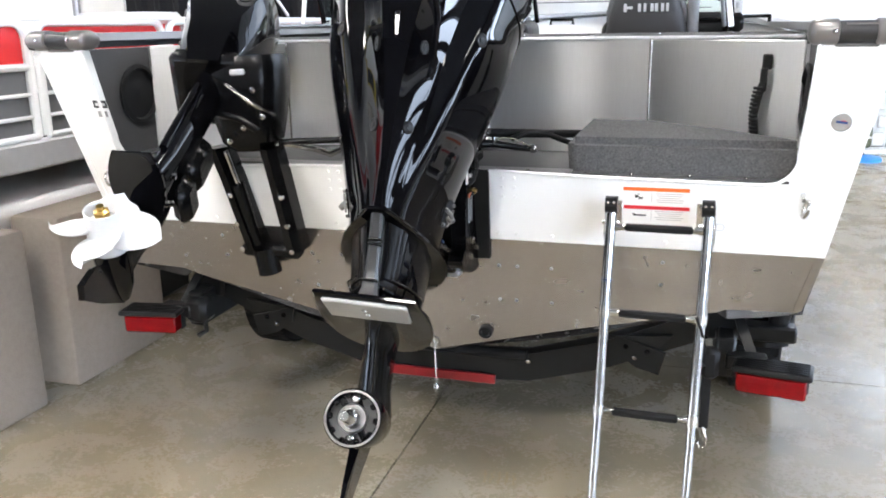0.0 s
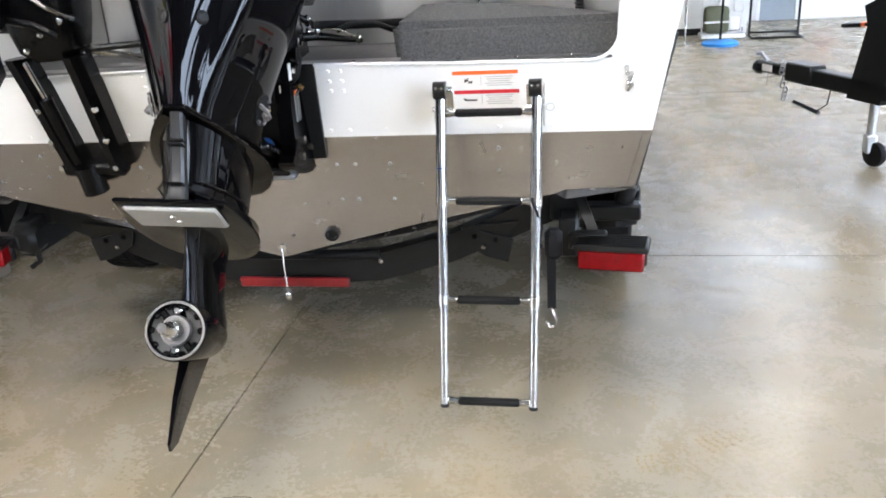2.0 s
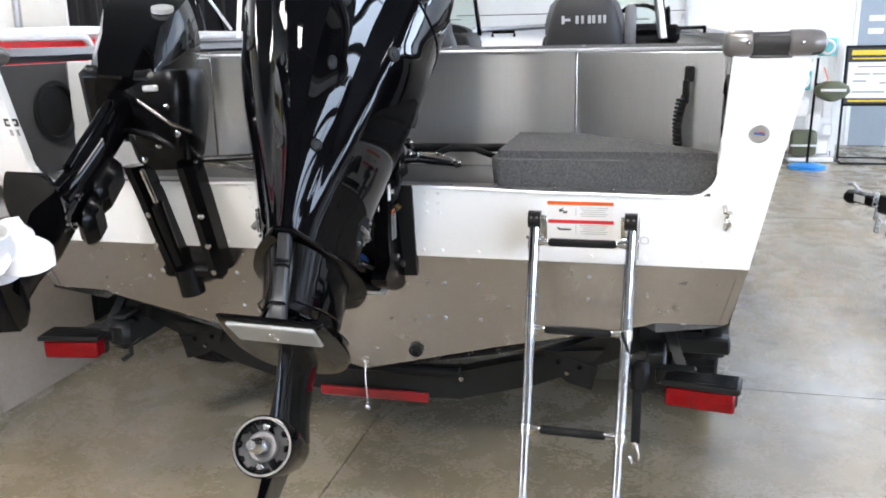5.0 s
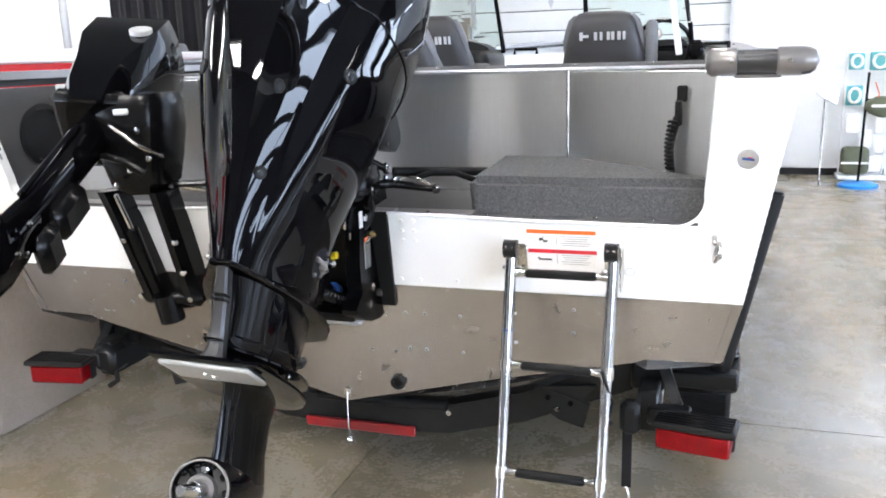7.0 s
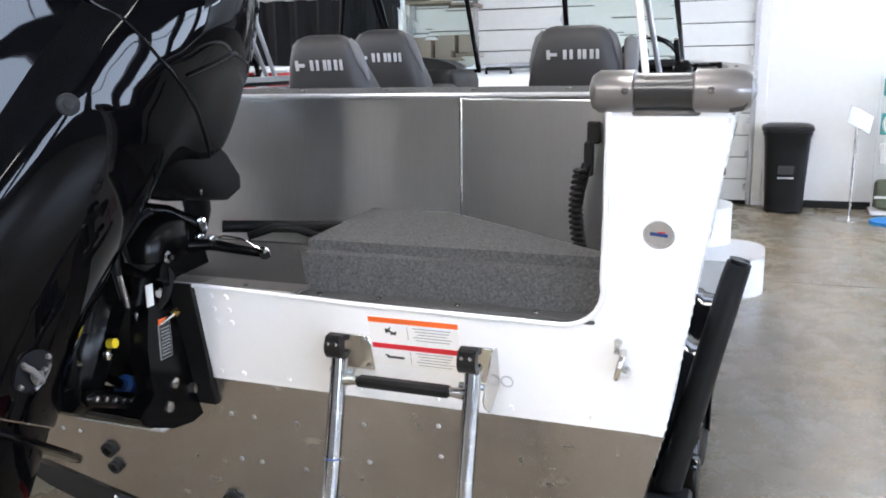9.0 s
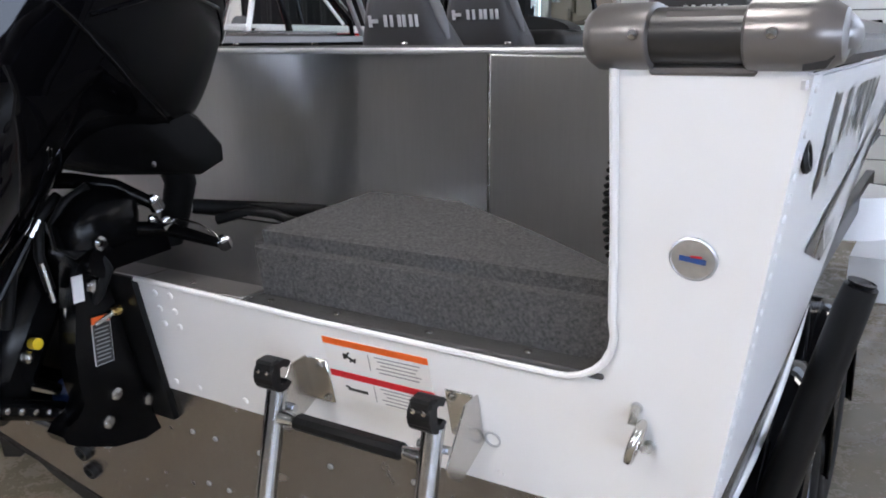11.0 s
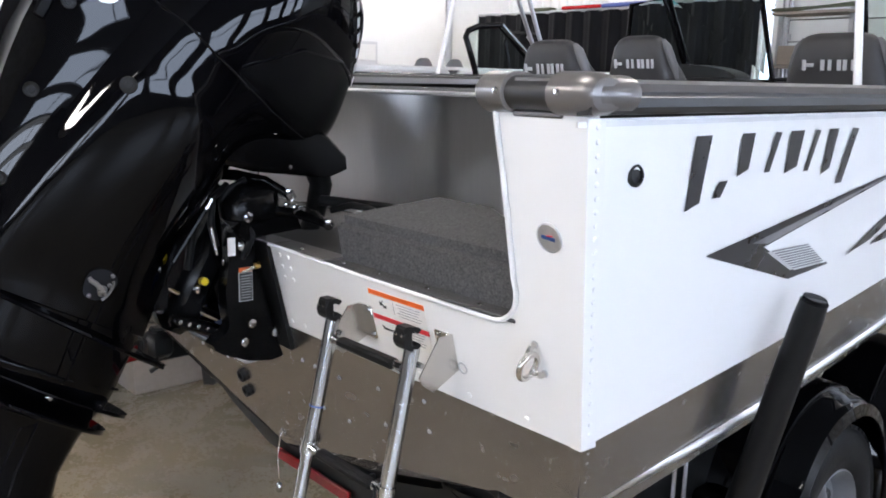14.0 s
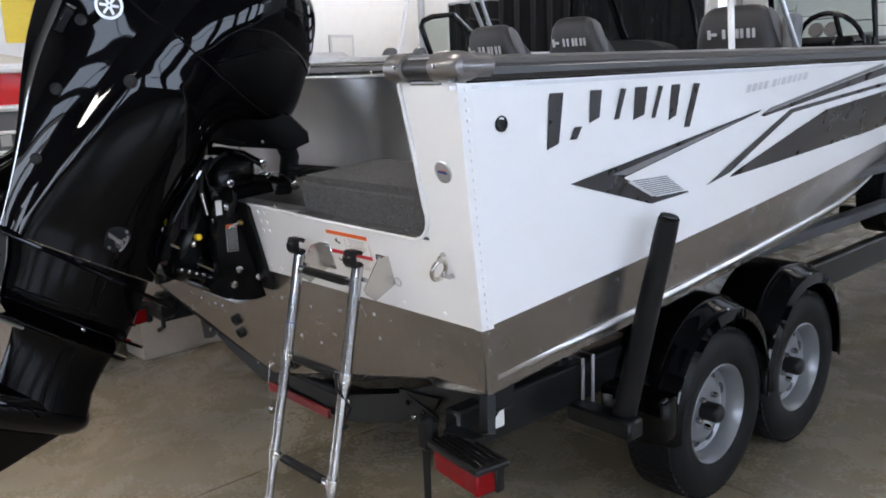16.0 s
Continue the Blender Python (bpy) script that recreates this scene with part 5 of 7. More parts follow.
part("throttle_box", MB().box((0.98, 2.35, 1.50), (0.08, 0.16, 0.10), 0.02).tube([(0.96, 2.33, 1.54), (0.95, 2.28, 1.64)], 0.012, 8), SATIN, boat, "black throttle lever box")
part("grab_bar", MB().tube([(0.02, 2.95, 1.50), (0.02, 2.95, 1.53), (-0.12, 2.95, 1.53), (-0.12, 2.95, 1.50)], 0.010, 8), SATIN, boat)
part("grab_bar", MB().tube([(1.02, 2.5, 1.50), (1.02, 2.5, 1.53), (1.14, 2.2, 1.53), (1.14, 2.2, 1.50)], 0.010, 8), SATIN, boat)
for pts, r, m, lb in (([(0.933, 1.458, 1.485), (0.795, 1.614, 2.35)], 0.0125, WHITE, "white canopy pole"), ([(-1.25, 1.68, 1.50), (-1.25, 1.93, 2.45)], 0.0125, WHITE, "white canopy pole"),
                      ([(0.917, 2.031, 1.485), (0.797, 1.599, 2.3)], 0.011, GALV, "grey canopy strut"), ([(-1.24, 2.5, 1.50), (-1.25, 2.36, 1.75), (-1.25, 2.05, 2.3)], 0.012, GALV, "grey canopy strut"), ([(-1.20, 2.52, 1.50), (-1.20, 2.38, 1.75), (-1.20, 2.12, 2.3)], 0.012, GALV, "grey canopy strut")):
    part("canopy_pole", MB().tube(pts, r, 10), m, boat, lb)
for s in (1, -1):
    part("side_rail", MB().tube([(s * 1.18, 0.45 if s < 0 else 3.2, 1.515), (s * 1.18, 2.2 if s < 0 else 3.6, 1.515)], 0.012, 8), CHROME, boat, "bright side rail")

# ---- boarding ladder ----
lad = thing("boarding_ladder", "telescopic stainless steel boarding ladder with black rungs, let down", "ladder", at=(0.72, -0.24, 1.0))
LT, LB = [Vector((0.597, -0.225, 1.0)), Vector((0.860, -0.225, 1.0))], [Vector((0.588, -0.420, 0.145)), Vector((0.842, -0.400, 0.130))]
cuts = [(0.0, 0.325, 0.0155), (0.30, 0.645, 0.0138), (0.63, 1.0, 0.0120)]
for a, b in zip(LT, LB):
    for u0, u1, r in cuts:
        part("rail_tube", MB().tube([a.lerp(b, u0), a.lerp(b, u1)], r, 16), CHROME, lad, "polished telescopic tube")
    for u, r in ((0.325, 0.018), (0.645, 0.0165)):
        part("collar", MB().tube([a.lerp(b, u - 0.016), a.lerp(b, u + 0.016)], r, 16), STEEL, lad)
    for u in (0.12, 0.22):
        part("scribe_ring", MB().tube([a.lerp(b, u), a.lerp(b, u + 0.003)], 0.0158, 16), BLUE if u > 0.2 and a.x < 0.7 else STEEL, lad)
    part("foot", MB().tube([a.lerp(b, 0.995), a.lerp(b, 1.006)], 0.0135, 14), DARKPL, lad)
for u in (0.05, 0.325, 0.645, 0.985):
    p, q = LT[0].lerp(LB[0], u), LT[1].lerp(LB[1], u)
    d = (q - p).normalized()
    rung = part("rung", MB().tube([p, q], 0.0085, 12), STEEL, lad)
    part("rubber_sleeve", MB().box((0, 0, 0), ((q - p).length - 0.075, 0.026, 0.020), 0.006, frame_x((p + q) / 2, d)), RUBBER, rung, "black ribbed rubber sleeve")
    for e, sg in ((p, 1), (q, -1)):
        part("ferrule", MB().tube([e + d * sg * 0.014, e + d * sg * 0.036], [0.012, 0.0085], 12), CHROME, rung)
for x, sg in ((0.597, 1), (0.856, -1)):
    m = tm(x - 0.004, 0.975)
    br = part("bracket", MB().box((sg * 0.004, 0.0, 0.002), (0.044, 0.080, 0.004), 0.002, m), STEEL, lad, "stainless steel hinge bracket")
    poly = [(0.0, 0.040), (0.034, 0.046), (0.098, -0.010), (0.094, -0.026), (0.072, -0.054), (0.0, -0.040)]
    for dx in (-0.020 * sg + 0.003,):
        part("bracket_cheek", MB().prism(poly, 0.003, m @ Matrix.Translation((dx, 0, 0)) @ Matrix(((0, 0, 1, 0), (0, 1, 0, 0), (1, 0, 0, 0), (0, 0, 0, 1)))), STEEL, br, "steel cheek plate", smooth=False)
    for dy in (-0.03, 0.03):
        part("bolt", MB().lathe([(0.006, 0), (0.006, 0.004), (0.003, 0.006), (0, 0.006)], 8, m @ Matrix.Translation((sg * 0.014, dy, 0.004))), CHROME, br)
    part("pivot_bolt", MB().tube([(x - 0.026, -0.215, 0.965), (x + 0.022, -0.215, 0.965)], 0.006, 8), CHROME, br)
    clip = [(-0.232 + r * math.cos(a), 1.020 + r * math.sin(a)) for r, aa in ((0.024, range(40, 321, 20)), (0.013, range(320, 39, -20))) for a in [radians(k) for k in aa]]
    part("clip", MB().prism(clip, 0.034, Matrix.Translation((x - 0.017, 0, 0)) @ Matrix(((0, 0, 1, 0), (1, 0, 0, 0), (0, 1, 0, 0), (0, 0, 0, 1)))).box((x, -0.243, 1.024), (0.034, 0.020, 0.042), 0.004), DARKPL, lad, "black plastic stowing clip", smooth=False)
    for dx in (-0.008, 0.008):
        part("clip_screw", MB().lathe([(0.004, 0), (0.004, 0.003), (0, 0.004)], 8, Matrix.Translation((x + dx, -0.253, 1.03)) @ Matrix.Rotation(math.pi / 2, 4, "X")), CHROME, lad)
part("tether", MB().tube([(0.842, -0.30, 0.73), (0.856, -0.31, 0.70), (0.87, -0.28, 0.64), (0.862, -0.30, 0.60)], 0.004, 6).lathe([(0, -0.012), (0.012, 0), (0, 0.012)], 10, Matrix.Translation((0.862, -0.30, 0.592))), RUBBER, lad, "black retaining cord")

# ---- main motor details ----
def on_cowl(y, z, s=1, out=0.0):
    """A local point on the cowl's side at y, z and the outward normal there."""
    def wid(yy, zz):
        h = half_outline(zz, 10)
        for p, q in zip(h, h[1:]):
            if p[1] <= yy <= q[1]:
                return p[0] + (q[0] - p[0]) * (yy - p[1]) / max(1e-6, q[1] - p[1])
        return h[2][0] if yy < h[2][1] else 0.02
    x, e = wid(y, z), 0.010
    n = Vector((1, -(wid(y + e, z) - wid(y - e, z)) / (2 * e), -(wid(y, z + e) - wid(y, z - e)) / (2 * e))).normalized()
    p = Vector((x, y, z)) + n * out
    return Vector((s * p.x, p.y, p.z)), Vector((s * n.x, n.y, n.z))


def cowl_m(y, z, s=1, out=0.0):
    p, n = on_cowl(y, z, s, out)
    q = n.to_track_quat("Z", "Y").to_matrix().to_4x4()
    q.translation = p
    return MT @ q


def lerp_line(pts, k=6):
    ln = [tuple(a + (b - a) * i / k for a, b in zip(p, q)) for p, q in zip(pts, pts[1:]) for i in range(k)]
    return ln + [pts[-1]]


for s in (1, -1):
    # discs proud of the uncut cowl; dark plastic stands for the holes' shade
    for y, z, r in ((-0.612, 0.058, 0.016), (-0.500, 0.148, 0.018), (-0.578, -0.128, 0.015), (-0.640, 0.245, 0.015)):
        part("cowl_bolt_hole", MB().lathe([(r, -0.003), (r, 0.001), (r * 0.9, 0.0022), (r * 0.8, 0.0012), (r * 0.45, 0.0010), (r * 0.4, 0.0022), (0, 0.0024)], 20, cowl_m(y, z, s, 0.0015)), DARKPL, motor, "black cowl bolt disc, dark as a shaded recess")
    bm_ = cowl_m(-0.600, 0.312, s, 0.003)
    bdg = part("round_emblem", MB().lathe([(0.036, -0.006), (0.036, 0.0015), (0.029, 0.002), (0.028, 0.0005), (0, 0.0005)], 32, bm_), SILVER, motor, "round silver emblem")
    part("emblem_field", MB().lathe([(0.0285, 0.0008), (0.0285, 0.0014), (0, 0.0014)], 28, bm_), BLKINK, bdg)
    for a in (20, 80, 140, 200, 260, 320):
        part("emblem_bar", MB().box((0.014, 0, 0.002), (0.022, 0.007, 0.002), 0.001, bm_ @ Matrix.Rotation(radians(a), 4, "Z")), SILVER, bdg)
    # panel seam between the upper cowl and the flank
    seam = [on_cowl(y, z, s, 0.0004)[0] for y, z in lerp_line([(-0.66, 0.395), (-0.60, 0.365), (-0.50, 0.328), (-0.40, 0.292), (-0.30, 0.270), (-0.20, 0.262), (-0.10, 0.264), (0.0, 0.272), (0.06, 0.280)], 4)]
    part("panel_seam", MB().tube([MT @ p for p in seam], 0.0030, 6), SATIN, motor, "black panel seam")
    # satin intake panel at the front of the flank
    lo = [(-0.34, 0.285), (-0.20, 0.272), (-0.06, 0.276), (0.05, 0.288)]
    hi = [(-0.335, 0.300), (-0.22, 0.415), (-0.06, 0.475), (0.06, 0.470)]

    def inset(u, v, s=s, lo=lerp_line(lo, 8), hi=lerp_line(hi, 8)):
        k = min(24, int(round(u * 24)))
        a, b = lo[k], hi[k]
        return on_cowl(a[0] + (b[0] - a[0]) * v, a[1] + (b[1] - a[1]) * v, s, 0.0025 * min(1.0, 4 * min(u, 1 - u, v, 1 - v) + 0.15))[0]
    part("intake_panel", MB().grid(inset, 24, 8, MT), SATIN, motor, "satin black intake panel")
    part("intake_rim", MB().tube([MT @ on_cowl(y, z, s, 0.001)[0] for y, z in lerp_line(hi, 8)], 0.0035, 6), BLACK, motor)
    # maker's name as plain bars down the front of the cowl
    for k in range(7):
        u = k / 6
        part("name_bar", MB().box((0, 0, 0.0006), (0.024, 0.017 if k else 0.022, 0.001), 0, cowl_m(-0.118 + 0.165 * u, 0.640 - 0.165 * u, s, 0.0045) @ Matrix.Rotation(radians(-45 * s), 4, "Z")), SILVER, motor, "silver lettering bar" if k == 0 else "")
    sc = cowl_m(-0.672, 0.225, s, 0.0)
    part("air_scoop", MB().box((0, 0, 0), (0.026, 0.075, 0.012), 0.005, sc), SATIN, motor, "dark rear air scoop")
    part("scoop_lip", MB().box((0, 0.040, 0.004), (0.024, 0.006, 0.010), 0.002, sc), GUN, motor)
    # open hose port in the flank
    fp = cowl_m(-0.325, -0.250, s, 0.0)
    ang = [2 * math.pi * k / 28 for k in range(28)]
    ro = [(0.037 * math.cos(t) * (1 + 0.10 * math.sin(3 * t)), 0.043 * math.sin(t) * (1 + 0.06 * math.cos(2 * t))) for t in ang]
    pt = part("flush_port", MB().rings([[(x * g, y * g, h) for x, y in ro] for g, h in ((1.05, -0.004), (1.02, 0.0008), (0.97, 0.001), (0.92, -0.004), (0.5, -0.012), (0.02, -0.012))], True, fp), SATIN, motor, "open black hose port")
    # matte black disc lying on the cowl, for the shade inside the port
    part("port_shade", MB().rings([[(x * g, y * g, h) for x, y in ro] for g, h in ((0.93, 0.0016), (0.02, 0.0018))], True, fp), CURTAIN, pt)
    for px, py in ((-0.026, 0.006), (0.024, -0.016), (-0.008, -0.030), (0.014, 0.030), (0.020, 0.008)):
        part("port_screw", MB().lathe([(0.0045, 0), (0.0045, 0.007), (0.002, 0.009), (0, 0.009)], 8, fp @ Matrix.Translation((px, py, 0.0))), GUN, pt)
    part("hose_fitting", MB().tube([fp @ Vector((-0.026, 0.004, 0.006)), fp @ Vector((-0.010, 0.002, 0.011)), fp @ Vector((0.004, -0.004, 0.016))], 0.0055, 8), GUN, pt)
    part("hose_fitting", MB().lathe([(0.010, -0.006), (0.010, 0.004), (0.0085, 0.005), (0.0085, 0.012), (0.005, 0.013), (0.004, 0.008), (0, 0.008)], 12, fp @ Matrix.Translation((0.008, -0.006, 0.010)) @ Matrix.Rotation(radians(35), 4, "X")), GUN, pt)
    part("port_pipe", MB().tube([fp @ Vector((0.020 + 0.008 * math.cos(t), -0.004 + 0.024 * math.sin(t), 0.006)) for t in [-1.4 + 0.28 * k for k in range(11)]], 0.0030, 6), GUN, pt)
    for y, r in ((-0.285, 0.0085), (-0.140, 0.0075)):
        part("plate_bolt", MB().lathe([(r, 0), (r, 0.007), (r * 0.7, 0.010), (0, 0.011)], 8, MT @ Matrix.Translation((s * (0.085 if y < -0.2 else 0.060), y, -0.517)) @ Matrix.Rotation(s * math.pi / 2, 4, "Y")), CHROME, motor)
    part("leg_groove", MB().tube([MT @ Vector((s * x, y, -0.470)) for x, y in ((0.040, -0.50), (0.075, -0.42), (0.093, -0.30), (0.080, -0.18), (0.050, -0.10))], 0.003, 6), SATIN, motor)
# wedge-shaped tray under the front of the cowl
tray = [(-0.27, 0.175), (-0.215, 0.105), (-0.10, 0.135), (0.12, 0.222), (0.170, 0.278), (0.150, 0.305), (0.06, 0.320), (-0.15, 0.300)]
rings = []
for x, g in ((-0.178, 0.86), (-0.170, 0.96), (-0.15, 1.0), (0.15, 1.0), (0.170, 0.96), (0.178, 0.86)):
    rings.append([MT @ Vector((x, -0.03 + (y + 0.03) * (0.80 + 0.2 * g), 0.24 + (z - 0.24) * g)) for y, z in tray])
part("front_tray", MB().rings(rings), SATIN, motor, "satin black lower motor tray", angle=40)
part("tray_stud", MB().lathe([(0.007, 0), (0.006, 0.004), (0, 0.006)], 8, MT @ Matrix.Translation((0.176, -0.02, 0.190)) @ Matrix.Rotation(math.pi / 2, 4, "Y")), CHROME, motor)
part("rigging_boot", MB().tube([MT @ Vector(p) for p in ((0.06, 0.10, 0.262), (0.06, 0.165, 0.262), (0.06, 0.215, 0.225), (0.05, 0.25, 0.15), (0.04, 0.27, 0.05))], [0.040, 0.036, 0.032, 0.029, 0.027], 14), RUBBER, motor, "thick black rigging boot")
part("tiller_arm", MB().tube([MT @ Vector(p) for p in ((0, -0.06, 0.05), (0, 0.10, 0.06), (0, 0.18, 0.0))], [0.04, 0.03, 0.022], 12), SATIN, motor, "black steering arm")
part("rigging_hose", MB().tube([(0.18, 0.02, 1.18), (0.32, 0.14, 1.165), (0.50, 0.24, 1.155), (0.62, 0.285, 1.15)], 0.014, 10), RUBBER, motor, "black rubber hose")
# steering gear, links and hoses on the clamp bracket
kn = part("steering_knuckle", MB().rings([[(0.15 + 0.055 * w * math.copysign(abs(math.cos(a)) ** 0.7, math.cos(a)), -0.175 + 0.075 * w * math.copysign(abs(math.sin(a)) ** 0.7, math.sin(a)) + dy, z) for a in [2 * math.pi * k / 18 for k in range(18)]] for z, w, dy in ((1.135, 0.5, 0.0), (1.15, 0.95, 0.0), (1.19, 1.0, 0.0), (1.215, 0.85, 0.01), (1.232, 0.6, 0.01), (1.24, 0.3, 0.01))]), SATIN, motor, "black cast steering knuckle", angle=40)
part("top_link", MB().tube([(0.06, -0.20, 1.25), (0.10, -0.176, 1.250), (0.15, -0.125, 1.238), (0.20, -0.083, 1.202)], [0.014, 0.014, 0.012, 0.011], 10), SATIN, kn, "black steering link")
part("tie_rod", MB().tube([(0.15, -0.15, 1.165), (0.22, -0.079, 1.160), (0.33, -0.062, 1.144)], [0.016, 0.013, 0.009], 10), SATIN, kn, "black tie rod")
for p, r, h in (((0.20, -0.083, 1.202), 0.013, 0.020), ((0.222, -0.079, 1.166), 0.015, 0.016), ((0.200, -0.090, 1.172), 0.010, 0.014), ((0.340, -0.061, 1.144), 0.012, 0.016), ((0.12, -0.079, 1.262), 0.009, 0.012)):
    part("link_nut", MB().lathe([(r, -h / 2), (r, h / 2), (r * 0.6, h / 2 + 0.004), (r * 0.5, h), (0, h)], 6, Matrix.Translation(p) @ Matrix.Rotation(0.5, 4, "X")), CHROME, kn)
part("pivot_nut", MB().lathe([(0.013, 0), (0.013, 0.010), (0.007, 0.012), (0.006, 0.02), (0, 0.02)], 6, Matrix.Translation((0.196, -0.205, 1.158)) @ Matrix.Rotation(math.pi / 2, 4, "Y")), CHROME, kn)
part("ground_cable", MB().tube([(0.225, -0.08, 1.172), (0.25, -0.076, 1.180), (0.29, -0.068, 1.174), (0.335, -0.062, 1.150)], 0.0025, 6), STEEL, kn, "thin bare cable")
for pts, r in (([(0.15, -0.18, 1.245), (0.145, -0.222, 1.225), (0.138, -0.243, 1.19), (0.142, -0.240, 1.155), (0.165, -0.226, 1.138), (0.19, -0.207, 1.146)], 0.008),
               ([(0.11, -0.21, 1.23), (0.12, -0.255, 1.20), (0.125, -0.265, 1.14), (0.13, -0.255, 1.08)], 0.009),
               ([(0.19, -0.20, 1.14), (0.196, -0.19, 1.11), (0.188, -0.205, 1.07), (0.17, -0.21, 1.05)], 0.009),
               ([(0.05, -0.24, 1.24), (0.09, -0.28, 1.20), (0.10, -0.30, 1.12), (0.08, -0.31, 1.02)], 0.010),
               ([(0.26, 0.0, 1.165), (0.31, 0.03, 1.182), (0.36, 0.045, 1.178), (0.41, 0.07, 1.155), (0.45, 0.12, 1.135)], 0.009)):
    part("hose", MB().tube(pts, r, 10), RUBBER, motor, "black rubber hose")
part("tilt_strut", MB().tube([(0.13, -0.262, 1.200), (0.13, -0.280, 1.175)], 0.0075, 8), STEEL, motor)
part("tilt_strut", MB().tube([(0.13, -0.278, 1.178), (0.13, -0.369, 1.055)], 0.0065, 8), SATIN, motor, "thin black tilt strut")
sb = part("strut_bracket", MB().box((0.115, -0.415, 1.045), (0.03, 0.06, 0.05), 0.012).box((0.11, -0.40, 0.99), (0.02, 0.05, 0.11), 0.01), SATIN, motor)
for y, z in ((-0.425, 1.056), (-0.405, 1.03)):
    part("bolt", MB().lathe([(0.010, 0), (0.010, 0.008), (0.005, 0.011), (0, 0.011)], 6, Matrix.Translation((0.129, y, z)) @ Matrix.Rotation(math.pi / 2, 4, "Y")), CHROME, sb)
pa, pb = Vector((0.12, -0.378, 0.912)), Vector((0.12, -0.246, 0.855))
arm = part("perforated_arm", MB().box((0, 0, 0), ((pb - pa).length, 0.03, 0.034), 0.010, frame_x((pa + pb) / 2, pb - pa)), SATIN, motor, "black drilled tilt arm")
for k in range(5):
    p = pa.lerp(pb, 0.14 + 0.18 * k)
    part("arm_pin", MB().lathe([(0.0055, 0), (0.0055, 0.003), (0, 0.004)], 8, Matrix.Translation(p + Vector((0.0145, 0, 0))) @ Matrix.Rotation(math.pi / 2, 4, "Y")), STEEL, arm)
part("yellow_cap", MB().tube([(0.110, -0.287, 0.992), (0.126, -0.287, 0.994)], 0.010, 12), YELLOW, motor, "yellow plug cap")
part("ball_stud", MB().lathe([(0.0, -0.011), (0.008, -0.008), (0.011, 0.0), (0.008, 0.008), (0, 0.011)], 12, Matrix.Translation((0.12, -0.305, 0.975))), STEEL, motor)
part("thin_rod", MB().tube([(0.14, -0.272, 1.132), (0.14, -0.259, 1.062)], 0.0055, 8), STEEL, motor, "thin bright rod")
part("thin_rod", MB().tube([(0.15, -0.248, 1.050), (0.15, -0.246, 1.018)], 0.004, 8), STEEL, motor)
# labels and fittings on the bracket
BM = Matrix.Translation((0.181, -0.205, 0.98)) @ Matrix.Rotation(math.pi / 2, 4, "Y") @ Matrix.Rotation(math.pi / 2, 4, "Z")
lb = part("bracket_label", MB().box((0.0, 0.0, 0.0), (0.037, 0.075, 0.002), 0, BM), SILVER, motor, "black and silver instruction label")
part("label_field", MB().box((0.0, 0.0, 0.001), (0.034, 0.072, 0.002), 0, BM), BLKINK, lb)
for k in range(9):
    part("text_line", MB().box((-0.001 * (k % 3), 0.028 - 0.007 * k, 0.0022), (0.028 - 0.003 * (k % 2), 0.0022, 0.0008), 0, BM), INK, lb)
part("label_head", MB().box((0.0, 0.043, 0.0005), (0.035, 0.012, 0.002), 0, BM), ORANGE, motor)
part("bracket_label", MB().box((-0.035, 0.105, 0.0), (0.020, 0.045, 0.002), 0, BM), PAPER, motor, "white barcode label")
part("brass_fitting", MB().tube([(0.184, -0.180, 1.028), (0.186, -0.166, 1.032)], [0.009, 0.008], 8), BRASS, motor, "brass grease fitting")
part("grease_pipe", MB().tube([(0.181, -0.217, 1.016), (0.184, -0.180, 1.028)], 0.005, 8), STEEL, motor)
part("anode", MB().box((0.02, -0.165, 0.768), (0.24, 0.05, 0.018), 0.006), GALV, motor, "grey zinc anode bar")
for x in (0.168, -0.168):
    for z, y in ((0.837, -0.214), (0.846, -0.125), (0.882, -0.192), (1.085, -0.215)):
        part("mount_bolt", MB().lathe([(0.012, 0), (0.012, 0.008), (0.006, 0.010), (0, 0.010)], 6, Matrix.Translation((x + (0.012 if x > 0 else -0.012), y, z)) @ Matrix.Rotation(math.copysign(math.pi / 2, x), 4, "Y")), STEEL, motor)

# ---- kicker motor ----
KZ = Vector((-0.223, 0.892, 0.394)).normalized()
KY = Vector((-0.174, 0.362, -0.916)).normalized()
KX = KY.cross(KZ).normalized()
KM = Matrix((KX, KY, KZ)).transposed().to_4x4()
KM.translation = Vector((-0.60, -0.378, 1.265))
kick = thing("kicker_motor", "small black outboard tilted up, with a white four-blade propeller", "outboard motor", at=(-0.55, -0.2, 1.1))
kl = [(0.62, -0.10, 0.05, 0.05, 0.03, 0.02), (0.60, -0.17, 0.10, 0.10, 0.06, 0.05), (0.53, -0.20, 0.13, 0.14, 0.115, 0.06), (0.40, -0.205, 0.14, 0.14, 0.11, 0.06), (0.25, -0.19, 0.12, 0.12, 0.07, 0.06), (0.16, -0.17, 0.09, 0.10, 0.06, 0.05), (0.10, -0.13, 0.06, 0.07, 0.045, 0.04)]
part("cowl", MB().rings([[KM @ Vector(p) for p in cowl_ring(*l)] for l in kl]), BLACK, kick, "glossy black kicker cowl", angle=45)
part("cowl_skirt", MB().box((0, -0.02, 0.13), (0.22, 0.24, 0.06), 0.02, KM), SATIN, kick)
EMX, EMZ = 0.068, 0.41
part("round_emblem", MB().lathe([(0.034, -0.01), (0.034, 0.003), (0.028, 0.004), (0, 0.003)], 28, KM @ Matrix.Translation((EMX, -0.212, EMZ)) @ Matrix.Rotation(radians(84), 4, "X")), SILVER, kick, "round silver emblem")
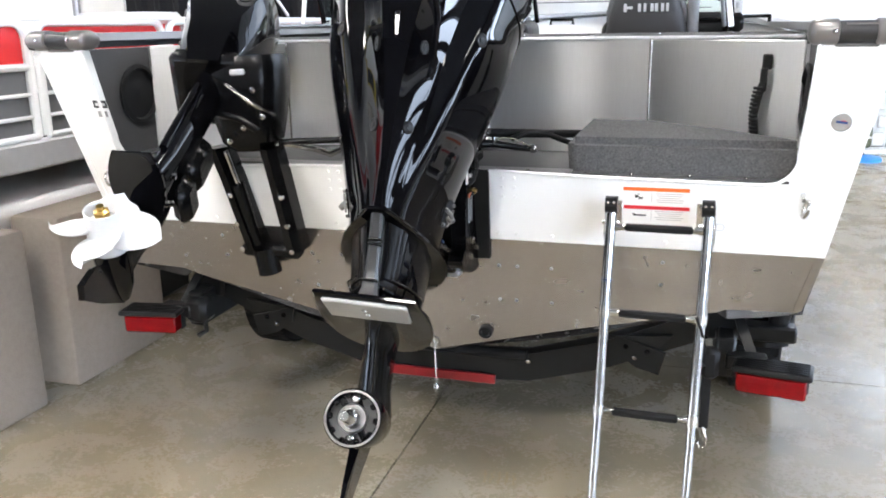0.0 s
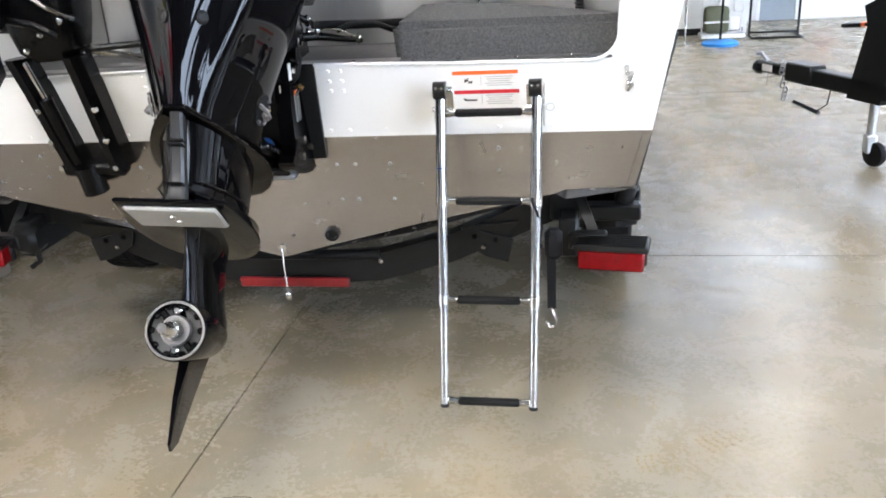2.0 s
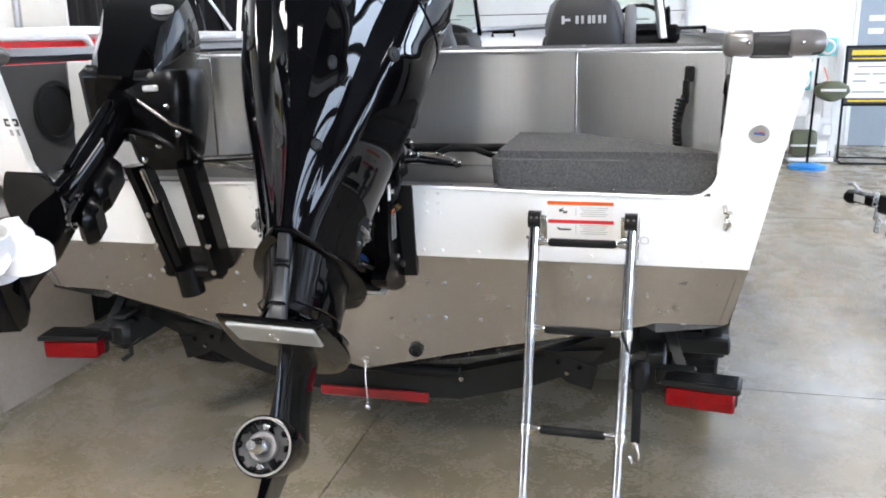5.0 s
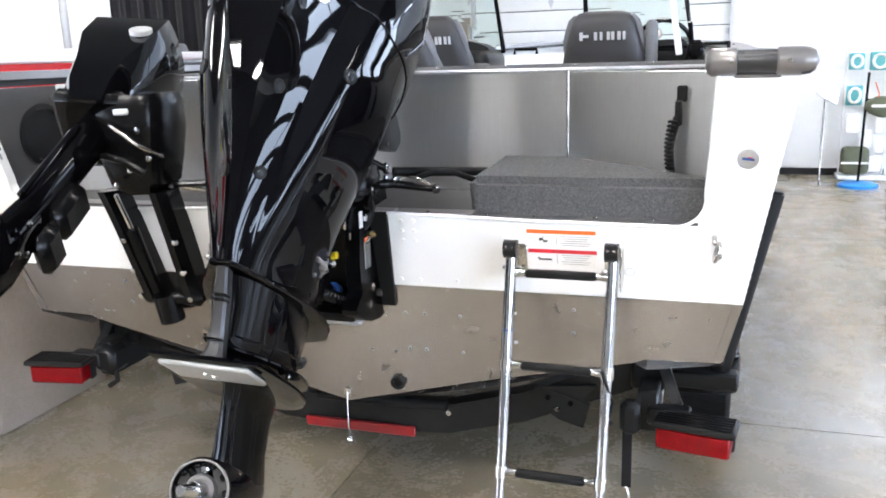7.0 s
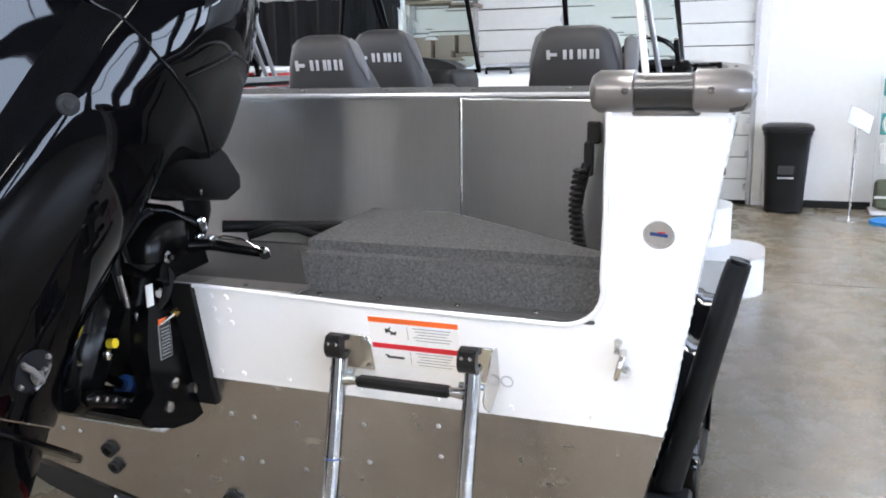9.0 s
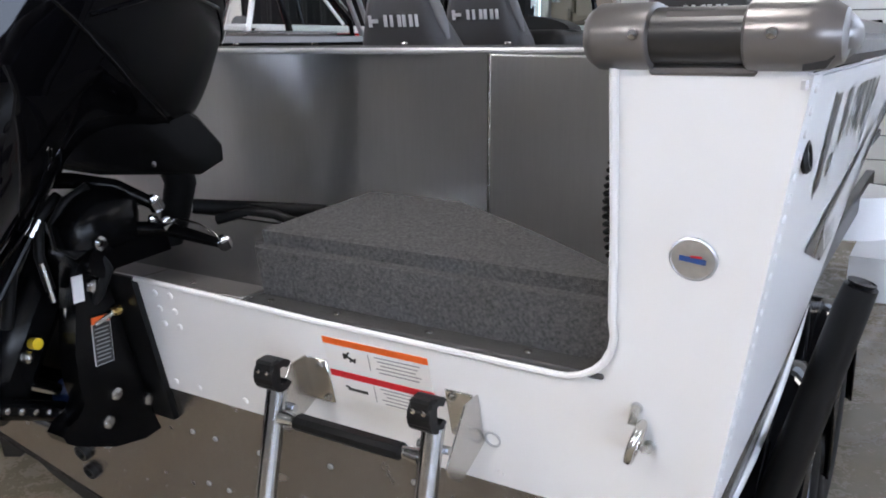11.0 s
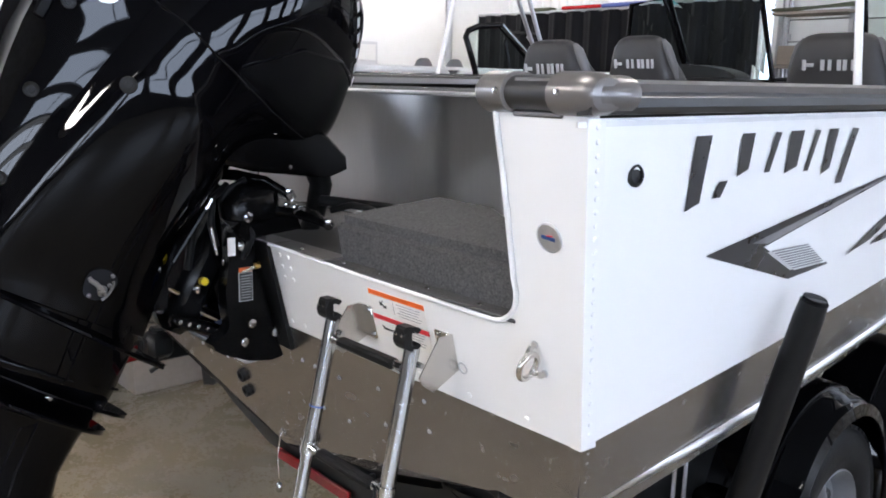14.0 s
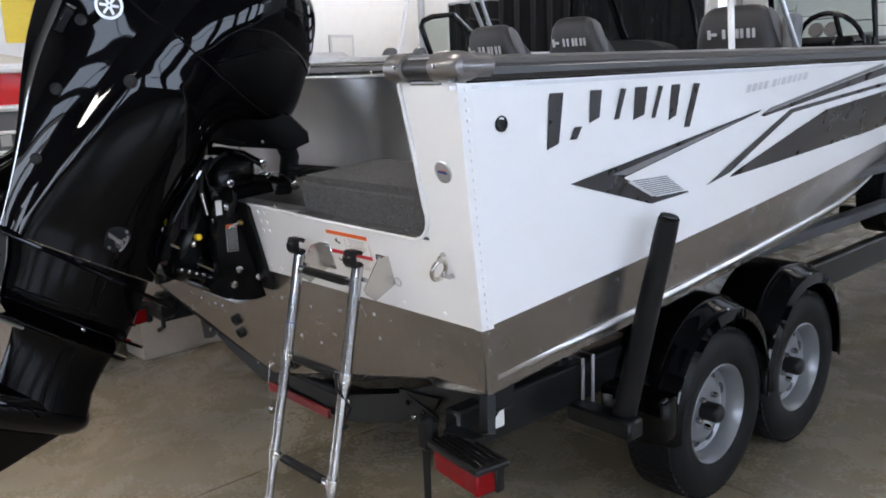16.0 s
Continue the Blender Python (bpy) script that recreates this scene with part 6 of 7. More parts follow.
part("leg", MB().rings([[KM @ Vector(p) for p in leg_ring(*l)] for l in ((0.12, -0.09, 0.05, 0.05), (0.0, -0.08, 0.04, 0.042), (-0.30, -0.075, 0.035, 0.036), (-0.42, -0.09, 0.06, 0.040), (-0.50, -0.10, 0.07, 0.036), (-0.62, -0.07, 0.05, 0.026), (-0.68, -0.06, 0.05, 0.025))]), BLACK, kick, "black drive leg", angle=50)
part("leg_rib", MB().tube([KM @ Vector((0.0, -0.085, 0.02)), KM @ Vector((0.0, -0.082, -0.32))], 0.012, 10), BLACK, kick, "raised rib of the leg")
o = cowl_ring(-0.51, -0.19, 0.02, 0.066, 0.045, 0.02, 10)
part("antiventilation_plate", MB().rings([[KM @ Vector(p) for p in o], [KM @ Vector((p[0], p[1], p[2] - 0.008)) for p in o]]), BLACK, kick, "black anti-ventilation plate")
part("shift_box", MB().box((0.045, 0.03, -0.22), (0.06, 0.10, 0.16), 0.02, KM).box((0.05, 0.05, -0.36), (0.05, 0.12, 0.10), 0.03, KM), SATIN, kick, "black co-pilot bracket")
for y, z in ((-0.05, -0.40), (0.0, -0.45), (0.02, -0.36), (-0.02, -0.48)):
    part("leg_bolt", MB().lathe([(0.009, 0), (0.009, 0.008), (0, 0.010)], 8, KM @ Matrix.Translation((0.044, y, z)) @ Matrix.Rotation(math.pi / 2, 4, "Y")), CHROME, kick)
KG = KM @ Matrix.Translation((0, 0, -0.72)) @ Matrix.Rotation(-math.pi / 2, 4, "X")
part("gearcase", MB().lathe([(0.0, 0.09), (0.018, 0.08), (0.032, 0.04), (0.040, -0.02), (0.042, -0.08), (0.040, -0.09), (0, -0.09)], 24, KG), BLACK, kick, "black gearcase")
ks = [(0.09, -0.73), (-0.04, -0.74), (-0.088, -0.82), (-0.094, -0.882), (-0.062, -0.892), (0.0, -0.832)]
mb = MB()
mb.add([KM @ Vector((x, y, z)) for x in (0.007, -0.007) for y, z in ks], [tuple(range(6)), tuple(reversed(range(6, 12)))] + [(i, (i + 1) % 6, 6 + (i + 1) % 6, 6 + i) for i in range(6)])
part("skeg", mb, BLACK, kick, "black skeg", smooth=False)
prop = part("propeller", MB().lathe([(0.043, -0.070), (0.042, -0.10), (0.037, -0.165), (0.038, -0.172), (0.035, -0.173), (0.032, -0.16), (0.030, -0.145), (0.0, -0.145)], 28, KG), PROP, kick, "white four-blade propeller")
part("prop_nut", MB().lathe([(0.018, -0.15), (0.018, -0.168), (0.010, -0.172), (0.009, -0.182), (0, -0.183)], 6, KG), BRASS, prop, "brass propeller nut")
for k in range(4):
    def blade(u, v, k=k):
        r = 0.034 + 0.090 * u
        half = 0.056 * math.sin(math.pi * (0.16 + 0.84 * u)) ** 0.55 if u < 0.999 else 0.004
        a = 2 * math.pi * k / 4 - 0.06 + 0.1 * u + (v - 0.5) * 2 * half / r
        return (r * math.cos(a), r * math.sin(a), -0.118 + (v - 0.5) * 0.034 * (1 - 0.3 * u))
    mb = MB().grid(blade, 10, 8, KG)
    mb.grid(lambda u, v, f=blade: (f(u, v)[0], f(u, v)[1], f(u, v)[2] - 0.006 * (1 - u)), 10, 8, KG)
    part("blade", mb, PROP, prop)
# kicker bracket on the transom
for x in (-0.635, -0.455):
    pts = [on_transom(x, z, 0.02) for z in (1.15, 1.05, 0.92, 0.80)]
    mb = MB()
    mb.rings([[(p[0] + dx + (0.06 * i / 3 if x < -0.5 else 0.025 * i / 3), p[1] + dy, p[2]) for dx, dy in ((-0.022, 0.03 if False else 0.016), (0.022, 0.016), (0.026, -0.05), (0.012, -0.085), (-0.012, -0.085), (-0.026, -0.05))] for i, p in enumerate(pts)])
    part("bracket_arm", mb, SATIN, kick, "black kicker bracket arm", smooth=False)
    for z in (1.02, 0.92, 0.83):
        part("bolt", MB().lathe([(0.009, 0), (0.009, 0.008), (0, 0.010)], 8, tm(x + 0.03, z, 0.095)), CHROME, kick)
part("bracket_base", MB().tube([on_transom(-0.555, 0.80, 0.05), on_transom(-0.545, 0.71, 0.06)], 0.040, 16), SATIN, kick)
part("bracket_cross", MB().box((0, 0, 0.04), (0.22, 0.05, 0.05), 0.015, tm(-0.53, 0.80)), SATIN, kick)
part("lift_ram", MB().tube([on_transom(-0.565, 0.82, 0.075), on_transom(-0.58, 1.03, 0.085)], 0.021, 12), SATIN, kick)
part("lift_rod", MB().tube([on_transom(-0.58, 1.03, 0.085), on_transom(-0.592, 1.14, 0.095)], 0.008, 10), CHROME, kick, "bright lift rod")
KB = frame_x(Vector((-0.53, -0.20, 1.27)), Vector((1, 0.10, 0.04)))
pv = part("pivot_block", MB().rings([[KB @ Vector((w * math.copysign(abs(math.cos(a)) ** 0.5, math.cos(a)), d * math.copysign(abs(math.sin(a)) ** 0.5, math.sin(a)), z)) for a in [2 * math.pi * k / 20 for k in range(20)]] for z, w, d in ((-0.13, 0.05, 0.06), (-0.10, 0.085, 0.085), (-0.03, 0.10, 0.10), (0.05, 0.115, 0.11), (0.13, 0.12, 0.11), (0.16, 0.11, 0.10))]), SATIN, kick, "black cast tilt head", angle=40)
for dx, dz in ((-0.07, 0.03), (0.06, 0.06), (0.02, -0.05), (-0.03, -0.09), (0.08, -0.02), (-0.09, 0.10)):
    part("bolt", MB().lathe([(0.009, 0), (0.009, 0.007), (0.004, 0.009), (0, 0.009)], 8, KB @ Matrix.Translation((dx, -0.105, dz)) @ Matrix.Rotation(math.pi / 2, 4, "X")), CHROME, pv)
part("tilt_handle", MB().tube([KB @ Vector(p) for p in ((-0.10, -0.06, 0.02), (-0.06, -0.13, 0.0), (0.02, -0.135, -0.02), (0.07, -0.12, -0.06))], 0.012, 10), SATIN, pv, "black tilt handle")
part("throttle_link", MB().tube([KB @ Vector(p) for p in ((0.10, -0.06, -0.02), (0.06, -0.12, 0.02), (-0.02, -0.12, 0.08))], 0.006, 8), STEEL, pv)
part("cowl_clip", MB().box((0.02, -0.115, 0.115), (0.045, 0.014, 0.018), 0.004, KB), SILVER, pv, "small bright cowl clip")
part("tie_bar", MB().tube([(-0.43, -0.20, 1.165), (-0.18, -0.16, 1.175)], 0.010, 8), SATIN, kick, "black tie bar to the main motor")
part("fuel_hose", MB().tube([(-0.45, -0.18, 1.16), (-0.36, -0.10, 1.13), (-0.30, -0.13, 1.12), (-0.24, -0.05, 1.15)], 0.010, 8), STEEL, kick)

# ---- trailer details ----
part("tongue", MB().box((0, 5.9, 0.50), (0.10, 2.6, 0.12), 0.01), FRAME, trailer, "black trailer tongue")
for s in (1, -1):
    part("tongue_brace", MB().tube([(s * 0.92, 4.4, 0.50), (s * 0.04, 6.1, 0.50)], 0.045, 4), FRAME, trailer)
    for y in (0.52, 0.57):
        part("u_bolt", MB().tube([(s * 0.985, y, 0.42), (s * 0.985, y, 0.585), (s * 0.895, y, 0.585), (s * 0.895, y, 0.42)], 0.006, 8), GALV, trailer, "zinc U-bolt")
    part("post_foot", MB().box((s * 1.08, 0.50, 0.42), (0.24, 0.07, 0.06), 0.008), FRAME, trailer)
    part("corner_gusset", MB().box((s * 0.93, 0.16, 0.60), (0.10, 0.12, 0.16), 0.01), FRAME, trailer)
    for x, z in ((0.67, 0.46), (0.30, 0.375), (0.93, 0.62)):
        part("bolt", MB().lathe([(0.009, 0), (0.009, 0.006), (0, 0.008)], 8, Matrix.Translation((s * x, 0.118, z)) @ Matrix.Rotation(math.pi / 2, 4, "X")), CHROME, trailer)
    part("bunk_gusset", plate([(s * 0.58, 0.50), (s * 0.78, 0.52), (s * 0.70, 0.42)], 0.01, -0.115), FRAME, trailer, smooth=False)
part("keel_roller", MB().tube([(-0.16, 0.10, 0.405), (0.30, 0.10, 0.405)], 0.018, 12), RUBBER, trailer, "black keel pad")
part("hazard_sticker", MB().prism([(0.0, 0), (0.075, 0), (0.075, 0.06)], 0.002, Matrix.Translation((0.972, 0.10, 0.475)) @ Matrix(((0, 0, 1, 0), (1, 0, 0, 0), (0, 1, 0, 0), (0, 0, 0, 1)))), PAPER, trailer, "white triangular sticker", smooth=False)
part("lamp_bracket", MB().tube([(-0.96, -0.02, 0.50), (-0.90, 0.0, 0.47), (-0.90, 0.0, 0.42), (-0.93, -0.01, 0.40)], 0.010, 8).box((-0.93, 0.02, 0.50), (0.09, 0.10, 0.10), 0.02), FRAME, trailer)
part("tie_down_strap", MB().box((0.895, -0.045, 0.50), (0.055, 0.05, 0.10), 0.015).box((0.888, -0.05, 0.37), (0.028, 0.006, 0.18), 0.002), RUBBER, trailer, "black tie-down strap")
part("strap_hook", MB().tube([(0.886, -0.05, 0.285), (0.892, -0.05, 0.265), (0.902, -0.05, 0.24), (0.895, -0.05, 0.215), (0.880, -0.05, 0.212), (0.872, -0.05, 0.232)], 0.005, 8), STEEL, trailer, "steel S-hook")
part("spare_bracket", MB().box((0.30, 4.46, 0.42), (0.30, 0.08, 0.06), 0.008).box((0.44, 4.46, 0.50), (0.05, 0.08, 0.18), 0.008), FRAME, trailer)
wheel(trailer, pose(0.44, 4.46, 0.60, 0, 90, 0), "black spare tyre on the trailer frame")

# ---- things in the hall ----
# carpet-covered blocks beside the pontoon
for y0, y1 in ((-0.62, 0.035), (0.215, 0.87)):
    alone("display_block", MB().box((-1.835, (y0 + y1) / 2, 0.38), (0.25, y1 - y0, 0.76), 0.018, seg=2), BOARD, "taupe carpet-covered display block on the floor", "block", "display blocks")

# red and grey pontoon boat
pb = thing("pontoon_boat", "pontoon boat with red and grey fence panels and white rails", "boat", at=(-2.9, 1.2, 0.3))
for x in (-2.28, -3.75):
    part("pontoon_tube", MB().tube([(x, -1.55, 0.64), (x, -1.40, 0.64), (x, 4.6, 0.64), (x, 5.1, 0.70), (x, 5.4, 0.80)], [0.25, 0.31, 0.31, 0.24, 0.08], 28), ALU, pb, "bright aluminium pontoon tube")
    for y in (-0.8, 1.5, 3.9):
        part("support_stand", MB().box((x, y, 0.17), (0.4, 0.3, 0.34), 0.02), FRAME, pb, "black support stand")
part("deck_edge", MB().box((-1.93, 1.75, 0.995), (0.06, 6.3, 0.125), 0.012), SILVER, pb, "bright deck edge trim")
part("deck_edge", MB().box((-1.945, 1.75, 0.955), (0.03, 6.3, 0.04), 0.008), GREYP, pb)
part("deck", MB().box((-3.0, 1.75, 1.03), (2.1, 6.2, 0.05), 0.006), CARPET, pb, "grey deck floor")
YS = [-1.40, -0.66, 0.44, 1.40, 2.40, 3.5, 4.7]
for y0, y1 in zip(YS, YS[1:]):
    a, b = y0 + 0.03, y1 - 0.03
    fr = [(-1.92, a, 1.07)] + [(-1.92, a + 0.07 - 0.07 * math.cos(t), 1.48 + 0.07 * math.sin(t)) for t in [math.pi / 2 * k / 5 for k in range(6)]]
    fr += [(-1.92, b - 0.07 + 0.07 * math.sin(t), 1.48 + 0.07 * math.cos(t)) for t in [math.pi / 2 * k / 5 for k in range(6)]] + [(-1.92, b, 1.07)]
    sec = part("fence_section", MB().tube(fr, 0.020, 8), WHITE, pb, "white tubular fence frame")
    part("red_panel", MB().box((-1.935, (a + b) / 2, 1.455), (0.008, b - a - 0.02, 0.16), 0.002), REDP, sec, "red enamel panel")
    part("grey_panel", MB().box((-1.935, (a + b) / 2, 1.21), (0.008, b - a - 0.02, 0.29), 0.002), GREYP, sec, "grey enamel panel")
    for z, r in ((1.365, 0.016), (1.25, 0.009), (1.155, 0.009), (1.07, 0.015)):
        part("fence_bar", MB().tube([(-1.918, a, z), (-1.918, b, z)], r, 8), WHITE, sec)
part("top_trim", MB().box((-1.95, 1.68, 1.565), (0.10, 6.2, 0.02), 0.006), WHITE, pb, "white top cap")
for k in range(6):
    part("name_bar", MB().box((-1.928, -0.62 + 0.075 * k, 1.21), (0.006, 0.052, 0.055), 0.002), SILVER, pb, "chrome lettering bar")
part("red_slash", MB().tube([(-1.90, -0.14, 1.53), (-1.90, 0.0, 1.40)], 0.010, 8), WHITE, pb)


def chair(x, y, m, s=1.0, label="", rz=0.0):
    mm = pose(x, y, 1.06, 0, 0, rz)
    part("captain_chair", MB().box((0, 0, 0.34), (0.5 * s, 0.5 * s, 0.16), 0.05, mm, 3).box((0, -0.22 * s, 0.66), (0.46 * s, 0.14, 0.55), 0.065, mm @ pose(0, 0, 0, 8), 3).tube([(0, 0, 0), (0, 0, 0.28)], 0.05, 12, mm), m, pb, label)


chair(-2.75, -0.35, CREAM, 1.0, "cream vinyl captain's chair", 60)
part("arm_rest", MB().tube([(-2.45, -0.12, 1.60), (-2.45, 0.08, 1.58)], [0.05, 0.03], 12), CREAM, pb, "cream padded armrest")
for y in (2.75, 3.05):
    part("chair_back", MB().rings([[(-2.62 + 0.035 * math.sin(t), y + 0.10 * w * math.cos(t), z) for t in [2 * math.pi * k / 16 for k in range(16)]] for z, w in ((1.40, 0.9), (1.50, 1.0), (1.58, 0.9), (1.63, 0.55), (1.645, 0.2))]), SEATG, pb, "grey padded chair back")
    part("chair_stem", MB().tube([(-2.62, y, 1.05), (-2.62, y, 1.42)], 0.03, 10), GALV, pb)
part("helm_console", MB().box((-2.7, 3.85, 1.30), (0.6, 0.5, 0.5), 0.05, seg=2), DARKPL, pb, "black helm console")
wsf = [(-2.42, 3.45, 1.52), (-2.45, 3.40, 1.78), (-2.52, 3.50, 1.86), (-2.62, 3.95, 1.86), (-2.66, 4.20, 1.52)]
part("helm_screen", MB().tube(wsf, 0.014, 8), SATIN, pb, "black tubular screen frame")
part("helm_screen_strip", MB().tube([(-2.55, 3.75, 1.84), (-2.48, 3.95, 1.60)], 0.012, 8), WHITE, pb)
part("stern_box", MB().box((-2.5, 1.9, 1.40), (0.5, 0.35, 0.30), 0.03), REDP, pb, "red and white cooler")
part("stern_box_lid", MB().box((-2.5, 1.9, 1.575), (0.52, 0.37, 0.07), 0.03), WHITE, pb)

# white two-tier dock step
ds = thing("dock_steps", "white moulded two-tier dock steps with rounded fronts", "steps", at=(1.25, 4.5, 0))


def round_front(x0, x1, y0, y1, h):
    r = 0.28
    o = [(x0, y1), (x0, y0)] + arc(x1 - r, y0 + r, r, -90, 0, 10) + arc(x1 - r, y1 - r, r, 0, 90, 10)
    return o


part("lower_step", MB().prism(round_front(0.98, 1.40, 4.15, 4.95, 0.26), 0.26), WHITE, ds)
part("upper_step", MB().prism(round_front(0.85, 1.16, 4.55, 5.2, 0.26), 0.27, Matrix.Translation((0, 0, 0.26))), WHITE, ds)

# neighbouring trailer's tongue with winch post and jack
tt = thing("trailer_tongue", "black trailer tongue with coupler, winch post and jack wheel", "trailer", at=(2.62, 2.4, 0))
dirv = Vector((-0.42, 0.91, 0)).normalized()
base = Vector((2.62, 2.50, 0.43))


def along(d, side=0.0, z=0.0):
    return base + dirv * d + Vector((dirv.y, -dirv.x, 0)) * side + Vector((0, 0, z))


TB = frame_x(base, dirv)
part("tongue_beam", MB().box((-0.65, 0, 0.01), (2.3, 0.09, 0.10), 0.008, TB), FRAME, tt, "black square steel beam")
part("coupler_sleeve", MB().box((0.58, 0, 0.02), (0.24, 0.12, 0.12), 0.01, TB), FRAME, tt)
part("coupler", MB().box((0.86, 0, 0.01), (0.34, 0.075, 0.07), 0.012, TB).box((1.03, 0, 0.0), (0.10, 0.085, 0.09), 0.03, TB), SATIN, tt, "black ball coupler")
part("coupler_label", MB().box((0.90, 0.039, 0.012), (0.10, 0.003, 0.045), 0, TB), PAPER, tt)
part("coupler_latch", MB().tube([along(0.95, 0, 0.05), along(1.02, 0, 0.09), along(1.06, 0, 0.08)], 0.012, 8), GALV, tt)
for k in range(9):
    c = along(0.70 + 0.012 * (k % 3), -0.07 + 0.005 * k, 0.07 - 0.028 * k)
    ringp = [c + Vector((0.013 * math.cos(a), 0.004 * math.sin(2 * a), 0.02 * math.sin(a))) for a in [2 * math.pi * j / 10 for j in range(11)]]
    part("chain_link", MB().tube(ringp, 0.0045, 6, pose(0, 0, 0)), GALV, tt)
part("grip_bar", MB().tube([along(0.76, 0.08, -0.20), along(0.52, 0.08, -0.23)], 0.014, 10), SATIN, tt, "black grip")
part("brake_cable", MB().tube([along(0.54, 0.08, -0.22), along(0.44, 0.07, -0.16), along(0.40, 0.05, -0.06)], 0.004, 6), RUBBER, tt)
part("pin_cable", MB().tube([along(1.0, 0.05, 0), along(1.01, 0.05, -0.12)], 0.002, 6), GALV, tt)
part("winch_post", MB().prism([(-0.10, -0.06), (0.16, -0.06), (0.06, 0.36), (0.10, 0.46), (-0.06, 0.54), (-0.18, 0.52), (-0.16, 0.36)], 0.09, TB @ Matrix.Translation((0, 0.045, 0)) @ Matrix.Rotation(math.pi / 2, 4, "X")), FRAME, tt, "black winch post", smooth=False)
part("round_sticker", MB().lathe([(0.032, 0), (0.032, 0.002), (0, 0.002)], 24, TB @ Matrix.Translation((0.04, -0.048, 0.0)) @ Matrix.Rotation(math.pi / 2, 4, "X")), PAPER, tt, "round white and blue sticker")
part("sticker_ring", MB().lathe([(0.024, 0.002), (0.024, 0.003), (0.010, 0.003), (0.010, 0.002)], 24, TB @ Matrix.Translation((0.04, -0.048, 0.0)) @ Matrix.Rotation(math.pi / 2, 4, "X")), BLUE, tt)
part("name_bar", MB().box((0.0, -0.048, 0.47), (0.10, 0.003, 0.022), 0, TB), SILVER, tt)
part("small_label", MB().box((0.13, -0.048, 0.07), (0.03, 0.003, 0.05), 0, TB), PAPER, tt)
part("winch_handle", MB().tube([along(0.06, 0.06, 0.36), along(0.28, 0.08, 0.33)], 0.010, 8).tube([along(0.24, 0.08, 0.335), along(0.40, 0.09, 0.315)], 0.015, 10), SATIN, tt, "black winch handle")
part("handle_band", MB().tube([along(0.20, 0.077, 0.342), along(0.235, 0.08, 0.338)], 0.016, 10), ORANGE, tt)
part("winch_drum", MB().lathe([(0.085, -0.03), (0.085, 0.0), (0.04, 0.012), (0.04, 0.03), (0, 0.03)], 24, TB @ Matrix.Translation((-0.20, -0.05, 0.46)) @ Matrix.Rotation(math.pi / 2, 4, "X")), YELLOW, tt, "yellow winch spool")
part("winch_strap", MB().box((-0.22, -0.03, 0.28), (0.16, 0.06, 0.07), 0.02, TB), YELLOW, tt, "yellow winch strap")
part("jack_post", MB().tube([(2.632, 2.50, 0.17), (2.632, 2.50, 0.44)], 0.024, 14), GALV, tt, "zinc jack tube")
part("jack_fork", MB().box((2.632, 2.50, 0.13), (0.06, 0.075, 0.11), 0.01), GALV, tt)
part("jack_wheel", MB().lathe([(0.0, -0.028), (0.05, -0.026), (0.068, -0.02), (0.074, 0.0), (0.068, 0.02), (0.05, 0.026), (0, 0.028)], 24, pose(2.655, 2.47, 0.074, 0, 90, 30)), RUBBER, tt, "black jack wheel")
for k in range(4):
    part("bolt", MB().lathe([(0.010, 0), (0.010, 0.006), (0, 0.008)], 8, TB @ Matrix.Translation((-0.06 + 0.10 * (k % 2), -0.047, -0.04 + 0.20 * (k // 2))) @ Matrix.Rotation(math.pi / 2, 4, "X")), GALV, tt)
part("tongue_leg", MB().box((-1.7, 0, -0.21), (0.09, 0.09, 0.42), 0.01, TB), FRAME, tt)

# wheeled bin
bn = thing("wheeled_bin", "black plastic wheeled refuse bin against the white wall", "bin", at=(1.60, 8.0, 0))
rings = []
for z, w, d in ((0.02, 0.19, 0.20), (0.10, 0.195, 0.205), (0.60, 0.215, 0.235), (0.80, 0.23, 0.25), (0.83, 0.245, 0.265), (0.86, 0.245, 0.265)):
    rings.append([(1.60 + w * math.copysign(abs(math.cos(a)) ** 0.4, math.cos(a)), 8.03 + d * math.copysign(abs(math.sin(a)) ** 0.4, math.sin(a)), z) for a in [2 * math.pi * k / 28 for k in range(28)]])
part("bin_body", MB().rings(rings), DARKPL, bn)
rings = []
for z, w in ((0.862, 0.255), (0.885, 0.26), (0.91, 0.25), (0.93, 0.20), (0.935, 0.08)):
    rings.append([(1.60 + w * math.copysign(abs(math.cos(a)) ** 0.45, math.cos(a)), 8.03 + (w + 0.02) * math.copysign(abs(math.sin(a)) ** 0.45, math.sin(a)), z) for a in [2 * math.pi * k / 28 for k in range(28)]])
part("lid", MB().rings(rings), DARKPL, bn, "black domed lid")
part("catch_bar", MB().tube([(1.52, 7.80, 0.38), (1.68, 7.80, 0.38)], 0.010, 8), GALV, bn, "steel catch bar")
# black block on the bin's uncut front, for the shade in its catch pocket
part("recess_shade", MB().box((1.60, 7.806, 0.46), (0.16, 0.03, 0.10), 0.01), BLKINK, bn)
for x in (1.44, 1.76):
    part("bin_wheel", MB().lathe([(0.0, -0.02), (0.07, -0.02), (0.08, 0.0), (0.07, 0.02), (0, 0.02)], 20, pose(x, 8.22, 0.08, 0, 90, 0)), RUBBER, bn)

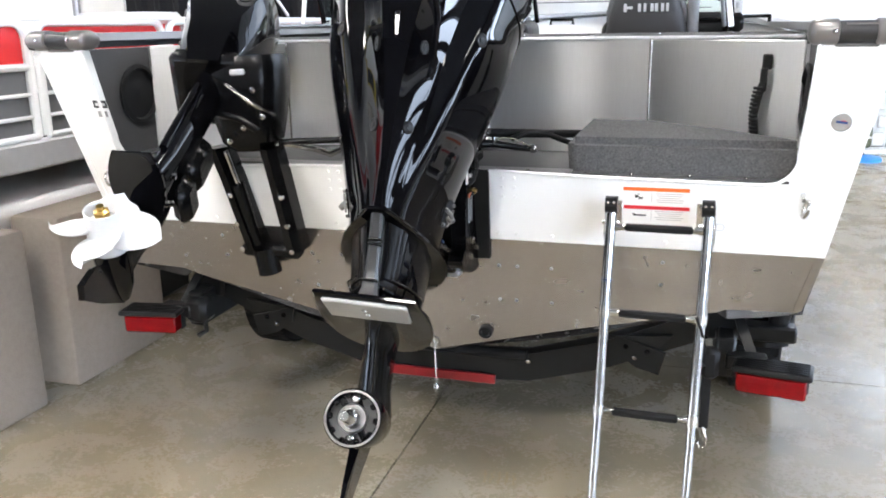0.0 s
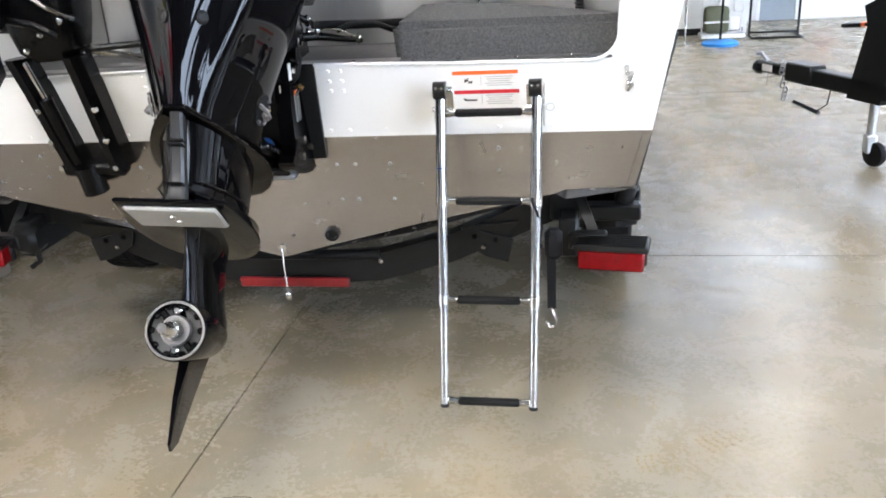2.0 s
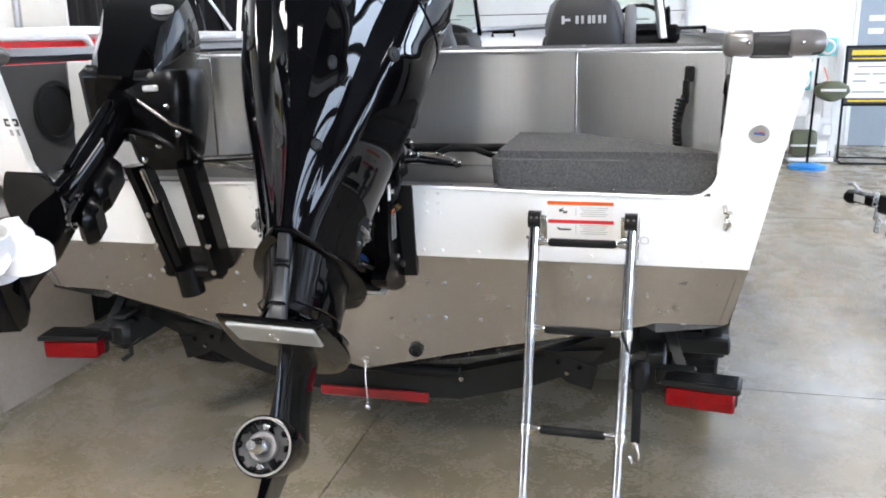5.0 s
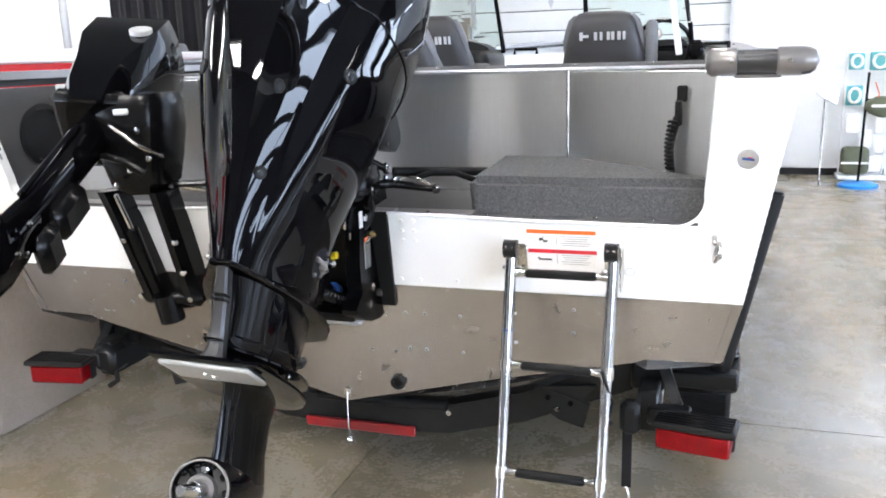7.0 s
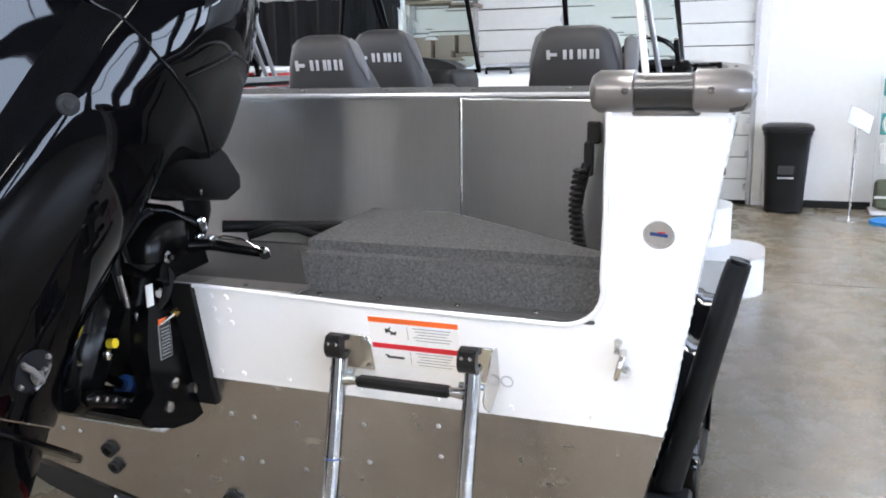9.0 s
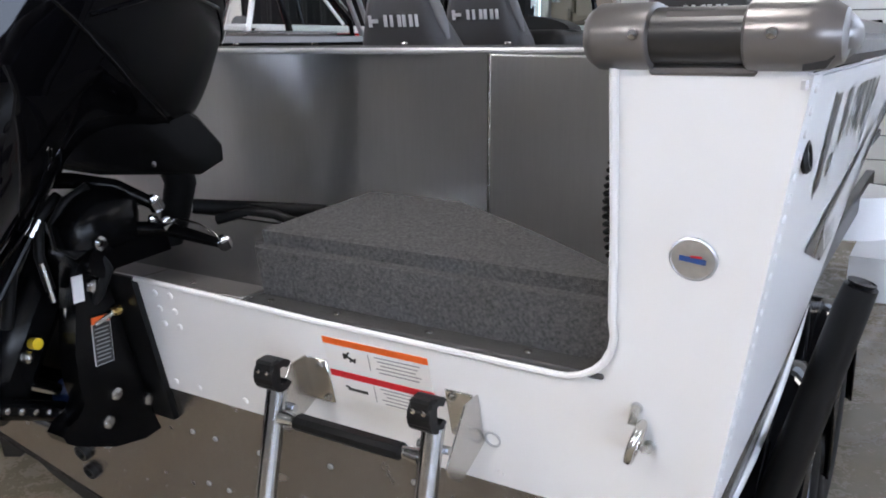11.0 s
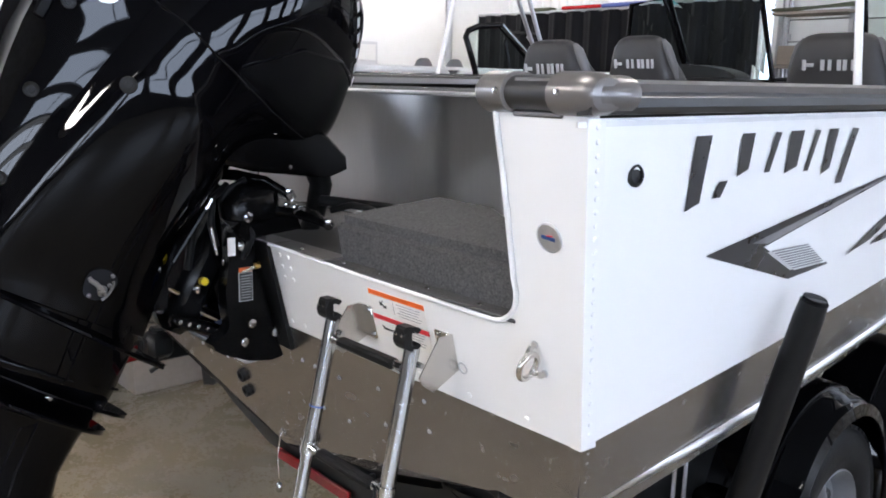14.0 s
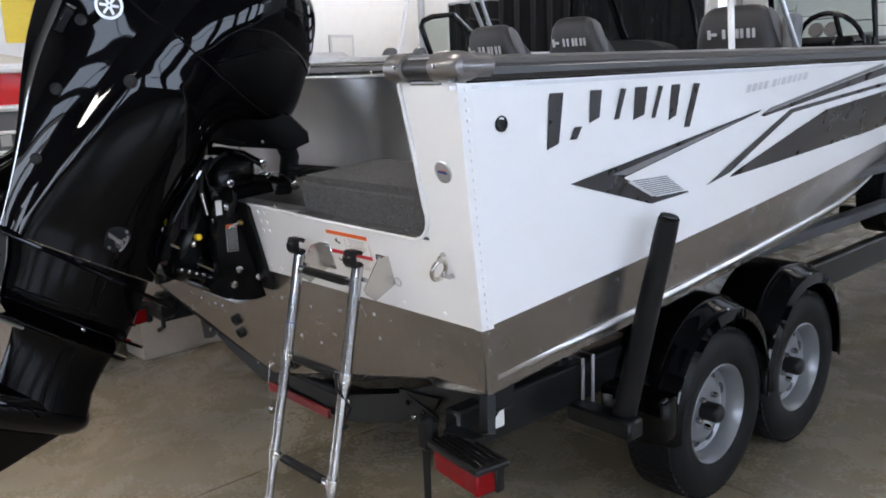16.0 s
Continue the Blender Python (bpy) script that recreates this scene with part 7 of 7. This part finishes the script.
# leaflet stand
ms = thing("leaflet_stand", "slim steel leaflet stand with a tilted plate", "stand", at=(2.21, 7.62, 0))
part("base", MB().lathe([(0.15, 0), (0.15, 0.008), (0.02, 0.02), (0, 0.02)], 24, Matrix.Translation((2.21, 7.62, 0))), STEEL, ms)
part("pole", MB().tube([(2.21, 7.62, 0.01), (2.215, 7.62, 0.97)], 0.012, 10), STEEL, ms)
part("collar", MB().tube([(2.212, 7.62, 0.50), (2.212, 7.62, 0.54)], 0.018, 10), STEEL, ms)
part("plate", MB().box((0, 0, 0), (0.26, 0.012, 0.22), 0.004, pose(2.24, 7.60, 1.0, -35, 28, 20)), STEEL, ms, "tilted grey plate")

# tackle rack with hanging goods
rk = thing("display_rack", "white wire display rack hung with packaged boating goods", "display rack", at=(2.68, 8.1, 0))
for x in (2.46, 2.91):
    part("upright", MB().tube([(x, 8.12, 0.0), (x, 8.12, 1.42)], 0.010, 8), WHITE, rk)
for k in range(15):
    part("rack_wire", MB().tube([(2.46, 8.11, 0.06 + k * 0.096), (2.91, 8.11, 0.06 + k * 0.096)], 0.004, 6), WHITE, rk)
for k in range(8):
    part("rack_wire", MB().tube([(2.49 + k * 0.056, 8.115, 0.03), (2.49 + k * 0.056, 8.115, 1.41)], 0.003, 6), WHITE, rk)
part("rack_base", MB().box((2.68, 8.05, 0.03), (0.50, 0.30, 0.05), 0.01), WHITE, rk)
for x, z, w, h, m in ((2.56, 1.30, 0.16, 0.18, TEAL), (2.79, 1.30, 0.20, 0.20, TEAL), (2.56, 0.93, 0.17, 0.22, TEAL), (2.84, 0.62, 0.10, 0.24, PAPER), (2.56, 0.62, 0.15, 0.22, PAPER), (2.70, 0.45, 0.14, 0.20, PAPER), (2.86, 0.36, 0.11, 0.14, PAPER), (2.82, 0.16, 0.13, 0.16, PAPER)):
    pk = part("package", MB().box((x, 8.07, z), (w, 0.05, h), 0.012), m, rk, "teal and white blister pack" if m is TEAL else "clear white blister pack")
    if m is TEAL:
        lp = [(x + w * 0.34 * math.cos(a), 8.04, z + h * 0.36 * math.sin(a)) for a in [2 * math.pi * k / 16 for k in range(17)]]
        part("hose_loop", MB().tube(lp, 0.016, 8), PAPER, pk, "white coiled cord")
part("seat_bag", MB().box((2.60, 7.98, 0.22), (0.28, 0.20, 0.30), 0.05, pose(0, 0, 0), 2), OLIVE, rk, "olive folded seat bag")
part("bag_strap", MB().box((2.60, 7.87, 0.20), (0.30, 0.01, 0.025), 0.003), PAPER, rk)

# blue-footed stand with a helmet
bs = thing("pole_stand", "pole stand with a dark vest on a round blue foot", "stand", at=(2.576, 7.47, 0))
part("foot", MB().lathe([(0.20, 0.0), (0.20, 0.03), (0.17, 0.045), (0.04, 0.06), (0, 0.06)], 32, Matrix.Translation((2.576, 7.47, 0))), SKYBLUE, bs, "round bright blue foot")
part("pole", MB().tube([(2.576, 7.47, 0.04), (2.60, 7.47, 1.20)], 0.014, 10), SATIN, bs)
rings = [[(2.76 + w * math.cos(a), 7.46 + 0.10 * math.sin(a), z) for a in [2 * math.pi * k / 16 for k in range(16)]] for z, w in ((0.74, 0.05), (0.78, 0.14), (0.84, 0.19), (0.90, 0.17), (0.95, 0.08))]
part("life_vest", MB().rings(rings), OLIVE, bs, "dark bundled life vest")
part("vest_tape", MB().box((2.76, 7.36, 0.86), (0.26, 0.02, 0.03), 0.008), PAPER, bs)
part("arm", MB().tube([(2.60, 7.47, 0.92), (2.76, 7.46, 0.92)], 0.010, 8), SATIN, bs)
part("cord", MB().tube([(2.66, 7.42, 1.10), (2.70, 7.40, 0.98), (2.67, 7.40, 0.78)], 0.006, 6), ORANGE, bs)

# poster frame on a floor stand
ps = thing("poster_stand", "black floor-standing poster frame with a yellow and white notice", "sign stand", at=(3.26, 8.0, 0))
for x in (2.985, 3.53):
    part("upright", MB().box((x, 8.0, 0.66), (0.025, 0.025, 1.30), 0.004), SATIN, ps)
    part("foot_bar", MB().box((x, 7.95, 0.012), (0.025, 0.36, 0.022), 0.004), SATIN, ps)
part("cross_bar", MB().box((3.257, 7.78, 0.012), (0.57, 0.025, 0.022), 0.004), SATIN, ps)
part("cross_bar", MB().box((3.257, 8.0, 0.05), (0.57, 0.02, 0.02), 0.004), SATIN, ps)
part("cross_bar", MB().box((3.257, 8.0, 0.655), (0.57, 0.03, 0.03), 0.004), SATIN, ps)
part("cross_bar", MB().box((3.257, 8.0, 1.30), (0.57, 0.03, 0.03), 0.004), SATIN, ps)
board = part("board", MB().box((3.257, 8.0, 0.98), (0.54, 0.012, 0.63), 0.002), BLKINK, ps, "black poster board")
part("sheet", MB().box((3.257, 7.991, 0.93), (0.49, 0.006, 0.40), 0), PAPER, board)
part("headline_bar", MB().box((3.257, 7.991, 1.235), (0.44, 0.006, 0.055), 0.002), YELLOW, board, "yellow headline bar")
part("headline_bar", MB().box((3.257, 7.991, 1.17), (0.42, 0.006, 0.016), 0.001), YELLOW, board)
part("foot_line", MB().box((3.257, 7.991, 0.70), (0.44, 0.006, 0.022), 0.001), YELLOW, board)
for k, (x, z, w) in enumerate(((3.26, 1.08, 0.30), (3.16, 1.00, 0.16), (3.36, 1.00, 0.18), (3.14, 0.92, 0.14), (3.40, 0.90, 0.10), (3.24, 0.80, 0.34))):
    part("text_bar", MB().box((x, 7.986, z), (w, 0.003, 0.016), 0), INK, board)

# grey door, extinguisher and dark skirting on the far wall
dr = thing("door", "closed blue-grey steel door in the white far wall", "door", kind="structure", at=(3.75, 9.5, 0))
part("leaf", MB().box((3.62, 9.535, 0.96), (0.46, 0.03, 1.92), 0.004), GREYDOOR, dr)
part("frame", MB().box((3.37, 9.53, 0.99), (0.05, 0.05, 1.98), 0.004), WALL, dr)
part("frame", MB().box((3.87, 9.53, 0.99), (0.05, 0.05, 1.98), 0.004), WALL, dr)
for z in (1.62, 1.46):
    part("notice", MB().box((3.60, 9.517, z), (0.18, 0.004, 0.07), 0), PAPER, dr)
ex = thing("fire_extinguisher", "red fire extinguisher on the white wall", "fire extinguisher", at=(4.20, 9.46, 0.4))
part("cylinder", MB().lathe([(0.0, 0.0), (0.07, 0.01), (0.075, 0.05), (0.075, 0.32), (0.05, 0.39), (0.02, 0.41), (0, 0.41)], 20, Matrix.Translation((4.20, 9.46, 0.38))), REDP, ex)
part("valve", MB().box((4.20, 9.46, 0.82), (0.06, 0.04, 0.06), 0.01).tube([(4.20, 9.46, 0.82), (4.26, 9.44, 0.78), (4.27, 9.44, 0.55)], 0.010, 8), SATIN, ex)
part("label", MB().box((4.20, 9.384, 0.55), (0.09, 0.004, 0.12), 0), PAPER, ex)
part("wall_hook", MB().box((4.20, 9.53, 0.7), (0.05, 0.06, 0.1), 0.004), SATIN, ex)
alone("baseboard", MB().box((2.33, YB - 0.012, 0.04), (1.28, 0.02, 0.08), 0.003), DARKPL, "dark skirting strip along the wall", "baseboard", kind="structure")

# black drape with folds, its frame and goods lying along the top
mb = MB()
cp = [(-5.95 + 3.8 * k / 160, 6.5 + 0.035 * math.sin(k * 0.55) + 0.012 * math.sin(k * 1.7)) for k in range(161)]
mb.rings([[(x, y + 0.02, 0.01) for x, y in cp], [(x, y, 1.2) for x, y in cp], [(x, 6.5 + (y - 6.5) * 0.5, 2.30 - 0.02 * (x + 5.95) / 3.8) for x, y in cp]], cap=False, close=False)
cu = thing("black_drape", "black cloth drape hung on a pipe frame", "curtain", at=(-4.0, 6.5, 0))
part("cloth", mb, CURTAIN, cu)
part("cross_pipe", MB().tube([(-5.97, 6.52, 2.31), (-2.13, 6.52, 2.29)], 0.02, 10), GALV, cu)
for x in (-5.97, -2.13):
    part("end_post", MB().tube([(x, 6.52, 0), (x, 6.52, 2.32)], 0.022, 10), WHITE, cu, "white end post")
part("side_cloth", MB().rings([[(-5.95 - 0.012 * math.sin(k), 6.5 + k * 0.06, 0.01) for k in range(18)], [(-5.95 - 0.012 * math.sin(k), 6.5 + k * 0.06, 2.30) for k in range(18)]], cap=False, close=False), CURTAIN, cu)
for k, (x, w, m) in enumerate(((-4.3, 0.55, REDP), (-3.7, 0.6, FLAG), (-3.1, 0.5, TEAL), (-2.6, 0.4, FLAG), (-4.9, 0.3, OLIVE))):
    part("folded_banner", MB().box((x, 6.56, 2.335), (w, 0.14, 0.045), 0.02, None, 2), m, cu, "folded coloured cloth banner")
sh = thing("storage_shelf", "cluttered shelf with poles beside the garage door", "shelf", at=(-2.0, 7.6, 0))
for x in (-2.5, -1.75):
    part("shelf_post", MB().box((x, 7.7, 1.15), (0.05, 0.05, 2.3), 0.004), GALV, sh)
for z in (0.5, 1.1, 1.7, 2.25):
    part("shelf_board", MB().box((-2.12, 7.7, z), (0.8, 0.4, 0.03), 0.004), BOARD, sh)
for k in range(5):
    part("pole", MB().tube([(-2.55, 7.55 + 0.06 * k, 2.29), (-1.6, 7.50 + 0.07 * k, 2.30 + 0.015 * k)], 0.014, 8), OLIVE, sh)
for k in range(6):
    part("carton", MB().box((-2.35 + 0.25 * (k % 3), 7.7, 1.22 + 0.6 * (k // 3)), (0.2, 0.26, 0.2), 0.006), BOARD, sh)

# wall pipe, poster and placard on the side wall
alone("wall_pipe", MB().tube([(-7.13, 7.05, 0.0), (-7.13, 7.05, 5.5)], 0.05, 14), GALV, "grey vertical downpipe on the white wall", "pipe")
po = thing("wall_poster", "yellow and black poster on the white side wall", "poster", at=(-7.19, 1.8, 2.3))
part("sheet", MB().box((-7.19, 1.75, 2.75), (0.012, 0.9, 1.7), 0), YELLOW, po)
part("bar", MB().box((-7.18, 1.78, 2.6), (0.012, 0.7, 0.5), 0), BLKINK, po)
pl = thing("placard", "white framed placard on the side wall", "sign", at=(-7.19, 5.6, 1.75))
part("frame", MB().box((-7.185, 5.6, 1.75), (0.02, 0.42, 0.46), 0.004), SILVER, pl)
part("sheet", MB().box((-7.172, 5.6, 1.75), (0.006, 0.34, 0.38), 0), PAPER, pl)

# scuffs, tyre prints and a hairline crack on the concrete
crack = [(-0.60, -0.80), (-0.48, -0.785), (-0.36, -0.80), (-0.25, -0.765), (-0.16, -0.775), (-0.05, -0.72), (0.05, -0.69), (0.16, -0.70)]
mb = MB()
for k in range(len(crack) - 1):
    for q in range(4):
        u = q / 4
        x0, y0 = crack[k][0] * (1 - u) + crack[k + 1][0] * u, crack[k][1] * (1 - u) + crack[k + 1][1] * u
        u = (q + 1) / 4
        x1, y1 = crack[k][0] * (1 - u) + crack[k + 1][0] * u, crack[k][1] * (1 - u) + crack[k + 1][1] * u
        j = random.uniform(-0.004, 0.004)
        mb.box(((x0 + x1) / 2, (y0 + y1) / 2 + j, 0.0008), (abs(x1 - x0) * 1.05, 0.0022, 0.0012), 0, None)
part("hairline_crack", mb, CRACK, floor, "dark hairline crack", smooth=False)
SCUFF = mat("ochre_tyre_mark", (0.20, 0.145, 0.06), 0.5, var=0.3, scale=60)
for cx, cy, a, n in ((0.233, -0.04, 5, 5), (1.19, -0.46, 8, 6), (1.37, -0.34, 35, 5), (1.15, -0.14, 0, 3), (0.35, -0.45, 0, 3)):
    m = pose(cx, cy, 0.0006, 0, 0, a)
    mb = MB()
    for k in range(n):
        for r in range(5):
            mb.box((-0.05 + 0.1 * k / max(1, n - 1) + random.uniform(-0.004, 0.004), -0.035 + r * 0.017, 0), (random.uniform(0.004, 0.010), random.uniform(0.006, 0.014), 0.0006), 0, m)
    part("tyre_mark", mb, SCUFF, floor, "faint ochre tyre mark", smooth=False)

# diamond pull plates on the garage door
for x, z in ((-0.80, 2.226), (0.26, 2.168)):
    part("pull_plate", MB().prism([(0, 0.09), (0.055, 0), (0, -0.09), (-0.055, 0)], 0.012, Matrix.Translation((x, YB + 0.03, z)) @ Matrix.Rotation(math.pi / 2, 4, "X")), GUN, gd, "grey diamond pull plate", smooth=False)
